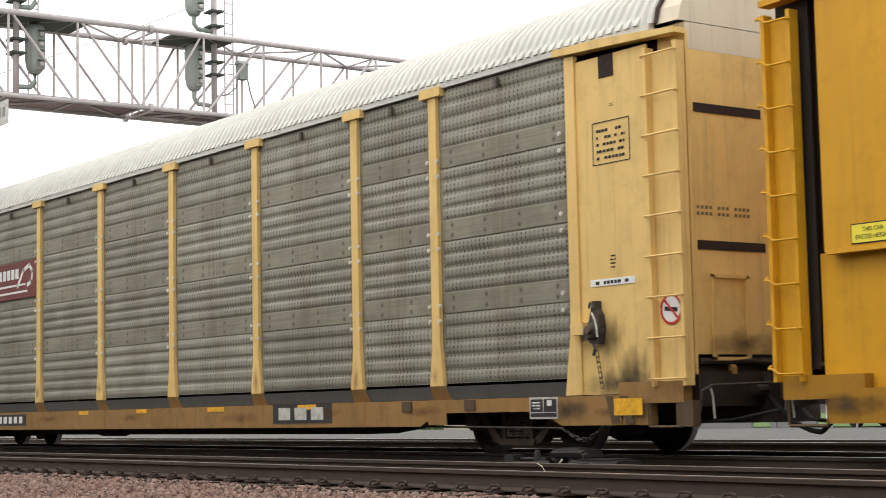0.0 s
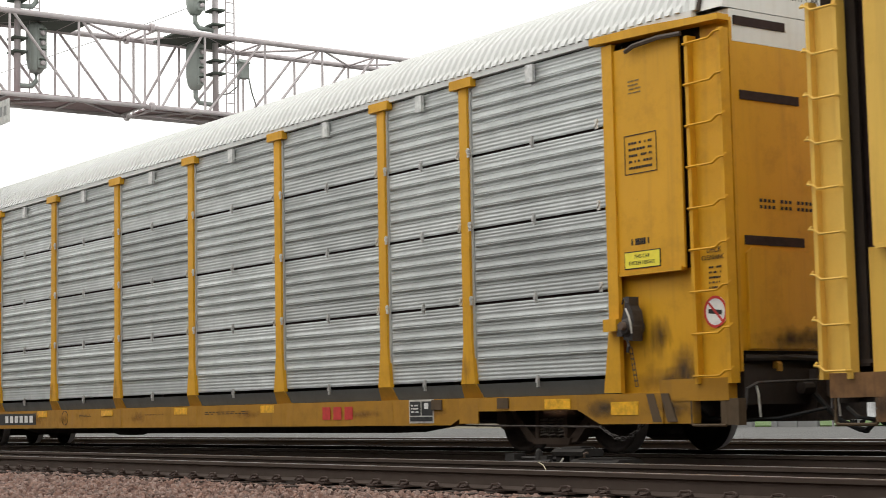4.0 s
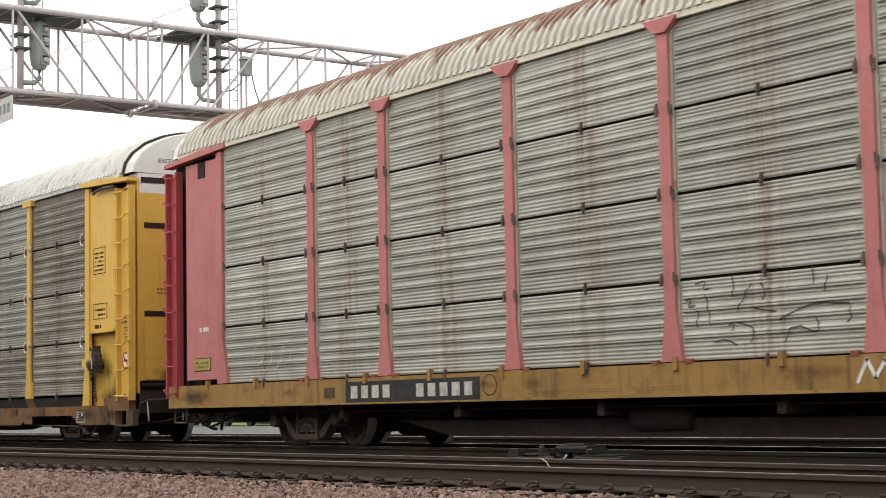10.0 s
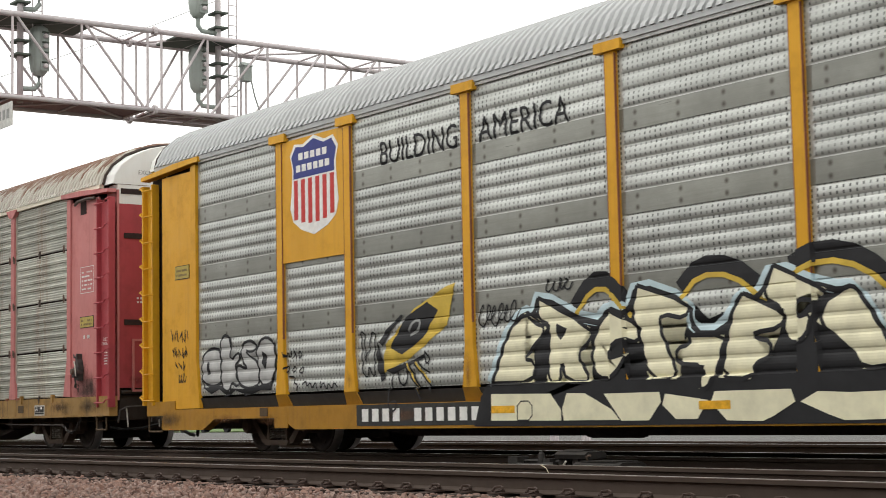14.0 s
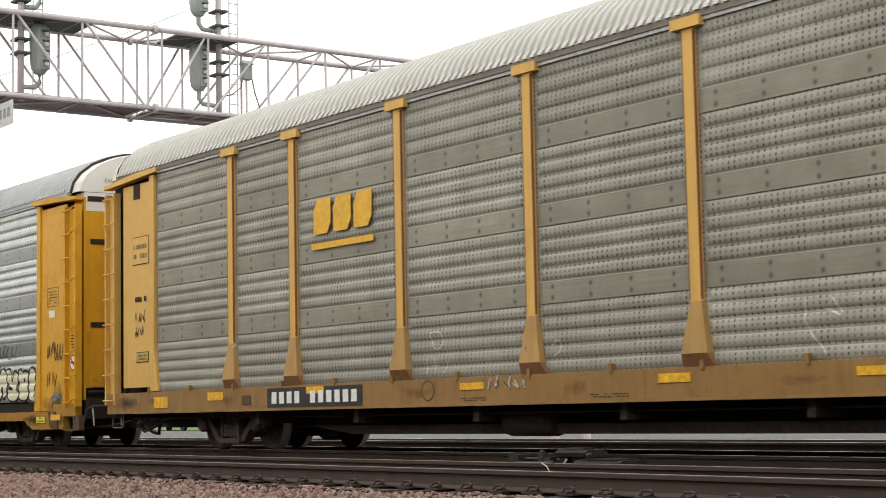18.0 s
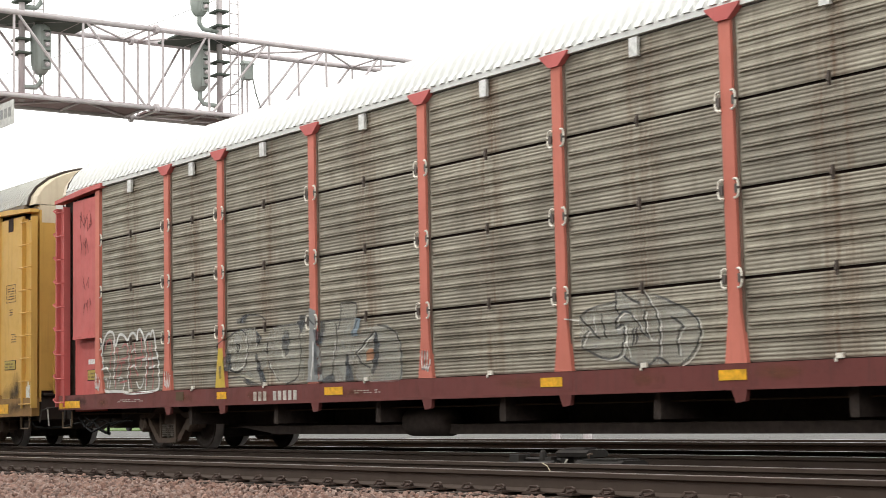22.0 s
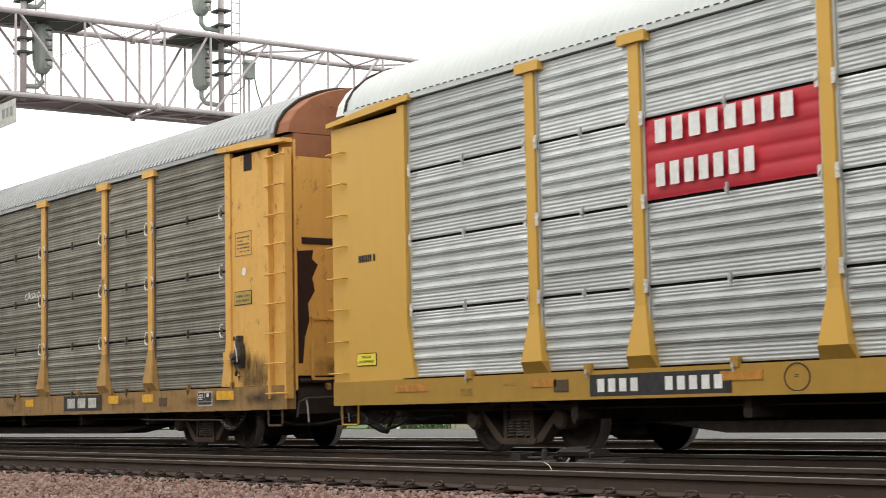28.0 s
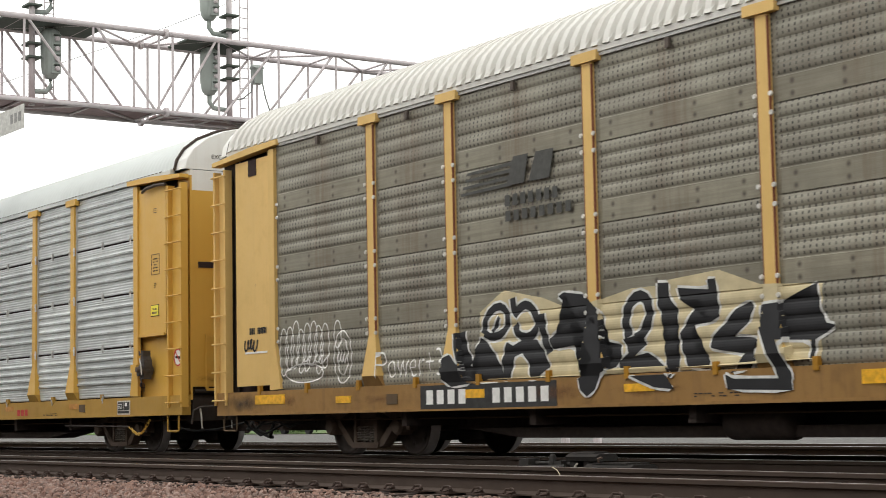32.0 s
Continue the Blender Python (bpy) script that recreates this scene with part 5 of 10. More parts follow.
# ---- signal bridge ----
# steel and signal casing colours are lightened to carry the bright sky's haze
GALV = paint("weathered_galvanised_steel", (0.56, 0.51, 0.52), 0.55, 0.1, 0.3, 0.3, (0.2, 0.15, 0.15), 0, 0.2)
WALK = paint("purple_brown_walkway", (0.3, 0.215, 0.215), 0.7, 0.0, 0.3, 0.3)
SIG_GREEN = paint("grey_green_signal_casing", (0.32, 0.355, 0.33), 0.5, 0.0, 0.2, 0.2)
DARK_GREEN = paint("dark_green_platform", (0.09, 0.11, 0.092), 0.7, 0, 0.2, 0.2)
CONDUIT = plain("grey_cable_sheath", (0.2, 0.2, 0.2), 0.6)
BX = -34.0     # near face of the bridge
bridge = tagged(new("signal_bridge"), "grey steel lattice signal bridge over the tracks", "signal bridge")
Z_LO, Z_HI = 7.41, 9.2
JOINT = 16.6
NODES_L = [JOINT - 0.17 - 1.57 * i for i in range(8)]
NODES_R = [JOINT + 0.17] + [JOINT + 1.33 + 1.57 * i for i in range(8)]


def lattice(x):
    for z in (Z_LO, Z_HI):
        r = 0.062 if z > 8 else 0.05
        part("chord", tube(B(), [(x, NODES_L[-1], z), (x, JOINT, z)], r, 10), GALV, bridge, smooth=True)
        part("chord", tube(B(), [(x, JOINT, z), (x, NODES_R[-1], z)], r, 10), GALV, bridge, smooth=True)
        part("flange", turned(B(), [(-0.04, 0.04), (-0.04, 0.11), (0.04, 0.11), (0.04, 0.04)], "Y", (x, JOINT, z), 10), GALV, bridge)
    for ys_ in (NODES_L, NODES_R):
        for i, y in enumerate(ys_):
            part("upright", tube(B(), [(x, y, Z_LO), (x, y, Z_HI)], 0.028, 6), GALV, bridge)
            if i + 1 < len(ys_):
                y2 = ys_[i + 1]
                part("diagonal", tube(B(), [(x, y + (0.06 if y2 > y else -0.06), Z_LO), (x, y2 - (0.06 if y2 > y else -0.06), Z_HI)], 0.03, 6), GALV, bridge)


lattice(BX)
lattice(BX - 1.3)
for ys_ in (NODES_L, NODES_R):
    for i, y in enumerate(ys_):
        for z in (Z_LO, Z_HI):
            part("cross_bar", tube(B(), [(BX, y, z), (BX - 1.3, y, z)], 0.024, 6), GALV, bridge)
            if i + 1 < len(ys_):
                a_, c_ = (BX, BX - 1.3) if i % 2 else (BX - 1.3, BX)
                part("diagonal", tube(B(), [(a_, y, z), (c_, ys_[i + 1], z)], 0.026, 6), GALV, bridge)
part("walkway", box(B(), BX - 1.26, BX - 0.04, NODES_L[-1], JOINT - 0.1, Z_LO + 0.03, Z_LO + 0.07), WALK, bridge, "purple-brown steel walkway")
for k_ in range(7):
    part("walkway_plank", box(B(), BX - 1.24 + k_ * 0.174, BX - 1.24 + k_ * 0.174 + 0.15, JOINT + 0.1, 19.6, Z_LO + 0.03, Z_LO + 0.065), WALK if k_ % 3 else GALV, bridge)
for y in (NODES_L[-1], NODES_R[-1]):
    for x in (BX, BX - 1.3):
        part("leg", tube(B(), [(x, y, GROUND_Z), (x, y, Z_HI)], 0.12, 10), GALV, bridge)


def signal_mast(y, yh, zt, deck):
    """A mast on the bridge with a ladder and two signal heads, one above the other, seen from behind."""
    sg = tagged(new("railway_signal"), "grey-green signal heads on a mast above the walkway", "railway signal", "signals on the bridge")
    x = BX - 0.6
    part("mast", tube(B(), [(x, y, Z_LO), (x, y, zt)], 0.07, 10), GALV, sg, smooth=True)
    for z0 in (8.02, 9.78):
        hd = turned(B(), [(0.0, 0.02), (0.02, 0.11), (0.12, 0.18), (0.32, 0.215), (0.92, 0.225), (1.06, 0.19), (1.12, 0.1), (1.14, 0.02)], "Z", (x, yh, z0), 18)
        hd = part("signal_head", hd, SIG_GREEN, sg, smooth=True)
        for k in range(4):
            part("lamp", turned(B(), [(-0.31, 0.02), (-0.32, 0.045), (-0.22, 0.055), (-0.2, 0.03)], "X", (x + 0.5, yh + 0.05, z0 + 0.2 + 0.22 * k), 8), GALV, hd)
            part("visor", box(B(), x + 0.2, x + 0.28, yh - 0.02, yh + 0.12, z0 + 0.27 + 0.22 * k, z0 + 0.295 + 0.22 * k), DARK_GREEN, hd)
        part("door_plate", box(B(), x + 0.17, x + 0.215, yh - 0.05, yh + 0.15, z0 + 0.1, z0 + 0.98), SIG_GREEN, hd)
        part("elbow", tube(B(), [(x, yh, z0 + 0.02), (x, yh, z0 - 0.16), (x, yh + (0.1 if y > yh else -0.1), z0 - 0.28), (x, y, z0 - 0.3)], 0.055, 8), SIG_GREEN, hd, smooth=True)
    part("platform", box(B(), x - 0.7, x + 0.55, *deck, Z_HI - 0.02, Z_HI + 0.02), DARK_GREEN, sg)
    for z in (8.45, 8.75, 9.6, 9.95):
        part("bracket", box(B(), x - 0.2, x + 0.2, y - 0.16, y + 0.16, z - 0.02, z + 0.02), DARK_GREEN, sg)
    la = tube(B(), [(x, y + 0.28, Z_LO), (x, y + 0.28, zt)], 0.016, 5)
    tube(la, [(x, y + 0.5, Z_LO), (x, y + 0.5, zt)], 0.016, 5)
    la = part("mast_ladder", la, GALV, sg)
    for k in range(14):
        part("rung", tube(B(), [(x, y + 0.28, Z_LO + 0.15 + k * 0.24), (x, y + 0.5, Z_LO + 0.15 + k * 0.24)], 0.012, 5), GALV, la)
    return sg


signal_mast(18.52, 18.0, 11.6, (17.25, 18.8))
signal_mast(13.7, 14.13, 11.6, (12.9, 15.2))
bx_ = tagged(new("junction_box"), "small grey junction box with hanging cables on the bridge", "junction box")
part("case", box(B(), BX - 0.7, BX - 0.5, 19.14, 19.36, 8.42, 8.78), SIG_GREEN, bx_)
part("hood", slab(B(), [(BX - 0.73, 8.78), (BX - 0.47, 8.78), (BX - 0.6, 8.88)], 19.11, 19.39), SIG_GREEN, bx_)
part("cable", tube(B(), [(BX - 0.5, 19.1, 8.45), (BX - 0.5, 19.05, 8.2), (BX - 0.5, 18.8, 8.0), (BX - 0.5, 18.55, 7.95)], 0.016, 6), CONDUIT, bx_)
part("cable", tube(B(), [(BX - 0.52, 19.34, 8.5), (BX - 0.5, 19.42, 8.1), (BX - 0.5, 19.55, 7.75), (BX - 0.5, 19.8, 7.5)], 0.016, 6), CONDUIT, bx_)
part("support", tube(B(), [(BX - 0.6, 19.25, Z_LO), (BX - 0.6, 19.25, 8.45)], 0.025, 6), GALV, bx_)

# number board hung from a bracket under the bridge, square to the track
sign_ = tagged(new("sign_board"), "small pale grey board with dark unreadable figures under the bridge", "sign")
part("board", box(B(), -31.4, -29.9, 11.68, 11.70, 6.05, 6.5), plain("pale_board", (0.5, 0.5, 0.47), 0.6), sign_)
part("hanger", tube(B(), [(BX, 11.9, Z_LO), (-31.2, 11.72, 6.5)], 0.02, 6), GALV, sign_)
b_ = B()
for k in range(3):
    box(b_, -30.55 + k * 0.2, -30.43 + k * 0.2, 11.675, 11.679, 6.2, 6.38)
part("figures", b_, plain("faded_grey_figures", (0.27, 0.27, 0.26), 0.7), sign_)

# thin wire across the sky
tagged(part("overhead_wire", tube(B(), [(-60, 16.2, 10.4 + 0.0), (-45, 22.0, 12.2), (-30, 29.0, 15.2)], 0.008, 4), HOSE, None), "thin dark overhead wire against the sky", "wire")

# unseen wall added behind the camera; it dims low sky light on the cars
BACK_WALL = paint("dark_sky_block_wall", (0.085, 0.06, 0.048), 0.9, 0, 0.3, 0.3)
tagged(part("wall_yard", box(B(), -140, 90, -3.4, -3.0, GROUND_Z, 5.6), BACK_WALL, None), "unseen dark wall added behind the camera to block low sky light", "wall", kind="structure")

# ---- far side of the line ----
PALE_ROAD = gravel("pale_concrete_road", (0.12, 0.118, 0.112), (0.145, 0.142, 0.136), (0.1, 0.098, 0.092))
WALL_GREY = paint("light_grey_concrete_wall", (0.2, 0.2, 0.195), 0.85, 0, 0.3, 0.2, (0.25, 0.24, 0.22), 0, 0.2)
WALL_BEIGE = paint("beige_block_wall", (0.42, 0.38, 0.29), 0.85, 0, 0.3, 0.2, (0.25, 0.2, 0.15), 0, 0.2)
LEAF = stone_mat("hedge_leaves", (0.03, 0.07, 0.015), (0.06, 0.12, 0.025), (0.09, 0.15, 0.035))
GRASS = gravel("mown_grass", (0.06, 0.12, 0.025), (0.1, 0.17, 0.04), (0.12, 0.16, 0.06))
BARK = plain("grey_brown_bark", (0.11, 0.085, 0.065), 0.9)
WEED = stone_mat("dry_weeds", (0.16, 0.2, 0.06), (0.3, 0.3, 0.16), (0.2, 0.24, 0.09))
GLASS_DARK = plain("dark_car_glass", (0.03, 0.035, 0.04), 0.1)
TYRE = plain("black_tyre_rubber", (0.02, 0.02, 0.02), 0.8)

tagged(part("road", box(B(), -320, 90, 27.5, 47.9, GROUND_Z, GROUND_Z + 0.03), PALE_ROAD, None), "pale concrete road beyond the tracks", "road", kind="structure")
tagged(part("lawn", box(B(), -320, 90, 49.8, 120, GROUND_Z, GROUND_Z + 0.05), GRASS, None), "mown green grass beyond the road", "lawn", kind="structure")


def low_wall(x0, x1, y, top, mat, label):
    w = tagged(new("boundary_wall"), label, "wall", "walls beyond the road")
    part("wall_body", box(B(), x0, x1, y, y + 0.25, GROUND_Z, top - 0.08), mat, w)
    part("coping", box(B(), x0 - 0.03, x1 + 0.03, y - 0.04, y + 0.29, top - 0.08, top), mat, w)
    n = max(2, int((x1 - x0) / 3.2))
    for i in range(n + 1):
        x = x0 + (x1 - x0) * i / n
        part("pilaster", box(B(), x - 0.15, x + 0.15, y - 0.05, y, GROUND_Z, top - 0.085), mat, w)


low_wall(-62, -46.5, 48, 0.75, WALL_GREY, "light grey concrete boundary wall beside the road")
low_wall(-67, -62.4, 48.4, 0.1, WALL_BEIGE, "low beige block wall beside the hedge")
low_wall(-45.2, -43.2, 48, 1.3, WALL_GREY, "short grey concrete wall beside the grass")


def leafy(name, n, boxr, size, mat, label, cat, parent=None):
    rnd = random.Random(n)
    vs, fs = [], []
    (x0, x1), (y0, y1), (z0, z1) = boxr
    for _ in range(n):
        a, c = rnd.uniform(-1, 1), rnd.uniform(-1, 1)
        z = rnd.uniform(0, 1)
        k = math.sqrt(max(0.05, 1 - (2 * z - 1) ** 2)) if parent else 1
        x, y = (x0 + x1) / 2 + a * (x1 - x0) / 2 * k, (y0 + y1) / 2 + c * (y1 - y0) / 2 * k
        top = z0 + (z1 - z0) * z * (0.85 + 0.15 * noise.noise(Vector((x * 0.7, y, 0))))
        q = Euler((rnd.uniform(0, 6), rnd.uniform(0, 6), rnd.uniform(0, 6))).to_matrix() * rnd.uniform(*size)
        o, b0 = Vector((x, y, top)), len(vs)
        vs += [tuple(q @ Vector(v) + o) for v in ((-0.5, 0, 0), (0, 0.3, 0.08), (0.5, 0, 0), (0, -0.3, 0.08))]
        fs.append((b0, b0 + 1, b0 + 2, b0 + 3))
    me = bpy.data.meshes.new(name)
    me.from_pydata(vs, [], fs)
    me.materials.append(mat)
    ob = new(name, me)
    if parent:
        ob.parent = parent
        return ob
    return tagged(ob, label, cat)


leafy("hedge", 2500, ((-74.5, -67.2), (48, 49.4), (GROUND_Z, 0.75)), (0.1, 0.22), LEAF, "clipped dark green hedge beside the road", "hedge")
leafy("hedge", 1200, ((-93.5, -88), (52, 53), (GROUND_Z, 0.35)), (0.1, 0.22), LEAF, "low green hedge beyond the road", "hedge")
leafy("hedge", 1200, ((-41.5, -36), (60, 61.5), (GROUND_Z, 1.4)), (0.12, 0.25), LEAF, "green bushes on the far lawn", "hedge")


def tree(x, y, height):
    t = tagged(new("tree"), "leafy green tree on the lawn beyond the road", "tree", "trees beyond the road")
    bm = tube(B(), [(x, y, GROUND_Z), (x + 0.05, y, height * 0.3), (x - 0.05, y, height * 0.6)], 0.22, 8)
    for k in range(6):
        a = k * 1.05
        tube(bm, [(x, y, height * (0.28 + 0.05 * k)), (x + math.cos(a) * height * 0.22, y + math.sin(a) * height * 0.2, height * (0.5 + 0.06 * k))], 0.07, 6)
    part("trunk", bm, BARK, t)
    leafy("crown", 2600, ((x - height * 0.34, x + height * 0.34), (y - height * 0.3, y + height * 0.3), (height * 0.3, height)), (0.2, 0.45), LEAF, "", "", t)


tree(-41.0, 56, 4.6)
tree(-47.5, 66, 4.8)
tree(-33.0, 58, 4.5)


def parked_car(x, y, rgb, label, mat_name):
    c = tagged(new("parked_car"), label, "car", "cars parked beyond the road")
    m = paint(mat_name, rgb, 0.3, 0, 0.05, 0.05)
    side = [(-2.1, 0.25), (2.15, 0.25), (2.2, 0.6), (2.05, 0.8), (1.1, 0.92), (0.55, 1.38), (-1.0, 1.42), (-1.7, 0.98), (-2.1, 0.9)]
    part("car_body", slab(B(), [(x + a, GROUND_Z + 0.03 + z) for a, z in side], y - 0.85, y + 0.85), m, c)
    part("side_window", slab(B(), [(x + a, GROUND_Z + 0.03 + z) for a, z in ((0.95, 0.95), (0.5, 1.3), (-0.95, 1.34), (-1.5, 0.98))], y - 0.86, y - 0.852), GLASS_DARK, c)
    part("tail_light", box(B(), x + 2.0, x + 2.17, y - 0.87, y - 0.7, GROUND_Z + 0.65, GROUND_Z + 0.8), RED_MARK, c)
    for a in (-1.35, 1.35):
        for s in (-0.8, 0.8):
            part("wheel", turned(B(), [(-0.1, 0.1), (-0.1, 0.3), (0.1, 0.3), (0.1, 0.1)], "Y", (x + a, y + s, GROUND_Z + 0.33), 14), TYRE, c)


parked_car(-100.5, 48.5, (0.45, 0.03, 0.03), "red car parked beyond the road", "red_car_paint")
parked_car(-92.0, 48.2, (0.72, 0.72, 0.7), "white car parked beyond the road", "white_car_paint")
parked_car(-86.8, 48.4, (0.7, 0.7, 0.68), "white estate car parked beyond the road", "white_estate_paint")
parked_car(-81.8, 48.6, (0.42, 0.03, 0.03), "dark red car parked beyond the road", "dark_red_car_paint")
parked_car(-40.0, 49.0, (0.72, 0.72, 0.72), "white car parked beside the lawn", "white_car_coat")
board = tagged(new("sign_board"), "white board with a red stripe beside the grass", "sign")
part("panel", box(B(), -42.6, -41.0, 48.0, 48.05, -0.1, 0.75), plain("white_board", (0.75, 0.74, 0.72), 0.5), board)
part("stripe", box(B(), -42.6, -41.0, 47.993, 47.998, 0.5, 0.72), RED_MARK, board)
b_ = B()
bars(b_, -42.4, -41.3, 0.0, 0.42, 2, 47.995, 0.5, 1)
part("writing", b_, INK, board)
for x_ in (-42.4, -41.2):
    part("board_post", box(B(), x_ - 0.04, x_ + 0.04, 48.05, 48.1, GROUND_Z, 0.75), STEEL, board)
pole = tagged(new("marker_post"), "short white marker post beside the hedge", "post")
part("shaft", box(B(), -70.8, -70.6, 47.6, 47.7, GROUND_Z, 0.2), plain("white_post", (0.7, 0.7, 0.68), 0.6), pole)

# switch machine beside the train's track
sw = tagged(new("switch_machine"), "dark grey switch machine with rods on long ties", "switch machine")
CASTING = paint("dark_grey_casting", (0.024, 0.021, 0.019), 0.6, 0, 0.4, 0.4)
part("motor_case", run_x(B(), [(12.55, -0.24), (12.95, -0.24), (12.95, -0.06), (12.9, -0.03), (12.6, -0.03), (12.55, -0.06)], -15.0, -14.2), CASTING, sw)
part("case_cover", box(B(), -14.9, -14.3, 12.58, 12.92, -0.029, -0.015), CASTING, sw)
part("gear_case", run_x(B(), [(12.62, 0.0), (12.92, 0.0), (12.94, 0.05), (12.88, 0.085), (12.66, 0.085), (12.6, 0.05)], -15.4, -14.85), CASTING, sw)
part("lid", run_x(B(), [(12.65, 0.088), (12.9, 0.088), (12.86, 0.105), (12.69, 0.105)], -15.3, -14.95), CASTING, sw)
for x_ in (-15.32, -15.08):
    part("pedestal", box(B(), x_ - 0.05, x_ + 0.05, 12.65, 12.88, -0.24, 0.005), CASTING, sw)
part("hand_crank", tube(B(), [(-14.8, 12.6, -0.02), (-14.79, 12.58, 0.03), (-14.72, 12.58, 0.045)], 0.014, 6), TRUCK, sw)
part("point_stand", turned(B(), [(-0.24, 0.06), (-0.02, 0.05), (0.05, 0.04), (0.08, 0.02)], "Z", (-15.75, 12.7, 0), 10), CASTING, sw)
part("rod", tube(B(), [(-15.35, 12.7, -0.04), (-15.8, 12.72, -0.03), (-16.2, 12.75, -0.04)], 0.028, 6), CASTING, sw)
part("rod", tube(B(), [(-15.4, 12.6, -0.06), (-15.9, 12.62, -0.08), (-16.3, 12.65, -0.07)], 0.024, 6), CASTING, sw)
part("rod", tube(B(), [(-15.75, 12.7, -0.04), (-15.75, 14.0, -0.1)], 0.026, 6), CASTING, sw)
part("bracket", box(B(), -16.3, -16.12, 12.62, 12.8, -0.24, 0.02), CASTING, sw)
part("bracket", box(B(), -15.6, -15.48, 12.6, 12.75, -0.24, -0.0), CASTING, sw)
part("padlock_tag", tube(B(), [(-15.2, 12.5, -0.16), (-15.12, 12.5, -0.08), (-15.06, 12.5, -0.02)], 0.013, 5), OLD_CHALK, sw)
part("base_tie", box(B(), -16.4, -13.6, 12.45, 13.05, -0.3, -0.243), TIE, sw)

# weeds and one dry stalk between the rails
for wx, wy in ((-25.7, 11.66), (-24.1, 12.2), (-23.7, 12.2), (-30.8, 12.2), (-30.0, 12.3), (-23.2, 12.3)):
    rnd_ = random.Random(int(wx * 10))
    b_ = B()
    for k in range(12):
        a, hgt = rnd_.uniform(0, 6.28), rnd_.uniform(0.06, 0.16)
        px_, py_ = wx + rnd_.uniform(-0.12, 0.12), wy + rnd_.uniform(-0.08, 0.08)
        dx_, dy_ = math.cos(a) * 0.05, math.sin(a) * 0.05
        put(b_, [(px_ - 0.006, py_, -0.25), (px_ + 0.006, py_, -0.25), (px_ + dx_ + 0.002, py_ + dy_, -0.22 + hgt), (px_ + dx_ - 0.004, py_ + dy_, -0.22 + hgt)], [(0, 1, 2, 3)])
    tagged(part("weed", b_, WEED, None), "small tuft of dry green weed between the rails", "weed", "weeds in the ballast")
tagged(part("weed", tube(B(), [(-12.9, 10.55, -0.2), (-12.95, 10.55, -0.08), (-13.02, 10.55, 0.0), (-13.1, 10.55, 0.03)], 0.006, 4), plain("straw", (0.5, 0.45, 0.32), 0.9), None),
       "single bent dry straw standing beside the rail", "weed", "weeds in the ballast")


# ---- markings on the cars ----
ON_PANEL, ON_POST, ON_SILL, ON_PLATE, ON_RECESS, ON_LADDER = -1.592, -1.604, -1.6035, -1.575, -1.455, -1.556
A_, B_, C_, D_, E_, F_, G_, H_, I_, J_ = [c for c, _ in TRAIN]


def flat(name, car, mat, x0, x1, z0, z1, y, label=""):
    return part(name, box(B(), x0, x1, y - 0.003, y + 0.004, z0, z1), mat, car, label)


def writing(car, s, x, z, size, mat, y, fat=0.0, narrow=1.0, lean=0.0, name="lettering"):
    return part_at(name, words(s, size, mat, fat, narrow, lean), car, x, y, z)


def blocks(name, car, mat, x0, x1, z0, z1, n, y, skip=()):
    """A line of n figures as plain bars."""
    w = (x1 - x0) / n
    for i in range(n):
        if i not in skip:
            part(name, box(B(), x0 + (i + 0.1) * w, x0 + (i + 0.72) * w, y - 0.002, y + 0.002, z0, z1), mat, car)


def number_plate(car, x0, x1, z0, z1, n, skip, ink=None, mat=None, y=ON_SILL):
    flat("black_plate", car, mat or PLATE_BLACK, x0, x1, z0, z1, y)
    h = z1 - z0
    blocks("figure", car, ink or CHALK, x0 + 0.12, x1 - 0.08, z0 + h * 0.2, z1 - h * 0.2, n, y - 0.005, skip)


def brand_plate(car, x0, x1, z0, z1, mat, ink, y=ON_SILL):
    if mat:
        flat("brand_plate", car, mat, x0, x1, z0, z1, y)
    w, h = (x1 - x0) * 0.84 / 3, z1 - z0
    for i in range(3):
        a = x0 + (x1 - x0) * 0.08 + i * w
        part("brand_mark", box(B(), a + w * 0.08, a + w * 0.8, y - 0.007, y - 0.004, z0 + h * 0.18, z1 - h * 0.18), ink, car)


def placard(car, x0, x1, z0, z1, y=ON_SILL):
    flat("placard", car, OLD_CHALK, x0, x1, z0, z1, y)
    w, h, e = x1 - x0, z1 - z0, 0.025
    b = B()
    box(b, x0 + e, x0 + w * 0.48, y - 0.007, y - 0.004, z0 + h * 0.32, z1 - e)
    box(b, x0 + w * 0.52, x1 - e, y - 0.007, y - 0.004, z0 + h * 0.32, z1 - e)
    box(b, x0 + e, x1 - e, y - 0.007, y - 0.004, z0 + e, z0 + h * 0.27)
    p = part("placard_field", b, PLATE_BLACK, car)
    b = B()
    bars(b, x0 + w * 0.1, x0 + w * 0.4, z0 + h * 0.45, z0 + h * 0.85, 3, y - 0.008, 0.5, 1)
    box(b, x0 + w * 0.64, x0 + w * 0.8, y - 0.01, y - 0.008, z0 + h * 0.6, z0 + h * 0.85)
    part("writing", b, CHALK, car)


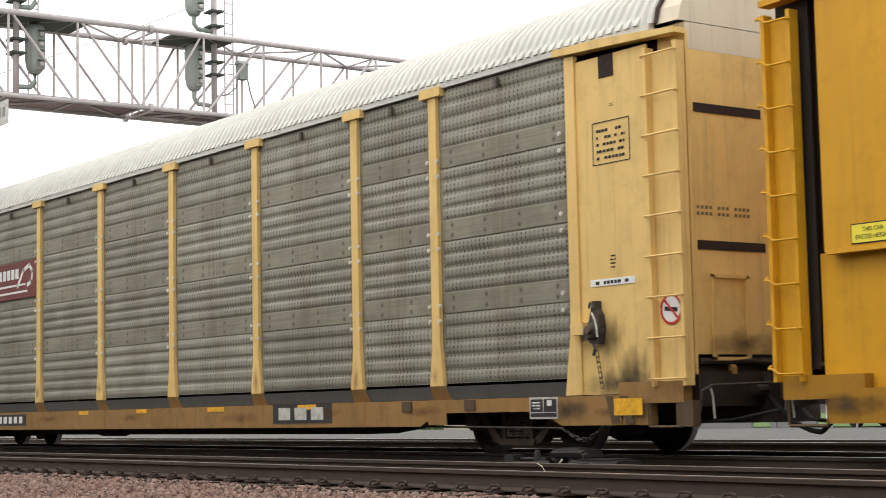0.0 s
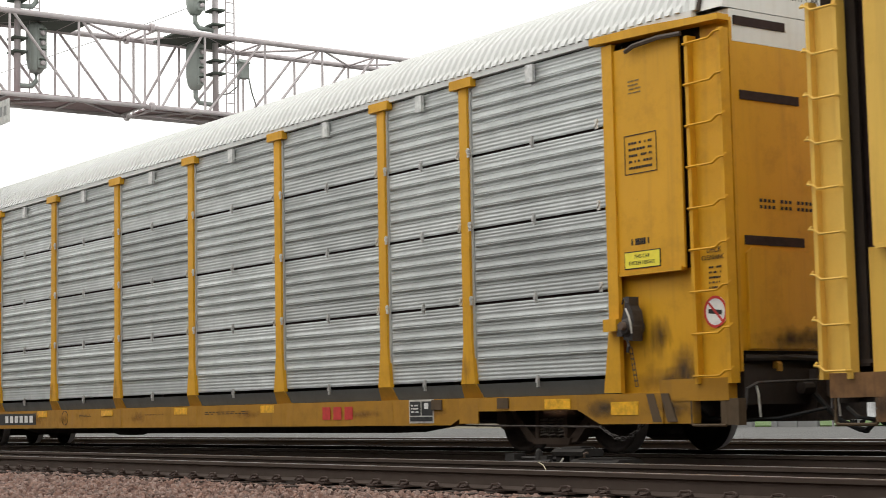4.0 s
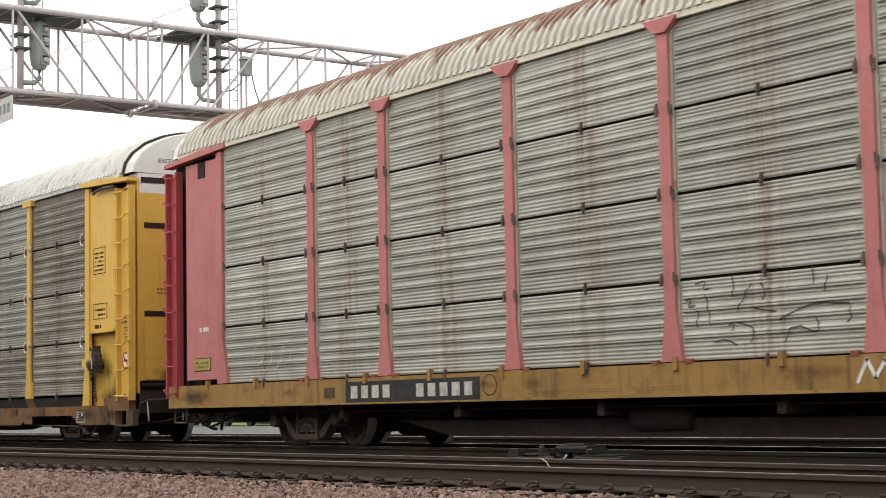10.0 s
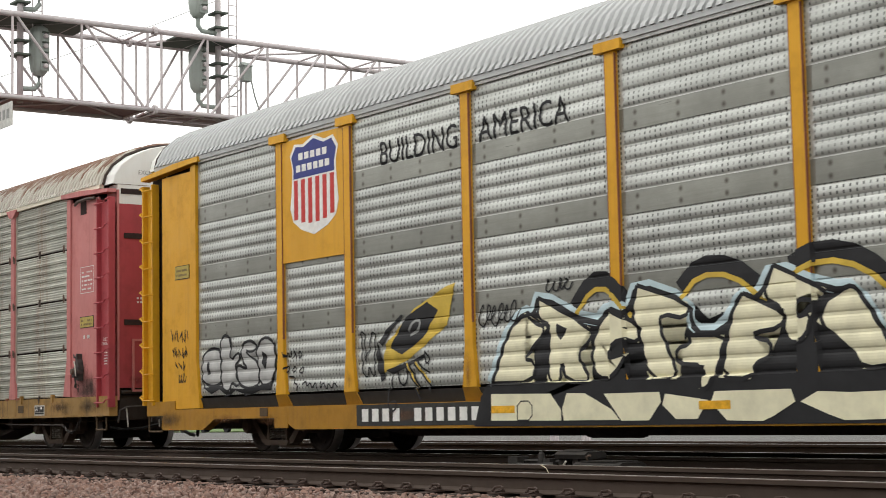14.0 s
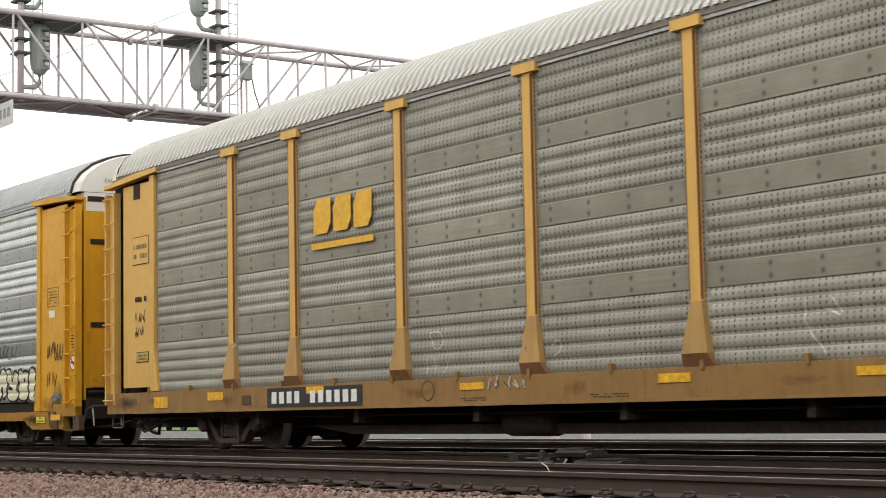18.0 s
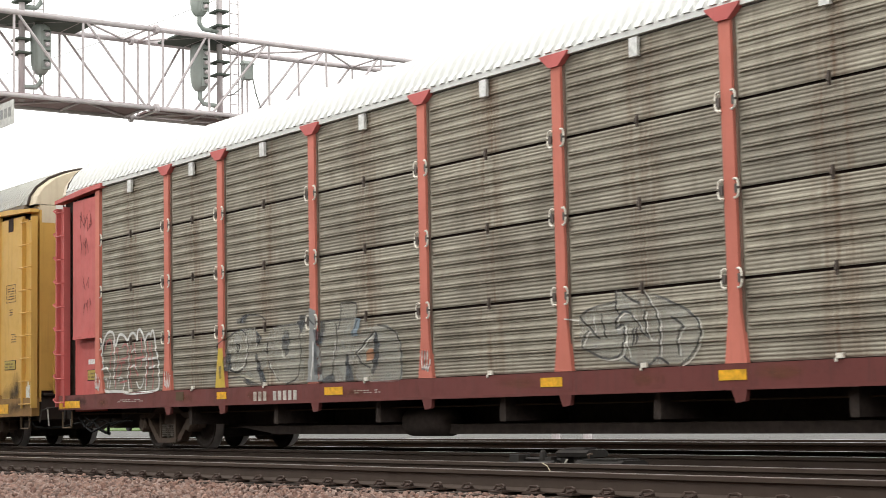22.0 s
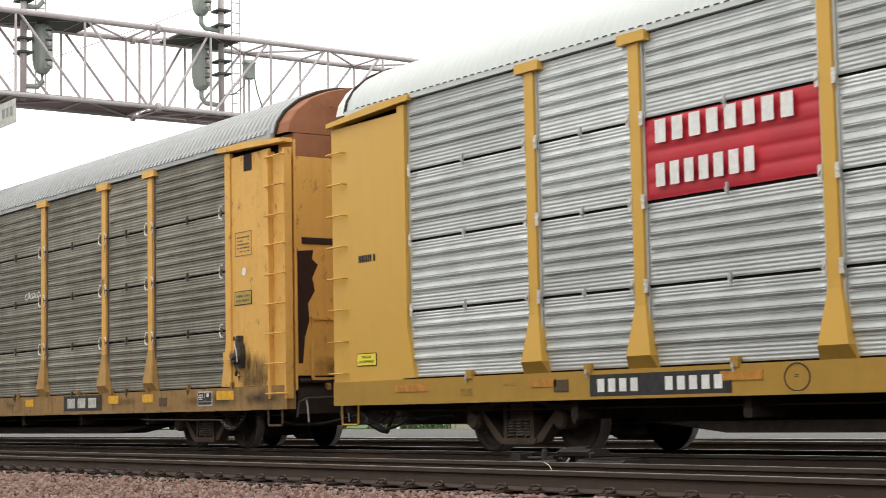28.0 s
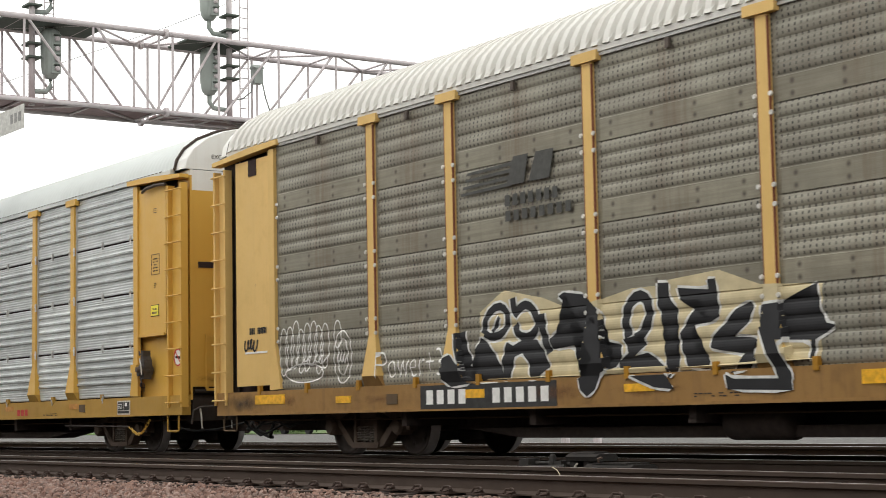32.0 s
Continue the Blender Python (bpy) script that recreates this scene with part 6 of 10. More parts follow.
def stencil(car, x0, x1, z0, z1, y, ink, frame_=True, rows_=5):
    if frame_:
        e = 0.01
        b = B()
        for a in ((x0, x1, z0, z0 + e), (x0, x1, z1 - e, z1), (x0, x0 + e, z0 + e, z1 - e), (x1 - e, x1, z0 + e, z1 - e)):
            box(b, a[0], a[1], y - 0.002, y, a[2], a[3])
        part("stencil_frame", b, ink, car)
    b = B()
    if rows_ == 1:
        bars(b, x0, x1, z0, z1, 1, y, 0.1, 1)
    else:
        bars(b, x0 + 0.07, x1 - 0.07, z0 + 0.06, z1 - 0.04, rows_, y, 0.62, 1)
    part("writing", b, ink, car)


def warn_label(car, x0, x1, z0, z1, y, mat=None, read=True):
    m = mat or LABEL_YELLOW
    flat("warning_label", car, INK, x0, x1, z0, z1, y)
    flat("label_field", car, m, x0 + 0.012, x1 - 0.012, z0 + 0.012, z1 - 0.012, y - 0.004)
    h = z1 - z0
    if read:
        writing(car, "THIS CAR", (x0 + x1) / 2, z0 + h * 0.68, h * 0.3, INK, y - 0.009)
        writing(car, "EXCESS HEIGHT", (x0 + x1) / 2, z0 + h * 0.32, h * 0.3, INK, y - 0.009, 0, min(1.0, (x1 - x0) * 3.3 / (h * 8)))
    else:
        b = B()
        bars(b, x0 + 0.06, x1 - 0.06, z0 + h * 0.22, z1 - h * 0.12, 2, y - 0.008, 0.5, 1)
        part("writing", b, FADED_INK, car)


def no_sign(car, x, z, r, y):
    b = turned(B(), [(-0.002, r), (0.002, r)], "Y", (x, y, z), 28)
    part("sign_disc", b, CHALK, car)
    b = B()
    pts = [(x + 0.92 * r * math.cos(a), z + 0.92 * r * math.sin(a)) for a in [k * 6.2832 / 28 for k in range(29)]]
    strokes(b, [pts, [(x - 0.62 * r, z + 0.62 * r), (x + 0.62 * r, z - 0.62 * r)]], r * 0.16, y - 0.004)
    part("red_ring", b, RED_MARK, car)
    b = strokes(B(), [[(x - 0.5 * r, z + 0.05 * r), (x + 0.45 * r, z - 0.05 * r)]], r * 0.28, y - 0.0025)
    part("pictogram", b, INK, car)


def reflector(car, x0, x1, z0, z1, mat=None):
    part("reflector", box(B(), x0, x1, ON_SILL - 0.0065, ON_SILL + 0.004, z0, z1), mat or PATCH_ORANGE, car)


def shield(car, x0, x1, z0, z1, y, striped):
    """Shield emblem as plain shapes: blue head with two white bars, red and white below."""
    cx, w, h = (x0 + x1) / 2, (x1 - x0) / 2, z1 - z0
    def outline(k):
        pts = [(0, 1.0), (0.45, 0.93), (0.8, 0.95), (1.0, 0.84), (0.9, 0.7), (0.93, 0.5), (1.0, 0.3), (0.88, 0.16), (0.55, 0.07), (0, 0.0)]
        full = pts + [(-a, c) for a, c in pts[-2:0:-1]]
        return [(cx + a * w * k, z0 + h * 0.5 + (c - 0.5) * h * k) for a, c in full]
    part("emblem_edge", slab(B(), outline(1.0), y - 0.004, y), CHALK, car)
    # head: the part above the waist
    k = 0.93
    head = [(0, 1.0), (0.45, 0.93), (0.8, 0.95), (1.0, 0.84), (0.9, 0.7), (0.91, 0.6)]
    hp = [(cx + a * w * k, z0 + h * 0.5 + (c - 0.5) * h * k) for a, c in head + [(-a, c) for a, c in head[:0:-1]]]
    part("emblem_head", slab(B(), hp, y - 0.008, y - 0.004), BLUE_MARK, car)
    for zc, hw in ((0.81, 0.62), (0.69, 0.72)):
        n = 5
        for i in range(n + (1 if zc < 0.75 else 0)):
            m = n + (1 if zc < 0.75 else 0)
            a = cx - w * hw + i * 2 * w * hw / m
            part("emblem_bar", box(B(), a, a + 2 * w * hw / m * 0.72, y - 0.011, y - 0.008, z0 + h * (zc - 0.035), z0 + h * (zc + 0.035)), CHALK, car)
    if striped:
        for i in range(6):
            f = -0.82 + i * 0.3
            zb = 0.12 + 0.1 * abs(f + 0.08) ** 2
            part("emblem_stripe", box(B(), cx + (f - 0.01) * w, cx + (f + 0.15) * w, y - 0.008, y - 0.004, z0 + h * zb, z0 + h * 0.575), RED_MARK, car)


def logo_field(car, body, x0=-8.9, x1=-7.17, z0=2.83, z1=4.66):
    part("logo_panel", box(B(), x0, x1, FACE + 0.012, FACE + 0.05, z0, z1), body, car, "flat painted panel with an emblem")


def blob(bm, cx, cz, rx, rz, y, seed, n=18):
    rnd = random.Random(seed)
    pts = [(cx + rx * math.cos(a) * rnd.uniform(0.8, 1.1), cz + rz * math.sin(a) * rnd.uniform(0.8, 1.1)) for a in [k * 6.2832 / n for k in range(n)]]
    slab(bm, pts, y - 0.002, y)
    return bm


def scribble(x0, x1, z0, z1, loops, seed):
    """A looping hand-drawn line."""
    rnd = random.Random(seed)
    pts = []
    for i in range(loops * 9 + 1):
        f = i / (loops * 9)
        a = f * loops * 6.2832
        r = 0.75 + 0.25 * math.sin(f * 17 + seed)
        pts.append((x0 + (x1 - x0) * (0.08 + 0.84 * f) + math.cos(a) * (x1 - x0) * 0.11 * r, (z0 + z1) / 2 + math.sin(a + 0.6) * (z1 - z0) * 0.44 * r + rnd.uniform(-0.02, 0.02)))
    return pts


def scrawl(x0, x1, z0, z1, n, seed):
    """A line of n quick pen marks."""
    rnd = random.Random(seed)
    w, h, out = (x1 - x0) / n, z1 - z0, []
    for i in range(n):
        a, drift = x0 + i * w, 0.12 * h * math.sin(i * 1.3 + seed)
        pts = [(a + w * rnd.uniform(0.0, 1.0), z0 + drift + h * g) for g in rnd.choice(((0, 0.9, 0.4, 0.7), (0.8, 0.1, 0.5), (1, 0.2, 0.6, 0, 0.3), (0.3, 0.9, 0.1)))]
        out.append(pts)
    return out


SKIN = -0.004


def drape(car, name, mat, bm, style, kind, extra=0.0):
    """Lay a flat graffiti mesh over posts, ribs and bands, so that it follows their relief, and link it."""
    for v in bm.verts:
        v.co.y = 0
    bmesh.ops.remove_doubles(bm, verts=bm.verts, dist=0.0005)
    zs = []
    lv = BAND_LEVELS if kind == "banded" else LEVELS
    if style == "L":
        lv = (0.9, *lv[1:])
    for z0, z1 in zip(lv, lv[1:]):
        hgt = z1 - z0
        if kind == "banded":
            flat_ = 0.26 if z0 > 1 else 0.0
            n_ = 4 if flat_ else 5
            p = (hgt - flat_) / n_
            if flat_:
                zs += [(z0, 0.012), (z0 + 0.13, 0.016), (z0 + 0.26, 0.012)]
            for i in range(n_):
                zs += [(z0 + flat_ + (i + f) * p, d) for f, d in BROAD_RIB]
        else:
            p = (hgt - 0.034) * 0.166
            zs.append((z0 + 0.02, 0.009))
            for i in range(4):
                zs += [(z0 + 0.017 + (hgt - 0.034) * 0.205 + (i + f) * p, d) for f, d in ((0.0, 0.009), (0.34, 0.009), (0.43, 0.028), (0.72, 0.028), (0.86, 0.009))]
            zs.append((z1 - 0.02, 0.009))
    zs_cut = [] if style == "L" else [1.68, 1.4, 1.12]
    xs = [x + d for x in POSTS for d in (-0.235, -0.205, -0.165, -0.13, -0.1, 0.1, 0.13, 0.165, 0.205, 0.235)]
    lo, hi = min(v.co.x for v in bm.verts), max(v.co.x for v in bm.verts)
    top, foot = max(v.co.z for v in bm.verts), min(v.co.z for v in bm.verts)
    cuts = [((0, 0, z), (0, 0, 1)) for z in [q for q, _ in zs] + zs_cut + [lv[0] - 0.015] if foot < z < top] + [((x, 0, 0), (1, 0, 0)) for x in xs if lo < x < hi]
    for co, no in cuts:
        bmesh.ops.bisect_plane(bm, geom=[*bm.verts, *bm.edges, *bm.faces], plane_co=co, plane_no=no, dist=1e-5)
    zz, dd = [z for z, _ in zs], [d for _, d in zs]
    for v in bm.verts:
        x, z = v.co.x, v.co.z
        near = min(abs(x - q) for q in POSTS)
        flare = float(np.interp(z, (0.88, 1.42), (0.15, 0.085)) if style == "L" else np.interp(z, (0.99, 1.56), (0.16, 0.085)) if kind == "fine" and car is not H_ else np.interp(z, (0.98, 1.12, 1.68), (0.24, 0.2, 0.085)))
        if near < flare + 0.016:
            lean = 0.0 if style == "L" or car in (D_, G_) else float(np.interp(z, (0.98, 1.12, 1.68), (0.0, 0.055, 0.0)))
            v.co.y = FACE - lean - 0.008 + SKIN - extra
        elif z < lv[0]:
            v.co.y = FACE - 0.008 + SKIN - extra
        else:
            v.co.y = FACE + 0.055 - float(np.interp(z, zz, dd)) + SKIN * 2 - extra
    # a few separate patches become parts of their own
    left, pieces = dict.fromkeys(bm.faces), []
    while left:
        todo, piece = [left.popitem()[0]], []
        while todo:
            f = todo.pop()
            piece.append(f)
            for e in f.edges:
                for g in e.link_faces:
                    if g in left:
                        del left[g]
                        todo.append(g)
        pieces.append(piece)
    if not 1 < len(pieces) < 7:
        pieces = [list(bm.faces)]
    for piece in pieces:
        index, verts = {}, []
        for f in piece:
            for v in f.verts:
                if v not in index:
                    index[v] = len(verts)
                    verts.append(tuple(v.co))
        me = bpy.data.meshes.new(name)
        me.from_pydata(verts, [], [[index[v] for v in f.verts] for f in piece])
        me.materials.append(mat)
        part(name, me, None, car)
    bm.free()


def from_words(s, x0, x1, z0, z1, mat, fat, lean=0.0):
    me = words(s, 1.0, mat, fat, 1.0, lean)
    bm = B()
    bm.from_mesh(me)
    # keep the front faces alone
    bmesh.ops.delete(bm, geom=[f for f in bm.faces if f.normal.y > -0.5], context="FACES")
    xs, zs = [v.co.x for v in bm.verts], [v.co.z for v in bm.verts]
    kx, kz = (x1 - x0) / (max(xs) - min(xs)), (z1 - z0) / (max(zs) - min(zs))
    ax, az = min(xs), min(zs)
    for v in bm.verts:
        v.co.x, v.co.z = x0 + (v.co.x - ax) * kx, z0 + (v.co.z - az) * kz
    return bm


def ribbons(lines, w):
    bm = B()
    for li in lines:
        li = [Vector(p) for p in li]
        # round the line by one corner cut
        cut = [li[0]]
        for a, b in zip(li, li[1:]):
            cut += [a * 0.75 + b * 0.25, a * 0.25 + b * 0.75]
        cut.append(li[-1])
        prev = None
        for i, p in enumerate(cut):
            d = (cut[min(i + 1, len(cut) - 1)] - cut[max(i - 1, 0)])
            d = d.normalized() if d.length > 1e-6 else Vector((1, 0))
            nrm = Vector((-d.y, d.x)) * w / 2
            cur = (bm.verts.new((p.x + nrm.x, 0, p.y + nrm.y)), bm.verts.new((p.x - nrm.x, 0, p.y - nrm.y)))
            if prev:
                bm.faces.new((prev[0], prev[1], cur[1], cur[0]))
            prev = cur
    return bm


def patch(pts):
    bm = B()
    bm.faces.new([bm.verts.new((x, 0, z)) for x, z in pts])
    return bm


# cream-yellow car
part("logo_panel", box(B(), -7.0, -4.34, FACE + 0.005, FACE + 0.012, 2.95, 3.68), paint("maroon_sign", (0.16, 0.035, 0.03), 0.6, 0, 0.2, 0.2), A_, "maroon sign with worn white bars")
for k in range(5):
    part("emblem_bar", box(B(), -6.3 + k * 0.22, -6.14 + k * 0.22, FACE + 0.001, FACE + 0.004, 3.35, 3.55), CHALK, A_)
b_ = B()
strokes(b_, [[(-5.3, 3.2), (-5.0, 3.5), (-4.7, 3.58), (-4.55, 3.45), (-4.6, 3.25), (-4.8, 3.2)]], 0.08, FACE + 0.003)
part("emblem", b_, CHALK, A_)
for x_, z_ in ((-4.9, 3.2), (-4.8, 3.06)):
    part("emblem_line", box(B(), -6.3, x_, FACE + 0.001, FACE + 0.004, z_, z_ + 0.04), CHALK, A_)
number_plate(A_, -8.0, -4.86, 0.44, 0.66, 11, (4,))
brand_plate(A_, 4.77, 6.42, 0.42, 0.7, PLATE_BLACK, OLD_CHALK)
placard(A_, 10.91, 11.44, 0.44, 0.7)
for x0_, x1_ in ((2.69, 3.25), (5.49, 6.0), (0.1, 0.5), (-2.3, -1.9)):
    reflector(A_, x0_, x1_, 0.62, 0.69)
reflector(A_, 12.44, 12.91, 0.47, 0.66)
stencil(A_, 12.16, 12.8, 3.35, 3.85, ON_PLATE, INK)
flat("white_strip", A_, CHALK, 12.06, 12.82, 1.95, 2.03, ON_PLATE)
b_ = B()
bars(b_, 12.1, 12.78, 1.97, 2.01, 1, ON_PLATE - 0.004, 0.1, 1)
part("writing", b_, INK, A_)
stencil(A_, 12.34, 12.58, 2.09, 2.36, ON_PLATE, INK, False, 4)
stencil(A_, 12.4, 12.62, 3.95, 4.1, ON_PLATE, FADED_INK, False, 2)
no_sign(A_, 13.37, 1.62, 0.17, ON_LADDER)

# orange-yellow car with bright sides
logo_field(B_, YEL_BRIGHT)
shield(B_, -8.39, -7.58, 3.45, 4.42, FACE + 0.011, True)
writing(B_, "BUILDING AMERICA", -8.04, 3.08, 0.2, INK, FACE + 0.006, 0.0, 0.92)
number_plate(B_, -8.03, -5.06, 0.43, 0.65, 11, (4,))
brand_plate(B_, 5.38, 6.43, 0.4, 0.68, None, RED_MARK)
placard(B_, 7.67, 8.23, 0.39, 0.7)
for x0_, x1_, z0_, z1_ in ((10.52, 10.99, 0.54, 0.66), (11.71, 12.16, 0.46, 0.61), (-4.97, -4.52, 0.57, 0.69), (-2.04, -1.57, 0.57, 0.67), (0.82, 1.28, 0.57, 0.68), (3.7, 4.1, 0.57, 0.68)):
    reflector(B_, x0_, x1_, z0_, z1_)
warn_label(B_, 11.98, 12.57, 2.09, 2.29, ON_PLATE)
warn_label(B_, -12.6, -12.05, 2.09, 2.29, ON_PLATE)
stencil(B_, 12.03, 12.56, 3.16, 3.61, ON_PLATE, INK)
stencil(B_, 12.05, 12.4, 4.02, 4.3, ON_PLATE, FADED_INK, False, 4)
stencil(B_, 12.1, 12.4, 2.36, 2.44, ON_PLATE, INK, False, 1)
stencil(B_, 13.22, 13.55, 1.73, 2.1, ON_LADDER, INK, False, 5)
no_sign(B_, 13.37, 1.54, 0.17, ON_LADDER)
stencil(B_, -0.36, 0.5, 0.51, 0.63, ON_SILL, INK, False, 2)
part("orange_smear", blob(B(), -7.14, 1.1, 0.08, 0.13, ON_POST, 3), PATCH_ORANGE, B_)

# yellow car with soot-dark sides
logo_field(C_, YEL_WARM)
shield(C_, -8.6, -7.35, 3.1, 4.5, FACE + 0.011, False)
number_plate(C_, -8.4, -4.59, 0.38, 0.67, 11, (4, 5), OLD_CHALK)
brand_plate(C_, 4.6, 6.27, 0.38, 0.67, PLATE_BLACK, OLD_CHALK)
placard(C_, 11.32, 11.72, 0.4, 0.6)
stencil(C_, 12.02, 12.55, 3.09, 3.57, ON_PLATE, INK)
stencil(C_, 12.03, 12.62, 2.27, 2.55, ON_PLATE, INK, True, 2)
stencil(C_, 12.1, 12.4, 2.1, 2.17, ON_PLATE, INK, False, 1)
stencil(C_, 13.22, 13.55, 1.77, 2.14, ON_LADDER, INK, False, 5)
no_sign(C_, 13.37, 1.48, 0.15, ON_LADDER)
stencil(C_, -12.59, -12.0, 1.16, 1.41, ON_RECESS, INK, True, 2)
stencil(C_, -12.47, -12.06, 1.6, 1.68, ON_RECESS, INK, False, 1)
stencil(C_, -12.55, -12.05, 4.2, 4.33, ON_PLATE, FADED_INK, False, 2)

# pink-red car
for k in range(6):
    wd = 0.2 if k not in (4, 5) else 0.1
    xk = (4.72, 5.0, 5.42, 5.72, 6.0, 6.16)[k]
    part("emblem_bar", slab(B(), [(xk, 3.05), (xk + wd, 3.05), (xk + wd + 0.06, 3.05 + (0.45 if k in (0, 1, 2, 5) else 0.3)), (xk + 0.06, 3.05 + (0.45 if k in (0, 1, 2, 5) else 0.3))], ON_PANEL + 0.012, ON_PANEL + 0.02), CHALK, D_)
number_plate(D_, -8.07, -4.92, 0.64, 0.93, 11, (4, 5), OLD_CHALK)
brand_plate(D_, 4.75, 6.56, 0.64, 0.93, PLATE_BLACK, SILL_GRIME)
warn_label(D_, -12.71, -12.14, 1.21, 1.42, ON_PLATE, OLD_LABEL, False)
stencil(D_, -12.54, -12.2, 1.84, 1.92, ON_PLATE, CHALK, False, 1)
stencil(D_, 12.29, 12.88, 2.89, 3.38, ON_PLATE, CHALK)
warn_label(D_, 12.27, 12.88, 2.25, 2.46, ON_PLATE, OLD_LABEL, False)
stencil(D_, 13.22, 13.55, 1.49, 1.84, ON_LADDER, CHALK, False, 5)
stencil(D_, 12.4, 12.7, 2.05, 2.12, ON_PLATE, CHALK, False, 1)
placard(D_, 10.17, 10.66, 0.66, 0.86)
stencil(D_, -13.5, -13.3, 1.6, 2.0, ON_LADDER, CHALK, False, 4)
for k in range(26):
    xk = -11.5 + k * 0.93
    part("rust_run", box(B(), xk, xk + 0.03, ON_SILL + 0.004, ON_SILL + 0.006, 0.64, 0.975), RED_RUST, D_)
for k in range(16):
    xk = -12.2 + k * 1.55
    part("stake_hook", box(B(), xk - 0.035, xk + 0.035, FACE - 0.03, FACE + 0.03, 0.9, 1.05), SILL_GRIME, D_)

drape(D_, "graffiti", plain("faint_black_tag_paint", (0.05, 0.045, 0.04), 0.7), ribbons([[(-0.9, 1.7), (-0.86, 1.52), (-0.83, 1.36)],
    [(-0.51, 1.88), (-0.48, 1.76), (-0.5, 1.65)],
    [(-0.44, 1.49), (-0.34, 1.63), (-0.23, 1.77)],
    [(-0.2, 1.51), (-0.04, 1.48), (0.11, 1.46)],
    [(-0.45, 1.38), (-0.17, 1.3), (-0.26, 1.16)],
    [(-0.79, 1.18), (-0.62, 1.21), (-0.46, 1.14)],
    [(0.15, 1.37), (0.38, 1.46), (0.65, 1.52), (1.08, 1.49)],
    [(0.21, 1.14), (0.34, 1.33), (0.71, 1.2), (0.64, 1.37)],
    [(0.61, 1.89), (0.62, 1.8), (0.63, 1.71)],
    [(0.76, 1.62), (0.79, 1.7), (0.81, 1.79)],
    [(-1.06, 1.82), (-0.89, 1.85), (-0.95, 1.75), (-0.83, 1.76)],
    [(-1.22, 1.65), (-1.11, 1.67), (-1.19, 1.57), (-1.06, 1.59)],
    [(-0.11, 1.77), (-0.02, 1.69), (-0.08, 1.59)],
    [(1.08, 1.46), (1.1, 1.35), (1.03, 1.3)],
    [(-1.02, 1.53), (-1.04, 1.35)],
    [(-0.58, 1.35), (-0.49, 1.38), (-0.52, 1.29)]], 0.016), "H", "fine")
drape(D_, "graffiti", WHITE_SPRAY, ribbons([scribble(-10.9, -9.6, 1.1, 1.6, 4, 71)], 0.014), "H", "fine")
part("graffiti", strokes(B(), [[(1.18, 0.72), (1.3, 0.93), (1.4, 0.75), (1.52, 0.92), (1.62, 0.75), (1.75, 0.8)]], 0.04, ON_SILL - 0.004), CHALK, D_)

# yellow car with pale sides and large graffiti
logo_field(E_, YEL_BRIGHT)
shield(E_, -8.66, -7.31, 3.19, 4.66, FACE + 0.011, True)
drape(E_, "lettering", BLACK_SPRAY, from_words("BUILDING", -6.26, -4.45, 3.97, 4.3, BLACK_SPRAY, 0.0), "L", "banded")
drape(E_, "lettering", BLACK_SPRAY, from_words("AMERICA", -4.0, -2.2, 3.97, 4.3, BLACK_SPRAY, 0.0), "L", "banded")
number_plate(E_, -6.9, -3.9, 0.4, 0.69, 11, (4,))
flat("brand_field", E_, plain("salmon_field", (0.62, 0.33, 0.12), 0.6), 4.6, 6.4, 0.4, 0.71, ON_SILL)
brand_plate(E_, 4.63, 5.82, 0.39, 0.72, None, RED_MARK, ON_SILL - 0.004)
placard(E_, 5.9, 6.37, 0.42, 0.7, ON_SILL - 0.004)
reflector(E_, 12.43, 12.89, 0.53, 0.64)
warn_label(E_, 11.72, 12.16, 0.47, 0.62, ON_SILL)
stencil(E_, 12.19, 12.74, 2.7, 3.07, ON_PLATE, INK)
flat("white_strip", E_, CHALK, 12.27, 12.54, 2.5, 2.63, ON_PLATE)
stencil(E_, 12.3, 12.5, 2.2, 2.4, ON_PLATE, FADED_INK, False, 3)
stencil(E_, 13.2, 13.55, 1.82, 2.19, ON_LADDER, INK, False, 5)
no_sign(E_, 13.37, 1.6, 0.15, ON_LADDER)
warn_label(E_, -12.49, -11.98, 2.85, 3.08, ON_PLATE, OLD_LABEL, False)
BLUE_GLOW = plain("pale_blue_spray_paint", (0.5, 0.62, 0.66), 0.7, 0, 0.1, 4)
def solid(pts):
    bm = patch(pts)
    bmesh.ops.triangulate(bm, faces=bm.faces)
    return bm


def fat(car, style, fill, pts, holes=(), w=0.038):
    """A fat spray letter on a holed car: a dark outline, its fill and dark inner spaces."""
    drape(car, "graffiti", BLACK_SPRAY, ribbons([[*pts, pts[0]]], w * 1.5), style, "banded", 0.002)
    drape(car, "graffiti", fill, solid(pts), style, "banded", 0.004)
    drape(car, "graffiti", BLACK_SPRAY, ribbons([[*pts, pts[0]]], w), style, "banded", 0.007)
    for h in holes:
        drape(car, "graffiti", BLACK_SPRAY, solid(h), style, "banded", 0.008)


CREST = [(-3.85, 0.91), (-3.48, 1.59), (-3.12, 1.79), (-2.98, 1.73), (-2.88, 1.99), (-1.87, 1.54), (-1.58, 1.75), (-1.29, 1.65), (-1.12, 1.99), (-0.27, 1.72), (-0.24, 1.39), (0.21, 1.37), (0.53, 1.77), (0.74, 1.69), (0.96, 2.02), (1.7, 1.72), (2.05, 1.72), (2.49, 1.06), (2.8, 0.73), (2.71, 0.4)]
drape(E_, "graffiti", BLACK_SPRAY, solid([(-4.15, 0.38), (-4.0, 0.75), *CREST, (3.7, 0.38)]), "L", "banded")
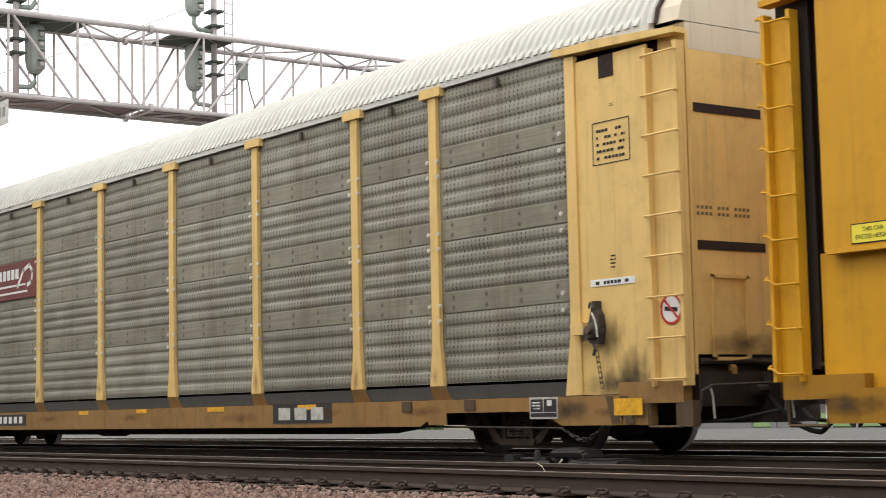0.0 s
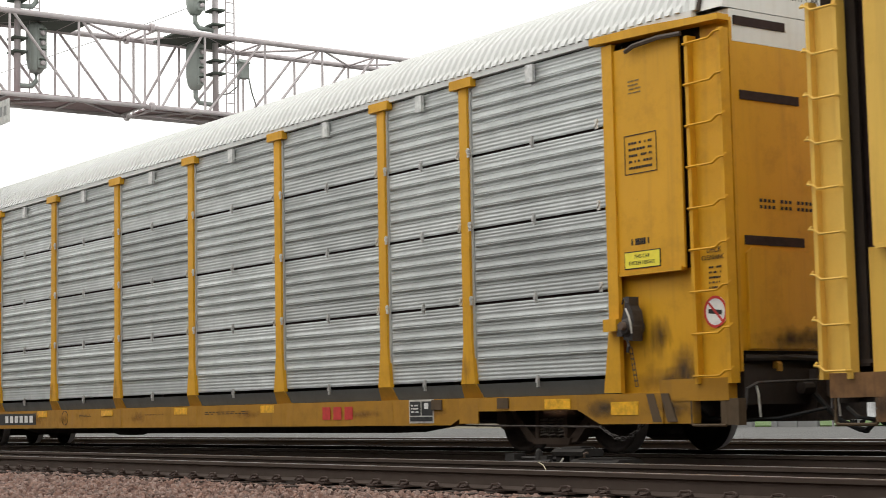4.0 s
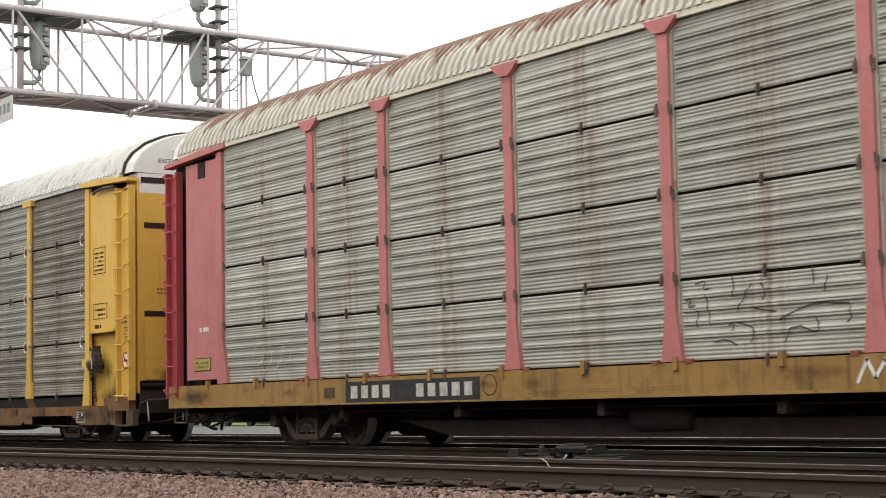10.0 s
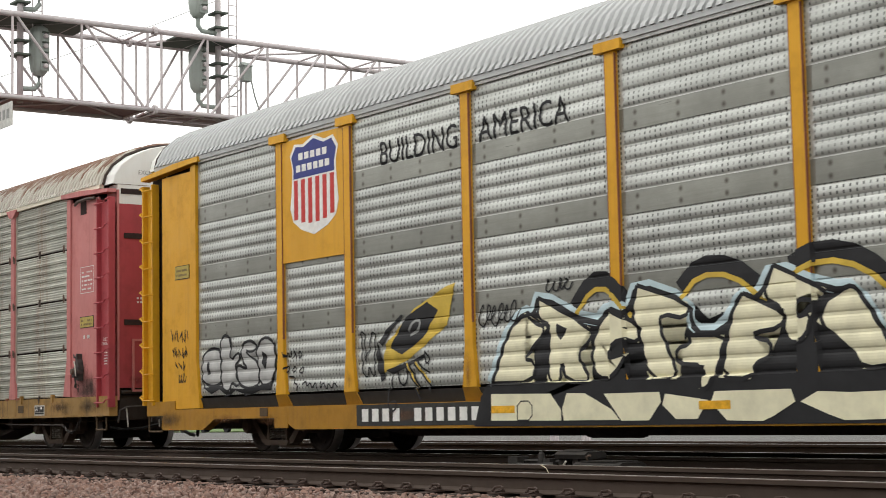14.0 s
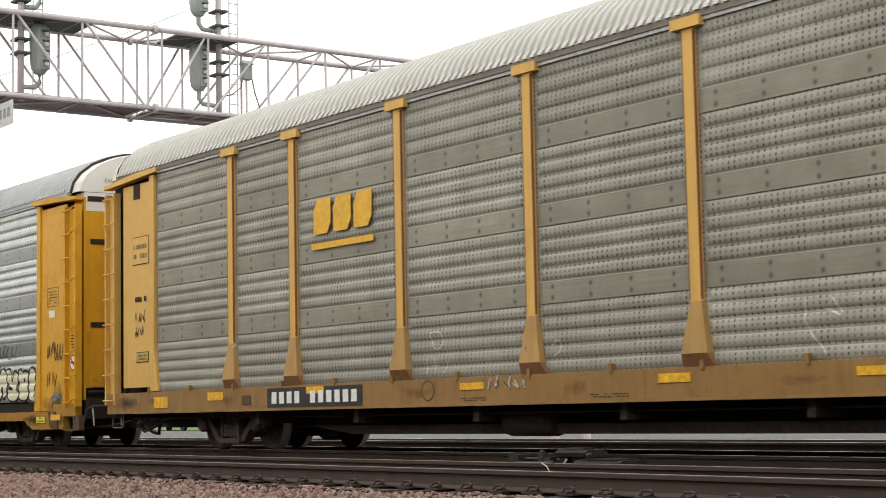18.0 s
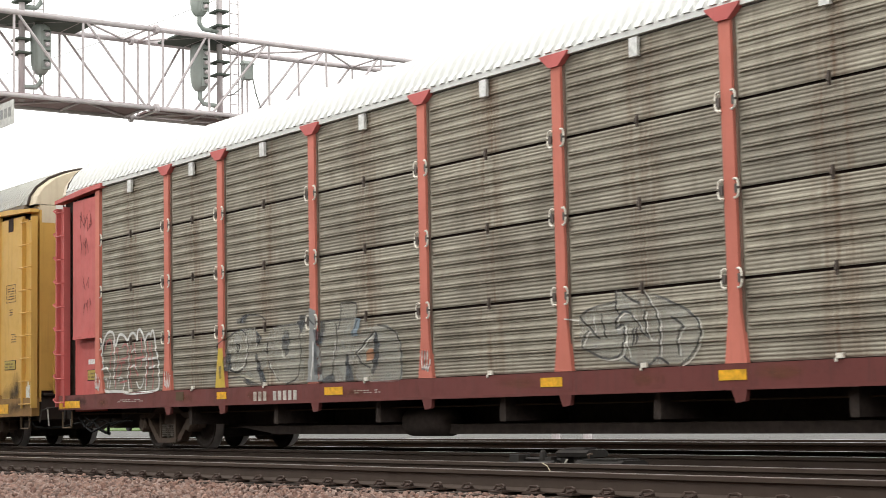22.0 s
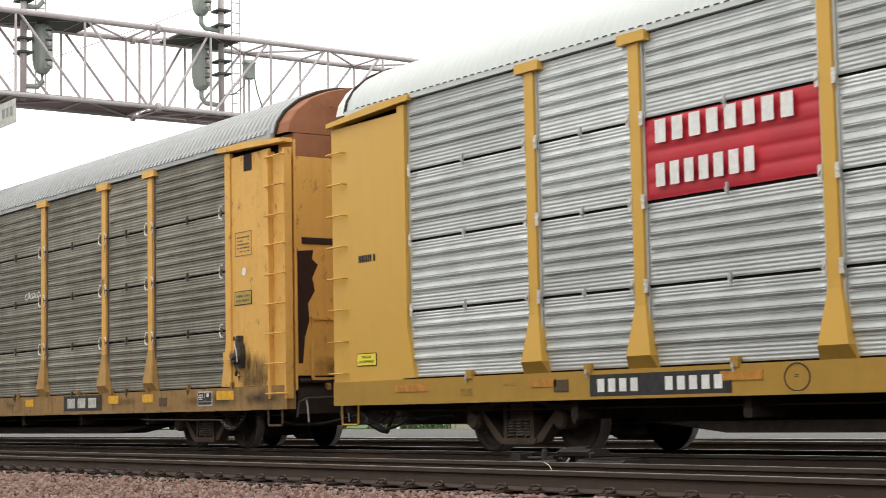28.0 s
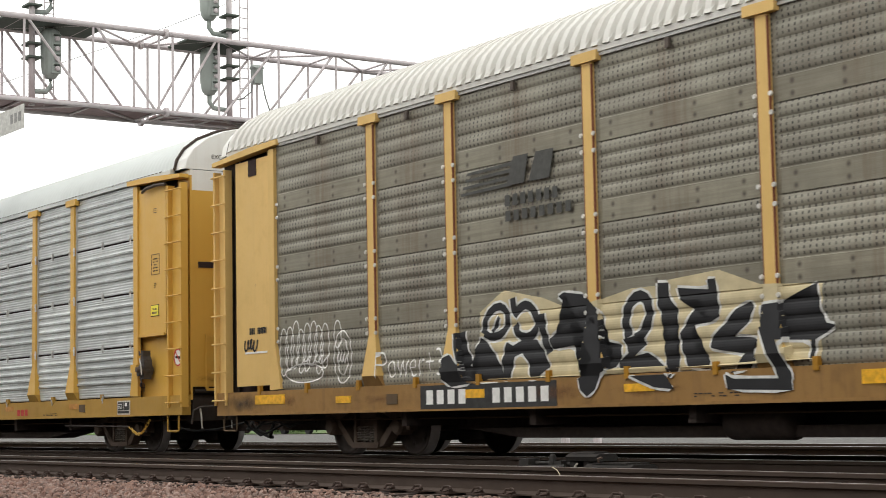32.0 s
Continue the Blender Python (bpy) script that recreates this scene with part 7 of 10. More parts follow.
drape(E_, "graffiti", BLUE_GLOW, ribbons([CREST], 0.15), "L", "banded", 0.002)
drape(E_, "graffiti", BLACK_SPRAY, ribbons([[(x + 0.02, z - 0.035) for x, z in CREST]], 0.07), "L", "banded", 0.004)
# the fat letters, then their feet on the sill
FAT_LETTER = [(-3.8, 0.91), (-3.46, 1.56), (-3.11, 1.75), (-2.96, 1.62), (-2.7, 1.55), (-2.99, 1.31), (-3.16, 1.19), (-2.95, 1.16), (-2.99, 0.9)]
drape(E_, "graffiti", CREAM_SPRAY, solid(FAT_LETTER), "L", "banded", 0.006)
drape(E_, "graffiti", BLACK_SPRAY, ribbons([[*FAT_LETTER, FAT_LETTER[0]]], 0.05), "L", "banded", 0.008)
FAT_LETTER = [(-2.86, 1.92), (-1.91, 1.51), (-1.9, 1.35), (-2.18, 1.22), (-1.89, 0.88), (-2.35, 0.89), (-2.47, 1.17), (-2.46, 0.89), (-2.73, 0.9), (-2.64, 1.58), (-2.87, 1.65)]
drape(E_, "graffiti", CREAM_SPRAY, solid(FAT_LETTER), "L", "banded", 0.006)
drape(E_, "graffiti", BLACK_SPRAY, ribbons([[*FAT_LETTER, FAT_LETTER[0]]], 0.05), "L", "banded", 0.008)
FAT_LETTER = [(-1.58, 1.7), (-1.06, 1.49), (-1.09, 1.29), (-1.36, 1.36), (-1.6, 1.23), (-1.6, 1.13), (-1.25, 1.19), (-1.4, 1.01), (-1.56, 0.91), (-1.78, 0.92), (-1.9, 1.08), (-1.85, 1.43)]
drape(E_, "graffiti", CREAM_SPRAY, solid(FAT_LETTER), "L", "banded", 0.006)
drape(E_, "graffiti", BLACK_SPRAY, ribbons([[*FAT_LETTER, FAT_LETTER[0]]], 0.05), "L", "banded", 0.008)
FAT_LETTER = [(-1.09, 1.94), (-0.28, 1.7), (-0.31, 1.52), (-0.71, 1.6), (-0.74, 1.44), (-0.62, 1.22), (-0.45, 0.87), (-0.94, 0.88), (-1.09, 1.45), (-1.2, 1.62)]
drape(E_, "graffiti", CREAM_SPRAY, solid(FAT_LETTER), "L", "banded", 0.006)
drape(E_, "graffiti", BLACK_SPRAY, ribbons([[*FAT_LETTER, FAT_LETTER[0]]], 0.05), "L", "banded", 0.008)
FAT_LETTER = [(-0.28, 1.34), (0.25, 1.32), (0.2, 1.14), (0.1, 0.89), (0.01, 0.76), (-0.11, 0.76), (-0.06, 1.01), (-0.5, 1.04), (-0.47, 1.21), (-0.28, 1.24)]
drape(E_, "graffiti", CREAM_SPRAY, solid(FAT_LETTER), "L", "banded", 0.006)
drape(E_, "graffiti", BLACK_SPRAY, ribbons([[*FAT_LETTER, FAT_LETTER[0]]], 0.05), "L", "banded", 0.008)
FAT_LETTER = [(0.54, 1.74), (0.73, 1.66), (1.11, 1.51), (1.06, 1.35), (0.68, 1.32), (0.68, 1.27), (0.92, 1.22), (0.9, 1.07), (0.67, 1.0), (0.65, 0.84), (0.19, 0.87), (0.27, 1.24), (0.4, 1.62)]
drape(E_, "graffiti", CREAM_SPRAY, solid(FAT_LETTER), "L", "banded", 0.006)
drape(E_, "graffiti", BLACK_SPRAY, ribbons([[*FAT_LETTER, FAT_LETTER[0]]], 0.05), "L", "banded", 0.008)
FAT_LETTER = [(0.98, 2.0), (1.68, 1.71), (1.6, 1.59), (1.3, 1.63), (1.3, 1.44), (1.51, 1.48), (1.43, 1.24), (1.22, 1.18), (1.1, 1.26), (1.11, 1.54), (0.81, 1.68)]
drape(E_, "graffiti", CREAM_SPRAY, solid(FAT_LETTER), "L", "banded", 0.006)
drape(E_, "graffiti", BLACK_SPRAY, ribbons([[*FAT_LETTER, FAT_LETTER[0]]], 0.05), "L", "banded", 0.008)
FAT_LETTER = [(1.69, 1.6), (1.95, 1.72), (2.07, 1.69), (2.49, 1.07), (2.5, 0.93), (2.11, 0.9), (1.98, 1.08), (1.54, 1.39)]
drape(E_, "graffiti", CREAM_SPRAY, solid(FAT_LETTER), "L", "banded", 0.006)
drape(E_, "graffiti", BLACK_SPRAY, ribbons([[*FAT_LETTER, FAT_LETTER[0]]], 0.05), "L", "banded", 0.008)
drape(E_, "graffiti", CREAM_SPRAY, solid([(-3.78, 0.78), (-2.62, 0.76), (-2.43, 0.57), (-2.43, 0.44), (-3.79, 0.45)]), "L", "banded", 0.006)
drape(E_, "graffiti", CREAM_SPRAY, solid([(-2.32, 0.76), (-1.99, 0.75), (-1.53, 0.56), (-1.4, 0.44), (-2.38, 0.44), (-2.41, 0.57)]), "L", "banded", 0.006)
drape(E_, "graffiti", CREAM_SPRAY, solid([(-1.66, 0.74), (-0.73, 0.74), (-0.71, 0.63), (-0.91, 0.43), (-1.37, 0.43)]), "L", "banded", 0.006)
drape(E_, "graffiti", CREAM_SPRAY, solid([(-0.64, 0.72), (0.02, 0.64), (-0.15, 0.44), (-0.48, 0.44), (-0.69, 0.6)]), "L", "banded", 0.006)
drape(E_, "graffiti", CREAM_SPRAY, solid([(0.12, 0.73), (1.2, 0.73), (1.25, 0.6), (0.95, 0.46), (0.8, 0.41), (0.29, 0.42), (0.06, 0.62)]), "L", "banded", 0.006)
drape(E_, "graffiti", CREAM_SPRAY, solid([(1.32, 0.6), (1.55, 0.7), (1.97, 0.68), (2.7, 0.69), (2.66, 0.42), (1.88, 0.41), (1.68, 0.47)]), "L", "banded", 0.006)
drape(E_, "graffiti", BLACK_SPRAY, patch([(-2.52, 1.59), (-2.33, 1.52), (-2.45, 1.39), (-2.54, 1.45)]), "L", "banded", 0.008)
for xk in (-3.78, -0.12):
    drape(E_, "reflector", PATCH_ORANGE, patch([(xk, 0.54), (xk + 0.47, 0.54), (xk + 0.47, 0.63), (xk, 0.63)]), "L", "banded", 0.009)
drape(E_, "graffiti", BLACK_SPRAY, ribbons([[(-3.26, 0.45), (-3.26, 0.68), (-2.97, 0.68), (-2.97, 0.45), (-3.26, 0.45)]], 0.016), "L", "banded", 0.009)
for arc in ([(-2.2, 1.75), (-1.88, 2.06), (-1.56, 2.04), (-1.2, 1.7)], [(-0.4, 1.85), (-0.11, 2.09), (0.39, 2.06), (0.85, 1.75)], [(1.2, 1.98), (1.65, 2.12), (2.16, 2.0), (2.6, 1.65)]):
    drape(E_, "graffiti", BLACK_SPRAY, ribbons([arc], 0.2), "L", "banded", 0.001)
    drape(E_, "graffiti", GOLD_SPRAY, ribbons([[(a, c - 0.11) for a, c in arc]], 0.06), "L", "banded", 0.003)
PALE_SPRAY = plain("pale_grey_spray_paint", (0.44, 0.44, 0.43), 0.7, 0, 0.2, 3)
fat(E_, "L", CREAM_SPRAY, [(4.43, 1.64), (4.56, 1.73), (4.79, 1.75), (5, 1.67), (5.04, 1.57), (4.98, 1.51), (4.78, 1.48), (4.8, 1.43), (5.08, 1.42), (5.11, 1.33), (5.02, 1.26), (4.82, 1.24), (4.87, 1.11), (4.88, 0.9), (4.53, 0.9), (4.44, 1.13), (4.38, 1.37)], [])
fat(E_, "L", CREAM_SPRAY, [(4.83, 1.77), (5.31, 1.79), (5.66, 1.73), (5.73, 1.57), (5.8, 1.43), (5.97, 1.31), (5.93, 1.16), (5.79, 1.02), (6.07, 1.06), (6.11, 1), (5.99, 0.88), (5.56, 0.87), (5.54, 1.02), (5.43, 1.07), (5.38, 0.88), (5.09, 0.88), (4.96, 1.14), (5.12, 1.3), (5.11, 1.4), (5.04, 1.47), (5.01, 1.62)], [[(5.34, 1.65), (5.55, 1.6), (5.57, 1.52), (5.41, 1.5)], [(5.35, 1.29), (5.69, 1.28), (5.59, 1.12), (5.57, 0.91), (5.43, 0.89), (5.46, 1.12)]])
fat(E_, "L", CREAM_SPRAY, [(5.59, 1.72), (5.61, 1.86), (5.78, 1.96), (5.96, 1.94), (6.09, 1.8), (6.09, 1.7), (5.75, 1.66)], [])
fat(E_, "L", CREAM_SPRAY, [(5.62, 1.69), (5.75, 1.66), (6.11, 1.7), (6.12, 1.48), (6.27, 1.22), (6.33, 1.03), (6.28, 0.87), (5.97, 0.86), (6.12, 1.02), (5.8, 1.01), (5.97, 1.17), (5.92, 1.35), (5.76, 1.44)], [])
fat(E_, "L", CREAM_SPRAY, [(6.12, 1.6), (6.24, 1.66), (6.61, 1.65), (6.65, 1.48), (6.71, 1.39), (6.86, 1.37), (6.91, 1.19), (6.86, 0.98), (6.72, 0.89), (6.31, 0.85), (6.35, 1.08), (6.19, 1.35)], [[(6.4, 1.52), (6.64, 1.52), (6.7, 1.34), (6.59, 1.23), (6.47, 1.27), (6.41, 1.39)]])
fat(E_, "L", CREAM_SPRAY, [(6.63, 1.58), (6.63, 1.77), (6.72, 1.91), (6.9, 1.98), (7.06, 1.93), (7.03, 1.83), (6.94, 1.72), (6.98, 1.65), (7.2, 1.77), (7.34, 1.77), (7.35, 1.66), (7.25, 1.57), (7.39, 1.42), (7.47, 1.29), (7.48, 0.96), (7.31, 1.01), (7.17, 1.18), (6.99, 1.37), (7.01, 1.19), (6.94, 0.95), (6.87, 0.85), (6.84, 1.07), (6.85, 1.31), (6.72, 1.4)], [])
fat(E_, "L", CREAM_SPRAY, [(7.41, 1.46), (7.5, 1.56), (7.62, 1.59), (7.7, 1.52), (7.74, 1.32), (7.8, 1.51), (7.88, 1.58), (7.94, 1.5), (7.99, 1.35), (8.11, 1.3), (8.27, 1.34), (8.4, 1.42), (8.47, 1.53), (8.58, 1.41), (8.61, 1.29), (8.49, 1.18), (8.29, 1.09), (8.09, 1.07), (7.96, 1.14), (7.9, 1.18), (7.87, 1.03), (7.8, 0.97), (7.7, 1.01), (7.63, 1.15), (7.57, 1.02), (7.47, 0.96), (7.45, 1.23)], [])
fat(E_, "L", CREAM_SPRAY, [(9.27, 1.49), (9.34, 1.56), (9.43, 1.52), (9.46, 1.61), (9.59, 1.65), (9.7, 1.59), (9.74, 1.47), (9.82, 1.58), (9.95, 1.6), (10.08, 1.51), (10.13, 1.32), (10.08, 1.07), (9.94, 0.96), (9.85, 1.05), (9.89, 1.21), (9.8, 1.22), (9.83, 1.05), (9.75, 0.95), (9.64, 0.99), (9.65, 1.22), (9.62, 0.96), (9.54, 0.9), (9.42, 0.96), (9.35, 1.23)], [])
fat(E_, "L", CREAM_SPRAY, [(10.07, 1.55), (10.18, 1.59), (10.33, 1.55), (10.37, 1.37), (10.41, 1.3), (10.45, 1.49), (10.56, 1.54), (10.69, 1.45), (10.72, 1.3), (10.58, 1.19), (10.72, 1.11), (10.72, 0.99), (10.54, 0.91), (10.29, 0.92), (10.13, 1.01), (10.12, 1.2), (10.35, 1.16), (10.46, 1.18), (10.21, 1.22), (10.09, 1.36)], [])
fat(E_, "L", CREAM_SPRAY, [(10.68, 1.42), (10.73, 1.53), (10.86, 1.56), (10.95, 1.49), (11.04, 1.52), (11.2, 1.5), (11.24, 1.36), (11.2, 1.24), (11.24, 1.09), (11.19, 0.94), (10.96, 0.91), (10.75, 0.96), (10.73, 1.17), (10.77, 1.23)], [[(11, 1.37), (11.07, 1.38), (11.1, 1.34), (11.06, 1.29), (11, 1.31)]])
fat(E_, "L", CREAM_SPRAY, [(11.25, 1.48), (11.35, 1.57), (11.5, 1.57), (11.6, 1.5), (11.59, 1.25), (11.57, 1.18), (11.67, 1.23), (11.78, 1.18), (11.82, 1.06), (11.75, 0.92), (11.59, 0.89), (11.3, 0.91), (11.26, 1.03), (11.25, 1.27)], [])
drape(E_, "graffiti", BLACK_SPRAY, solid([(11.57, 1.26), (11.64, 1.31), (11.58, 1.09), (11.54, 0.93), (11.51, 1.02)]), "L", "banded", 0.008)
drape(E_, "graffiti", GREY_SPRAY, solid([(2.7, 2.07), (2.68, 2.4), (2.8, 2.57), (3.09, 2.66), (3.39, 2.65), (3.57, 2.54), (3.64, 2.32), (3.66, 2.04), (3.58, 1.76), (3.3, 1.59), (3.05, 1.64), (2.78, 1.8)]), "L", "banded", 0.001)
drape(E_, "graffiti", BLACK_SPRAY, ribbons([[(2.73, 2.03), (2.72, 2.36), (2.84, 2.53), (3.09, 2.61), (3.37, 2.6), (3.54, 2.51), (3.58, 2.29), (3.59, 2.08), (3.55, 1.9)]], 0.11), "L", "banded", 0.003)
drape(E_, "graffiti", GOLD_SPRAY, solid([(2.83, 2.27), (2.9, 2.45), (3.09, 2.52), (3.46, 2.47), (3.43, 2.22), (3.16, 2.29)]), "L", "banded", 0.004)
drape(E_, "graffiti", BLACK_SPRAY, ribbons([[(3.17, 2.19), (3.28, 2.16), (3.31, 2.1), (3.25, 2.04), (3.15, 2.04), (3.06, 2.09), (3.07, 2.16), (3.17, 2.19)],
    [(3.15, 2.13), (3.21, 2.11), (3.17, 2.09)],
    [(2.74, 2.14), (2.82, 2.11), (2.83, 2.04), (2.75, 2.03), (2.67, 2.07), (2.74, 2.14)],
    [(2.88, 2.05), (2.94, 1.94), (2.85, 1.91), (2.95, 1.88)],
    [(2.78, 1.89), (3, 1.81), (3.3, 1.82), (3.46, 1.94), (3.43, 1.77), (3.26, 1.65), (3.02, 1.7), (2.81, 1.82)],
    [(2.94, 1.82), (2.95, 1.75)],
    [(3.06, 1.81), (3.07, 1.7)],
    [(3.18, 1.81), (3.19, 1.66)],
    [(3.29, 1.82), (3.31, 1.68)],
    [(3.4, 1.87), (3.4, 1.75)],
    [(3.63, 2.04), (3.77, 1.96), (3.81, 1.83), (3.69, 1.79), (3.6, 1.86)],
    [(2.78, 1.8), (3.02, 1.64), (3.29, 1.57), (3.55, 1.65)],
    [(2.7, 2.14), (2.58, 2.1), (2.53, 2.04), (2.6, 1.96), (2.56, 1.89)],
    [(2.87, 1.57), (2.74, 1.37), (2.67, 1.22), (2.57, 0.86)],
    [(3.45, 1.6), (3.49, 1.41), (3.43, 1.12), (3.33, 0.84)],
    [(3.01, 1.43), (3.13, 1.41), (3.04, 1.21), (3.18, 1.41)],
    [(2.85, 1.22), (3, 1.25), (2.95, 1.03)],
    [(3.1, 1.21), (3.25, 1.2), (3.17, 0.99)]], 0.028), "L", "banded", 0.005)
drape(E_, "graffiti", GOLD_SPRAY, solid([(2.87, 1.57), (3.45, 1.59), (3.46, 1.19), (3.35, 0.84), (2.54, 0.86), (2.67, 1.22)]), "L", "banded", 0.002)
drape(E_, "graffiti", GOLD_SPRAY, solid([(3.5, 1.69), (3.62, 1.7), (3.73, 1.54), (3.7, 1.4), (3.56, 1.39)]), "L", "banded", 0.002)
drape(E_, "graffiti", BLACK_SPRAY, solid([(3.52, 1.41), (3.73, 1.38), (3.81, 1.11), (3.93, 0.76), (3.68, 0.77), (3.55, 1.12)]), "L", "banded", 0.003)
fat(E_, "L", PALE_SPRAY, [(-11.54, 1.17), (-11.56, 1.46), (-11.43, 1.61), (-11.2, 1.66), (-10.94, 1.62), (-10.89, 1.44), (-10.93, 1.22), (-10.88, 1.12), (-11.1, 1.06), (-11.36, 1.07)], [[(-11.38, 1.46), (-11.3, 1.42), (-11.28, 1.25), (-11.38, 1.23)]])
fat(E_, "L", PALE_SPRAY, [(-9.77, 1.55), (-9.66, 1.71), (-9.45, 1.76), (-9.25, 1.68), (-9.17, 1.42), (-9.23, 1.17), (-9.38, 1.04), (-9.67, 1.04), (-9.7, 1.32)], [[(-9.58, 1.55), (-9.46, 1.5), (-9.44, 1.35), (-9.52, 1.27), (-9.6, 1.38)]])
fat(E_, "L", PALE_SPRAY, [(-10.9, 1.09), (-10.92, 1.43), (-10.93, 1.75), (-10.81, 1.85), (-10.65, 1.82), (-10.58, 1.7), (-10.61, 1.43), (-10.35, 1.56), (-10.27, 1.51), (-10.47, 1.34), (-10.32, 1.14), (-10.38, 1.03), (-10.59, 1.11), (-10.63, 0.96), (-10.82, 0.99)], [])
fat(E_, "L", PALE_SPRAY, [(-10.25, 1.58), (-10.19, 1.69), (-9.97, 1.73), (-9.81, 1.68), (-9.77, 1.59), (-9.93, 1.55), (-10.13, 1.59), (-9.93, 1.46), (-9.75, 1.41), (-9.67, 1.25), (-9.71, 1.05), (-9.95, 0.99), (-10.27, 1.04), (-10.38, 1.14), (-10.44, 1.28), (-10.33, 1.37), (-10.15, 1.3), (-10.04, 1.32), (-10.22, 1.42)], [])
drape(E_, "graffiti", BLACK_SPRAY, solid([(-11.59, 1.19), (-11.45, 1.04), (-10.93, 1.06), (-10.6, 1.01), (-10, 0.98), (-9.64, 1.04), (-9.26, 1.1), (-9.33, 0.95), (-9.64, 0.96), (-10.06, 0.88), (-10.43, 0.98), (-10.71, 0.87), (-10.96, 1), (-11.25, 0.93), (-11.5, 1.03)]), "L", "banded", 0.001)
drape(E_, "graffiti", BLACK_SPRAY, ribbons([[(-8.92, 1.51), (-8.87, 1.41), (-8.83, 1.52), (-8.78, 1.4), (-8.71, 1.52)],
    [(-8.7, 1.4), (-8.6, 1.49), (-8.66, 1.54), (-8.57, 1.39)],
    [(-8.53, 1.46), (-8.47, 1.52), (-8.43, 1.44), (-8.49, 1.39), (-8.53, 1.46)],
    [(-8.9, 1.25), (-8.82, 1.31), (-8.78, 1.23), (-8.86, 1.2)],
    [(-8.71, 1.22), (-8.65, 1.3), (-8.58, 1.23), (-8.67, 1.2)],
    [(-8.5, 1.21), (-8.4, 1.29), (-8.37, 1.18), (-8.47, 1.19)],
    [(-8.79, 1.14), (-8.62, 1.13), (-8.68, 1.05), (-8.53, 1.01), (-8.59, 0.92)],
    [(-8.42, 1.01), (-8.32, 1.07), (-8.27, 0.97), (-8.19, 1.05), (-8.13, 0.94), (-8.03, 1.06), (-8, 0.9)],
    [(-7.91, 1.05), (-7.91, 0.92), (-7.82, 1.05), (-7.74, 0.91), (-7.68, 1.03), (-7.6, 0.92), (-7.53, 1.03), (-7.44, 0.95)],
    [(-6.79, 1.6), (-6.84, 1.66), (-6.79, 1.71), (-6.72, 1.67), (-6.71, 1.24), (-6.66, 1.42), (-6.6, 1.42), (-6.57, 1.66), (-6.51, 1.69), (-6.45, 1.64), (-6.49, 1.23), (-6.46, 1.12), (-6.54, 1.07), (-6.59, 1.24), (-6.65, 1.08), (-6.75, 1.08), (-6.79, 1.25), (-6.79, 1.6)]], 0.026), "L", "banded", 0.003)
drape(E_, "graffiti", GOLD_SPRAY, patch([(-6.3, 1.1), (-6.2, 1.5), (-5.5, 1.95), (-4.75, 2.2), (-4.57, 2.23), (-4.75, 1.7), (-5.6, 1.3)]), "L", "banded")
drape(E_, "graffiti", BLACK_SPRAY, patch([(-6.1, 1.45), (-5.7, 1.85), (-5.2, 2.02), (-4.95, 1.9), (-5.3, 1.55), (-5.8, 1.35)]), "L", "banded", 0.002)
drape(E_, "graffiti", GREY_SPRAY, ribbons([[(-5.65, 1.65), (-5.5, 1.8), (-5.35, 1.78), (-5.4, 1.66), (-5.6, 1.6)]], 0.04), "L", "banded", 0.004)
drape(E_, "graffiti", BLACK_SPRAY, ribbons([scribble(-4.1, -3.2, 1.6, 1.95, 6, 6), scribble(-2.75, -2.2, 1.95, 2.15, 4, 6)], 0.022), "L", "banded", 0.003)
drape(E_, "graffiti", BLACK_SPRAY, ribbons([scribble(9.6, 10.6, 1.75, 2.1, 4, 3), scribble(8.2, 8.9, 1.55, 1.75, 4, 8), scribble(8.6, 9.1, 0.95, 1.3, 3, 1)], 0.02), "L", "banded", 0.003)
part("graffiti", strokes(B(), [*scrawl(12.12, 12.6, 1.72, 2.0, 4, 11), scribble(12.5, 12.95, 1.65, 2.1, 3, 11), *scrawl(12.15, 12.65, 1.15, 1.45, 4, 12)], 0.022, ON_PLATE - 0.004), BLACK_SPRAY, E_)
part("graffiti", strokes(B(), [*scrawl(-12.68, -12.0, 1.82, 2.02, 6, 13), *scrawl(-12.62, -12.02, 1.56, 1.72, 5, 14), *scrawl(-12.5, -12.1, 1.36, 1.5, 3, 15), scribble(-12.4, -12.1, 1.1, 1.3, 3, 15)], 0.016, ON_PLATE - 0.004), BLACK_SPRAY, E_)
drape(E_, "graffiti", BLACK_SPRAY, solid([(-6.4, 1.55), (-6.33, 1.4), (-6.24, 1.22), (-6.22, 1.04), (-6.3, 0.99), (-6.4, 1.16), (-6.43, 1.38)]), "L", "banded", 0.003)
drape(E_, "graffiti", BLACK_SPRAY, solid([(-6.19, 1.15), (-5.92, 1.2), (-5.63, 1.25), (-5.27, 1.34), (-5.29, 1.29), (-5.67, 1.18), (-6.04, 1.09)]), "L", "banded", 0.003)
drape(E_, "graffiti", BLACK_SPRAY, solid([(-6.36, 1.54), (-6.2, 1.69), (-5.81, 1.89), (-5.76, 1.87), (-6.11, 1.66), (-6.27, 1.48)]), "L", "banded", 0.004)
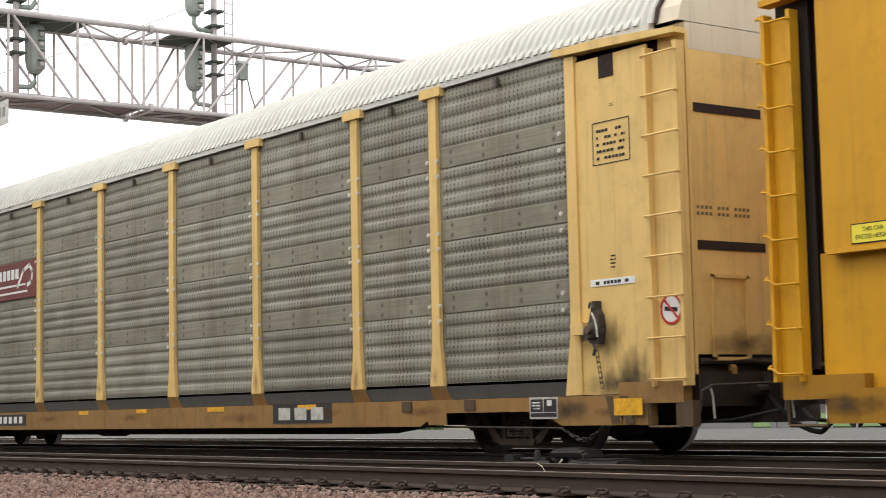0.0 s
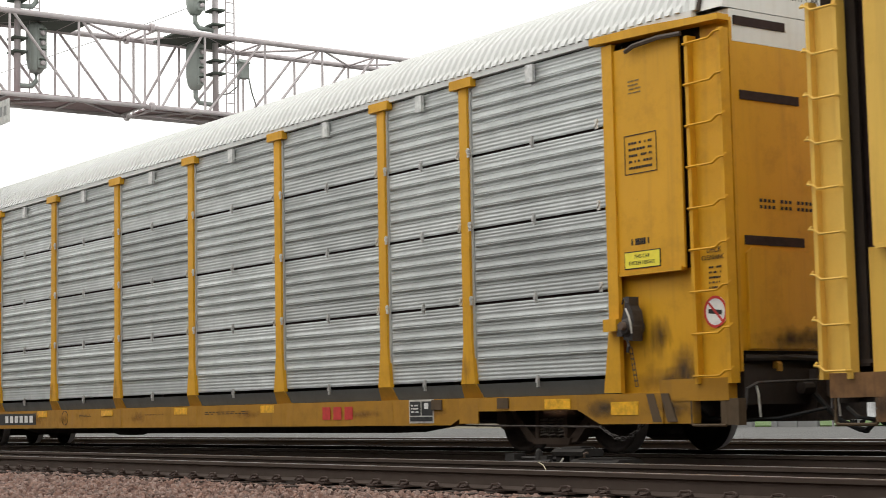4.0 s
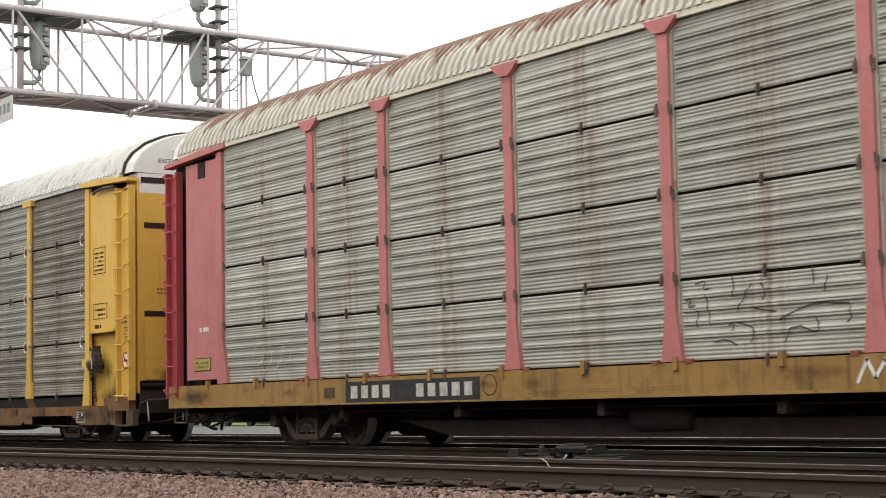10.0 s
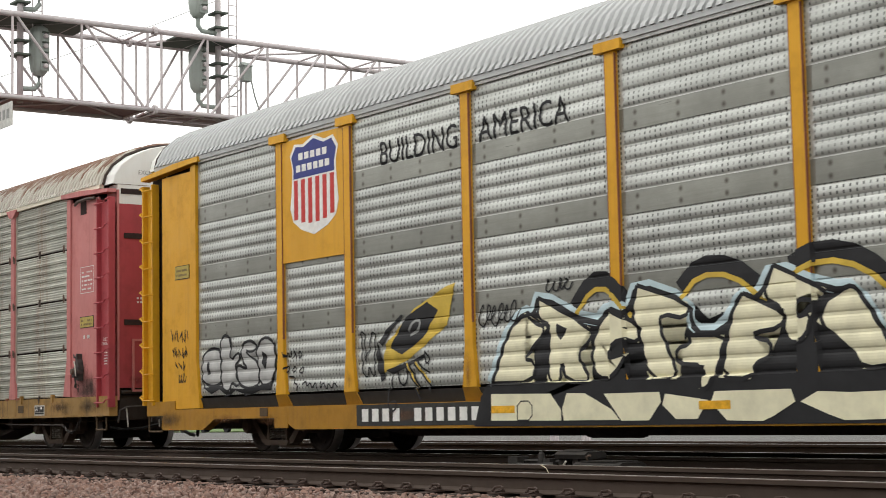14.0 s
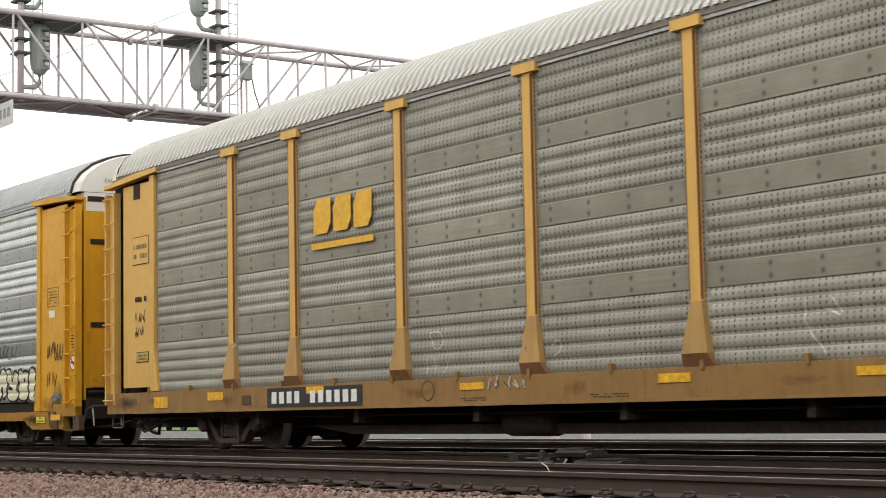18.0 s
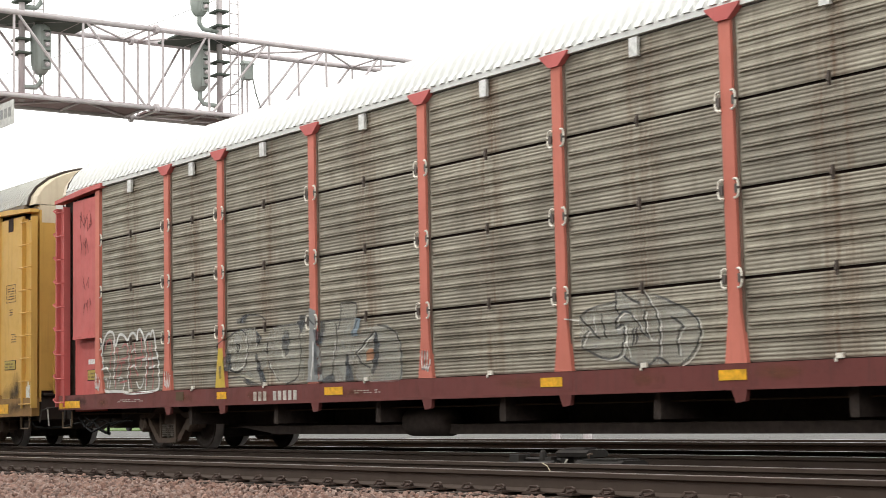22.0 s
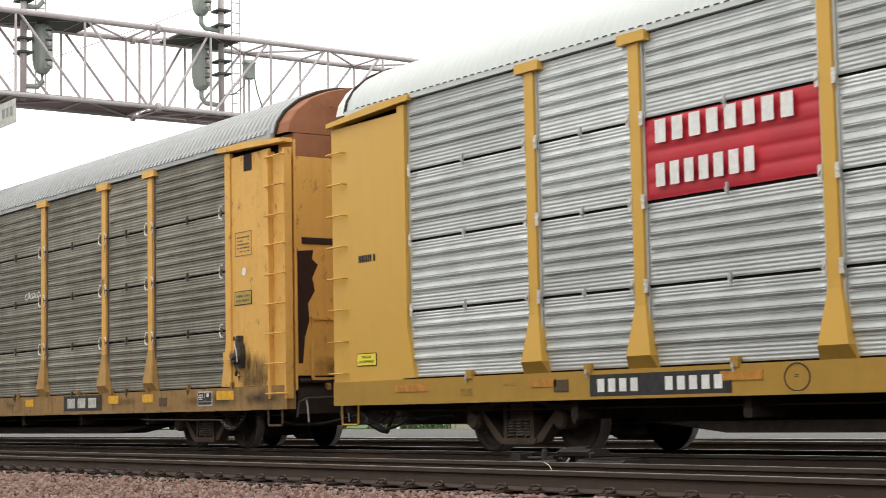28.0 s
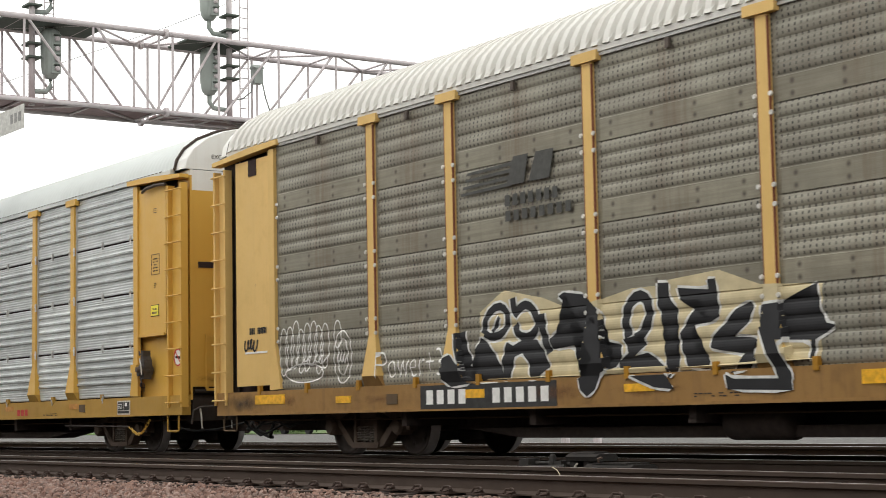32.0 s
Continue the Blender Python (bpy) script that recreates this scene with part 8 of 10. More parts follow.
drape(E_, "graffiti", BLACK_SPRAY, ribbons([[(-5.76, 1.24), (-5.64, 1.08), (-5.45, 0.91), (-5.31, 0.73)],
    [(-5.56, 1.26), (-5.41, 1.12), (-5.22, 0.99), (-5.08, 0.85)],
    [(-5.67, 1.25), (-5.53, 1.07), (-5.37, 0.88)],
    [(-6.04, 1.07), (-6.06, 0.88), (-6.1, 0.71), (-6.03, 0.57)],
    [(-5.93, 1.15), (-5.88, 1.01), (-5.78, 0.92), (-5.67, 1), (-5.71, 1.13)],
    [(-5.47, 1.27), (-5.35, 1.17), (-5.18, 1.09)],
    [(-5.26, 1.37), (-5.17, 1.28), (-5.21, 1.2), (-5.29, 1.26), (-5.26, 1.37)],
    [(-6.03, 0.71), (-5.91, 0.74), (-5.88, 0.65), (-5.99, 0.58)]], 0.03), "L", "banded", 0.005)
drape(E_, "graffiti", GOLD_SPRAY, ribbons([[(-5.7, 1.23), (-5.56, 1.04), (-5.36, 0.81)],
    [(-5.5, 1.24), (-5.34, 1.1), (-5.14, 0.96)]], 0.03), "L", "banded", 0.004)
part("graffiti", slab(B(), [(12.37, 0.94), (12.47, 1.01), (12.66, 1.02), (12.86, 1.03), (12.86, 0.94), (12.65, 0.91), (12.43, 0.9)], ON_PLATE - 0.005, ON_PLATE - 0.002), thin_spray("blue_grey_spray_mist", (0.2, 0.22, 0.24), 0.8), E_)

# ochre car with green-grey sides
LOGO_GOLD = plain("gold_logo_paint", (0.68, 0.38, 0.03), 0.6, 0, 0.15)
for k in range(3):
    xk = -6.45 + k * 0.54
    part("brand_emblem", slab(B(), [(xk, 3.15), (xk + 0.36, 3.15), (xk + 0.46, 3.3), (xk + 0.46, 3.66), (xk + 0.1, 3.66), (xk, 3.5)], -1.597, -1.588), LOGO_GOLD, F_)
part("emblem", box(B(), -6.52, -4.88, -1.597, -1.588, 2.93, 3.02), LOGO_GOLD, F_)
number_plate(F_, -7.85, -5.2, 0.66, 0.95, 11, (4,))
brand_plate(F_, 4.95, 6.53, 0.66, 0.95, PLATE_BLACK, CHALK)
placard(F_, 10.66, 11.2, 0.67, 0.92)
placard(F_, 11.22, 11.47, 0.69, 0.86)
for x0_, x1_, z0_, z1_ in ((6.34, 6.82, 0.8, 0.91), (-6.7, -6.22, 0.85, 0.95), (11.89, 12.39, 0.68, 0.87), (-11.71, -11.2, 0.7, 0.89), (-9.77, -9.25, 0.8, 0.93), (-2.9, -2.4, 0.82, 0.91), (0.8, 1.3, 0.82, 0.92), (3.6, 4.1, 0.82, 0.91), (8.5, 8.95, 0.8, 0.92)):
    reflector(F_, x0_, x1_, z0_, z1_)
stencil(F_, 12.19, 12.69, 2.92, 3.28, ON_PLATE, INK)
stencil(F_, 12.3, 12.6, 2.6, 2.85, ON_PLATE, INK, False, 3)
stencil(F_, 12.4, 12.8, 2.05, 2.35, ON_PLATE, FADED_INK, False, 4)
warn_label(F_, 12.11, 12.7, 1.56, 1.75, ON_PLATE, OLD_LABEL, False)
warn_label(F_, -12.59, -11.95, 3.2, 3.69, ON_PLATE, YEL_OCHRE, False)
stencil(F_, -12.5, -12.0, 2.55, 2.65, ON_PLATE, INK, False, 1)
warn_label(F_, -12.45, -11.98, 1.5, 1.68, ON_PLATE, OLD_LABEL, False)
part("graffiti", strokes(B(), [*scrawl(-12.5, -12.1, 2.2, 2.4, 4, 21), *scrawl(-12.5, -12.15, 1.95, 2.12, 4, 23)], 0.016, ON_PLATE - 0.004), BLACK_SPRAY, F_)
drape(F_, "graffiti", OLD_CHALK, ribbons([[(-3.6, 1.55), (-3.5, 1.35), (-3.3, 1.4), (-3.35, 1.6), (-3.6, 1.58)], [(-3.68, 1.05), (-3.68, 1.25)], [(-3.5, 1.05), (-3.5, 1.25)], [(-3.6, 1.15), (-3.45, 1.15)], [(-3.3, 1.05), (-3.2, 1.2)], [(-1.1, 1.3), (-0.95, 1.4), (-0.9, 1.25), (-1.05, 1.18)],
                                               [(-8.9, 1.6), (-8.85, 1.75)]], 0.02), "H", "banded")
drape(F_, "graffiti", OLD_CHALK, ribbons([[(2.95, 1.6), (2.92, 1.35), (3.2, 1.05)], [(3.2, 1.5), (3.45, 1.4), (3.3, 1.6)], [(4.4, 1.55), (4.45, 1.3), (4.65, 1.05), (4.95, 1.35), (4.9, 1.55), (4.6, 1.5)], [(5.7, 1.55), (5.9, 1.3), (6.0, 1.5)],
                                               [(5.8, 1.2), (6.1, 1.05), (6.3, 1.3)], [(6.4, 1.5), (6.5, 1.2), (6.6, 1.5), (6.72, 1.2)], [(7.55, 1.5), (7.8, 1.58), (8.05, 1.5), (8.05, 1.25), (7.75, 1.2), (7.55, 1.3)], [(7.7, 1.4), (7.9, 1.45), (7.9, 1.3)]], 0.022), "H", "banded")
part("graffiti", strokes(B(), [scribble(13.2, 13.52, 0.9, 1.3, 4, 22)], 0.04, ON_LADDER - 0.004), CHALK, F_)
part_at("hasp", mesh_of("hasp", box(B(), -0.02, 0.02, -0.02, 0.0, -0.09, 0.09), HOOK_IRON), F_, 9.95, FACE + 0.02, 1.65)

# worn red car
blocks("figure", G_, OLD_CHALK, -6.04, -4.69, 0.77, 0.91, 9, ON_SILL, (3,))
warn_label(G_, 12.13, 12.7, 1.82, 2.01, ON_RECESS, plain("amber_label", (0.7, 0.42, 0.04), 0.6), False)
stencil(G_, 12.03, 12.61, 2.42, 2.82, ON_PLATE, CHALK)
stencil(G_, 12.15, 12.5, 2.1, 2.36, ON_PLATE, CHALK, False, 4)
stencil(G_, 11.9, 12.9, 3.98, 4.06, ON_PLATE, OLD_CHALK, False, 1)
reflector(G_, 12.55, 13.4, 0.74, 0.87)
reflector(G_, -13.5, -12.56, 0.75, 0.88)
for x0_, x1_ in ((6.78, 7.27), (8.98, 9.44), (-3.94, -3.46), (4.0, 4.4), (1.0, 1.4), (-7.2, -6.9)):
    reflector(G_, x0_, x1_, 0.82, 0.93)
warn_label(G_, -12.54, -12.01, 1.25, 1.45, ON_RECESS, OLD_LABEL, False)
stencil(G_, -12.5, -12.1, 1.55, 1.65, ON_RECESS, CHALK, False, 1)
flat("placard_board", G_, MAROON, 7.5, 8.3, 0.55, 0.93, ON_SILL + 0.003)
placard(G_, 7.68, 8.12, 0.62, 0.88)
PINK_SPRAY = plain("pink_spray_paint", (0.42, 0.17, 0.16), 0.7)
SLATE = thin_spray("slate_blue_spray_paint", (0.075, 0.085, 0.1), 0.8)
TAG_INK = thin_spray("worn_black_tag_paint", (0.05, 0.052, 0.055), 0.95)
THIN_GREY = thin_spray("thin_grey_spray_paint", (0.44, 0.44, 0.4), 0.5)
drape(G_, "graffiti", WHITE_SPRAY, ribbons([[(9.29, 1.16), (9.28, 1.36), (9.43, 1.59), (9.74, 1.78), (9.91, 1.84), (10.19, 1.82), (10.29, 1.89), (10.2, 2.06), (10.34, 1.95), (10.53, 2.03), (10.76, 2.03), (11.03, 1.95), (11.2, 1.73), (11.4, 1.78), (11.51, 1.68), (11.5, 1.53), (11.32, 1.48), (11.24, 1.61), (11.14, 1.34), (10.9, 1.1), (10.62, 0.95), (10.49, 1.08), (10.05, 1.04), (9.66, 1.13), (9.29, 1.16)]], 0.026), "G", "fine", 0.001)
drape(G_, "graffiti", THIN_GREY, solid([(9.29, 1.16), (9.28, 1.36), (9.43, 1.59), (9.74, 1.78), (9.91, 1.84), (10.19, 1.82), (10.29, 1.89), (10.2, 2.06), (10.34, 1.95), (10.53, 2.03), (10.76, 2.03), (11.03, 1.95), (11.2, 1.73), (11.4, 1.78), (11.51, 1.68), (11.5, 1.53), (11.32, 1.48), (11.24, 1.61), (11.14, 1.34), (10.9, 1.1), (10.62, 0.95), (10.49, 1.08), (10.05, 1.04), (9.66, 1.13)]), "G", "fine")
drape(G_, "graffiti", BLACK_SPRAY, ribbons([[(9.38, 1.19), (9.47, 1.48), (9.79, 1.7), (10.08, 1.71), (10.27, 1.51), (10.21, 1.19), (9.86, 1.11), (9.56, 1.18)],
    [(10.28, 1.86), (10.35, 1.63), (10.26, 1.32), (10.15, 1.1)],
    [(10.76, 1.98), (10.89, 1.72), (10.82, 1.35), (10.58, 1.08)],
    [(11.24, 1.7), (11.38, 1.72), (11.44, 1.63), (11.33, 1.57)],
    [(10.49, 1.05), (10.57, 0.89)],
    [(9.3, 1.23), (9.51, 1.09), (9.66, 1.15)]], 0.022), "G", "fine", 0.002)
drape(G_, "graffiti", SLATE, ribbons([[(9.88, 1.66), (9.92, 1.4), (9.99, 1.3)],
    [(10.08, 1.71), (10.28, 1.79), (10.4, 1.95)],
    [(10.52, 1.11), (10.62, 1.02), (10.81, 1.07)]], 0.05), "G", "fine", 0.002)
drape(G_, "graffiti", WHITE_SPRAY, ribbons([[(-11.65, 1.82), (-11.57, 1.99), (-11.38, 2.11), (-11.17, 2.07), (-11.13, 1.93), (-11.09, 1.79), (-10.99, 1.99), (-10.88, 2.04), (-10.73, 2), (-10.6, 1.89), (-10.5, 2), (-10.38, 2.04), (-10.27, 1.99), (-10.18, 1.86), (-10.21, 2.03), (-10.1, 2.1), (-9.96, 1.97), (-9.9, 1.85), (-9.83, 1.96), (-9.7, 2), (-9.68, 1.91), (-9.62, 2.07), (-9.53, 1.95), (-9.46, 1.68), (-9.36, 1.53), (-9.34, 1.15), (-9.39, 1), (-9.86, 0.98), (-10.41, 0.97), (-10.99, 1.03), (-11.52, 1.02), (-11.68, 1.11), (-11.73, 1.31), (-11.58, 1.5), (-11.65, 1.67), (-11.65, 1.82)]], 0.05), "G", "fine")
drape(G_, "graffiti", WHITE_SPRAY, ribbons([[(-11.65, 1.42), (-11.43, 1.48), (-11.28, 1.3), (-11.35, 1.08)],
    [(-11.18, 1.93), (-11.09, 1.61), (-11.16, 1.29), (-11.08, 1.07)],
    [(-10.6, 1.86), (-10.51, 1.58), (-10.58, 1.27), (-10.53, 1.02)],
    [(-9.98, 1.54), (-9.37, 1.56)],
    [(-9.91, 1.86), (-9.81, 1.55), (-9.88, 1.02)],
    [(-10.24, 1.18), (-10.13, 1.04), (-9.99, 1.1), (-9.93, 1.25)],
    [(-10.99, 1.21), (-10.81, 1.28), (-10.7, 1.16), (-10.79, 1.04)],
    [(-10.47, 1.42), (-10.29, 1.48), (-10.18, 1.37)],
    [(-9.71, 1.39), (-9.47, 1.42)],
    [(-11.51, 1.23), (-11.4, 1.26), (-11.44, 1.1)],
    [(-10.39, 1.69), (-10.28, 1.77), (-10.23, 1.65)]], 0.035), "G", "fine", 0.001)
drape(G_, "graffiti", PINK_SPRAY, ribbons([[(-11.53, 1.79), (-11.46, 1.93), (-11.29, 1.97), (-11.22, 1.82), (-11.28, 1.54), (-11.31, 1.42)],
    [(-11.09, 1.69), (-11, 1.84), (-10.95, 1.6), (-11.06, 1.29), (-11.11, 1.07)],
    [(-10.82, 1.79), (-10.68, 1.87), (-10.53, 1.74), (-10.61, 1.59), (-10.9, 1.6), (-10.8, 1.4), (-10.95, 1.29)],
    [(-10.46, 1.89), (-10.43, 1.58), (-10.48, 1.27), (-10.44, 1.07)],
    [(-10.32, 1.85), (-10.23, 1.57), (-10.29, 1.38), (-10.12, 1.26)],
    [(-10.05, 1.93), (-9.97, 1.63), (-10.06, 1.41)],
    [(-9.8, 1.86), (-9.73, 1.62), (-9.79, 1.36), (-9.85, 1.09)],
    [(-9.63, 1.84), (-9.6, 1.54), (-9.55, 1.24), (-9.61, 1.03)],
    [(-10.95, 1.51), (-10.66, 1.53)],
    [(-10.28, 1.57), (-9.92, 1.6)],
    [(-10.91, 1.17), (-10.62, 1.2)]], 0.034), "G", "fine", 0.002)
drape(G_, "graffiti", THIN_GREY, solid([(-6.97, 1.27), (-6.96, 1.55), (-6.78, 1.85), (-6.46, 1.89), (-6.04, 1.9), (-5.75, 1.62), (-5.66, 1.36), (-5.87, 1.07), (-6.49, 1.19)]), "G", "fine")
drape(G_, "graffiti", THIN_GREY, solid([(-5.75, 1.62), (-5.49, 1.87), (-5.05, 1.9), (-4.52, 1.92), (-4.52, 1.55), (-4.56, 1.06), (-5.19, 1.02), (-5.57, 1.22)]), "G", "fine")
drape(G_, "graffiti", THIN_GREY, solid([(-4.1, 1.89), (-3.59, 1.89), (-3.54, 2.12), (-3.12, 2.06), (-3.15, 1.82), (-3.28, 1.63), (-3.23, 1.01), (-3.72, 1), (-4.14, 1.04)]), "G", "fine")
drape(G_, "graffiti", THIN_GREY, solid([(-3.16, 1.59), (-2.84, 1.74), (-2.38, 1.76), (-2.08, 1.63), (-1.97, 1.3), (-2.02, 0.97), (-2.72, 0.98), (-3.15, 1.01)]), "G", "fine")
drape(G_, "graffiti", SLATE, solid([(-6.93, 1.55), (-6.8, 1.48), (-6.85, 1.4), (-6.79, 1.29), (-6.94, 1.25), (-7, 1.42)]), "G", "fine", 0.003)
drape(G_, "graffiti", SLATE, solid([(-6.52, 1.99), (-6.47, 2.1), (-6.24, 2.13), (-6.35, 1.98)]), "G", "fine", 0.003)
drape(G_, "graffiti", SLATE, solid([(-6, 1.85), (-5.88, 1.76), (-5.78, 1.72), (-5.95, 1.63), (-5.98, 1.72)]), "G", "fine", 0.003)
drape(G_, "graffiti", SLATE, solid([(-6.02, 1.54), (-5.86, 1.3), (-5.65, 0.99), (-5.83, 1), (-5.96, 1.24)]), "G", "fine", 0.003)
drape(G_, "graffiti", SLATE, solid([(-5.21, 1.59), (-5.15, 1.78), (-5.06, 1.84), (-4.96, 1.7), (-5, 1.48), (-5.09, 1.42)]), "G", "fine", 0.003)
drape(G_, "graffiti", SLATE, solid([(-4.77, 1.93), (-4.48, 1.95), (-4.64, 1.74)]), "G", "fine", 0.003)
drape(G_, "graffiti", SLATE, solid([(-4.08, 1.89), (-3.96, 1.85), (-4.05, 1.52), (-4.12, 1.59)]), "G", "fine", 0.003)
drape(G_, "graffiti", SLATE, solid([(-3.38, 1.37), (-3.3, 1.24), (-3.22, 1.01), (-3.45, 1.01)]), "G", "fine", 0.003)
drape(G_, "graffiti", SLATE, solid([(-2.65, 1.71), (-2.54, 1.51), (-2.58, 1.21), (-2.74, 1.15), (-2.62, 1.44)]), "G", "fine", 0.003)
drape(G_, "graffiti", SLATE, solid([(-6.28, 1.12), (-5.87, 1.01), (-6.28, 1.02), (-6.44, 1.09)]), "G", "fine", 0.003)
drape(G_, "graffiti", SLATE, solid([(-3.88, 1.11), (-3.75, 1.12), (-3.71, 1), (-4.14, 1.01)]), "G", "fine", 0.003)
drape(G_, "graffiti", plain("faded_blue_spray_paint", (0.2, 0.25, 0.29), 0.7), solid([(-3.14, 1.88), (-3.02, 1.87), (-3.11, 1.63), (-3.27, 1.64)]), "G", "fine", 0.003)
drape(G_, "graffiti", plain("rust_orange_spray_paint", (0.3, 0.15, 0.08), 0.7), solid([(-2.89, 1.37), (-2.77, 1.45), (-2.66, 1.42), (-2.71, 1.28), (-2.86, 1.27)]), "G", "fine", 0.003)
drape(G_, "graffiti", SLATE, ribbons([[(-6.93, 1.59), (-6.8, 1.46), (-6.87, 1.33), (-6.94, 1.27)],
    [(-6.01, 1.49), (-5.88, 1.3), (-5.75, 1.08)],
    [(-3.39, 1.38), (-3.37, 1.19), (-3.33, 1.01)],
    [(-2.65, 1.64), (-2.59, 1.5), (-2.59, 1.33), (-2.68, 1.16), (-2.76, 1.1)],
    [(-4.19, 1.78), (-4.11, 1.53), (-4.14, 1.62)],
    [(-6.61, 2.02), (-6.41, 2.04)],
    [(-4.68, 1.97), (-4.54, 1.98)]], 0.075), "G", "fine", 0.003)
drape(G_, "graffiti", TAG_INK, ribbons([[(-7.29, 1.64), (-6.95, 1.76), (-6.62, 1.88), (-6.4, 1.88), (-6.25, 1.75), (-6.22, 1.55), (-6.29, 1.35), (-6.43, 1.25), (-6.64, 1.22), (-6.83, 1.28), (-6.78, 1.38), (-6.9, 1.48)],
    [(-6.59, 1.67), (-6.51, 1.65), (-6.52, 1.53), (-6.6, 1.59), (-6.59, 1.67)],
    [(-6.51, 1.99), (-6.4, 2.08), (-6.13, 2.11), (-5.83, 2.07), (-5.68, 1.98)],
    [(-4.63, 1.93), (-4.69, 1.75), (-4.63, 1.5), (-4.67, 1.25), (-4.77, 1.07), (-5.09, 1.01)],
    [(-5.61, 1.35), (-5.42, 1.15), (-5.28, 1.05)],
    [(-3.68, 1.83), (-3.62, 1.65), (-3.7, 1.42), (-3.75, 1.21), (-3.8, 1.09)],
    [(-5.99, 1.83), (-5.79, 1.72), (-5.95, 1.63), (-6, 1.54)],
    [(-3.13, 1.38), (-2.93, 1.52), (-2.69, 1.66)],
    [(-3.13, 1.38), (-2.98, 1.23), (-2.79, 1.18)],
    [(-2.61, 1.76), (-2.31, 1.72), (-2.1, 1.61), (-2.02, 1.46), (-2.01, 1.19), (-2.06, 0.97)],
    [(-3.24, 1.62), (-3.16, 1.8), (-3.1, 1.86)],
    [(-3.53, 2.12), (-3.56, 1.85), (-3.62, 1.74)],
    [(-3.53, 2.12), (-3.29, 2.12), (-3.09, 2.08), (-3.14, 1.94)],
    [(-6.92, 1.14), (-6.43, 1.16), (-6.18, 1.05)],
    [(-5.65, 1.65), (-5.6, 1.48), (-5.73, 1.54)],
    [(-4.54, 1.93), (-4.41, 1.98), (-4.19, 1.84)]], 0.026), "G", "fine", 0.004)
drape(G_, "graffiti", OLD_CHALK, ribbons([[(-6.29, 1.79), (-6.26, 1.55), (-6.33, 1.37), (-6.46, 1.28), (-6.63, 1.25), (-6.76, 1.3)],
    [(-6.49, 1.66), (-6.47, 1.54)],
    [(-5.96, 1.71), (-5.99, 1.57)],
    [(-5.21, 1.59), (-5.19, 1.43), (-5.06, 1.39)],
    [(-3.11, 1.37), (-2.89, 1.5), (-2.7, 1.62)],
    [(-5.56, 1.32), (-5.38, 1.12)],
    [(-3.66, 1.59), (-3.74, 1.33)],
    [(-4.24, 1.29), (-4.29, 1.05)]], 0.018), "G", "fine", 0.005)
drape(G_, "graffiti", THIN_GREY, solid([(1.71, 1.62), (1.95, 1.7), (2.34, 1.76), (2.35, 1.89), (2.59, 1.8), (2.83, 1.85), (3.32, 1.69), (3.62, 1.55), (3.73, 1.39), (3.67, 1.22), (3.47, 1.04), (2.88, 1.02), (2.17, 1.11), (1.72, 1.29), (1.87, 1.46)]), "G", "fine")
drape(G_, "graffiti", OLD_CHALK, ribbons([[(1.9, 1.44), (1.74, 1.27), (1.96, 1.17), (2.19, 1.09), (2.45, 1.12), (2.5, 1.25), (2.54, 1.41), (2.5, 1.49), (2.38, 1.43), (2.37, 1.48), (2.47, 1.63), (2.62, 1.61), (2.75, 1.49), (2.84, 1.36), (2.95, 1.3)],
    [(2.82, 1.87), (2.95, 1.73), (3.08, 1.57), (3.11, 1.35), (3.08, 1.1)],
    [(3, 1.79), (3.36, 1.67), (3.66, 1.53), (3.76, 1.37), (3.7, 1.2), (3.55, 1.05), (3.41, 0.99)],
    [(3.49, 1.4), (3.38, 1.34), (3.39, 1.1)],
    [(2.87, 1.61), (2.87, 1.45), (2.91, 1.31)],
    [(1.48, 1.61), (1.71, 1.58)],
    [(2.52, 1.33), (2.58, 1.12)],
    [(1.97, 1.62), (2, 1.42)]], 0.018), "G", "fine", 0.002)
drape(G_, "graffiti", TAG_INK, ribbons([[(1.71, 1.62), (1.84, 1.53), (2.06, 1.35)],
    [(1.87, 1.46), (1.7, 1.29), (1.92, 1.19), (2.15, 1.11), (2.41, 1.14), (2.47, 1.27), (2.5, 1.43), (2.46, 1.51), (2.34, 1.45), (2.33, 1.5), (2.44, 1.65), (2.58, 1.63), (2.72, 1.51), (2.8, 1.38), (2.91, 1.32)],
    [(2.83, 1.63), (2.84, 1.47), (2.88, 1.33)],
    [(2.09, 1.64), (2.14, 1.48), (2.18, 1.35)],
    [(2.35, 1.89), (2.36, 1.69), (2.39, 1.62)],
    [(2.42, 1.9), (2.6, 1.77), (2.77, 1.72)],
    [(2.78, 1.89), (2.91, 1.75), (3.04, 1.59), (3.08, 1.37), (3.05, 1.12)],
    [(2.96, 1.81), (3.32, 1.69), (3.62, 1.55), (3.73, 1.39), (3.67, 1.22), (3.51, 1.07), (3.38, 1.01)],
    [(3.27, 1.54), (3.48, 1.41)],
    [(3.46, 1.42), (3.35, 1.37), (3.36, 1.12)],
    [(2.46, 1.14), (2.6, 1.04), (2.88, 1.01), (3.02, 1.12), (3.2, 1.02)],
    [(1.71, 1.63), (1.95, 1.72), (2.34, 1.76)],
    [(2.65, 1.45), (2.63, 1.25)],
    [(2.7, 1.46), (2.69, 1.26)]], 0.026), "G", "fine", 0.003)
part("graffiti", strokes(B(), [scribble(13.2, 13.55, 1.0, 1.4, 4, 37)], 0.03, ON_LADDER - 0.006), CREAM_SPRAY, G_)
for x_, s_ in ((8.99, 41), (11.78, 42), (-8.99, 43), (-11.8, 44), (-1.42, 45)):
    part("graffiti", strokes(B(), [scribble(x_ - 0.1, x_ + 0.13, 1.02, 1.38, 3, s_)], 0.02, ON_POST), CHALK, G_)
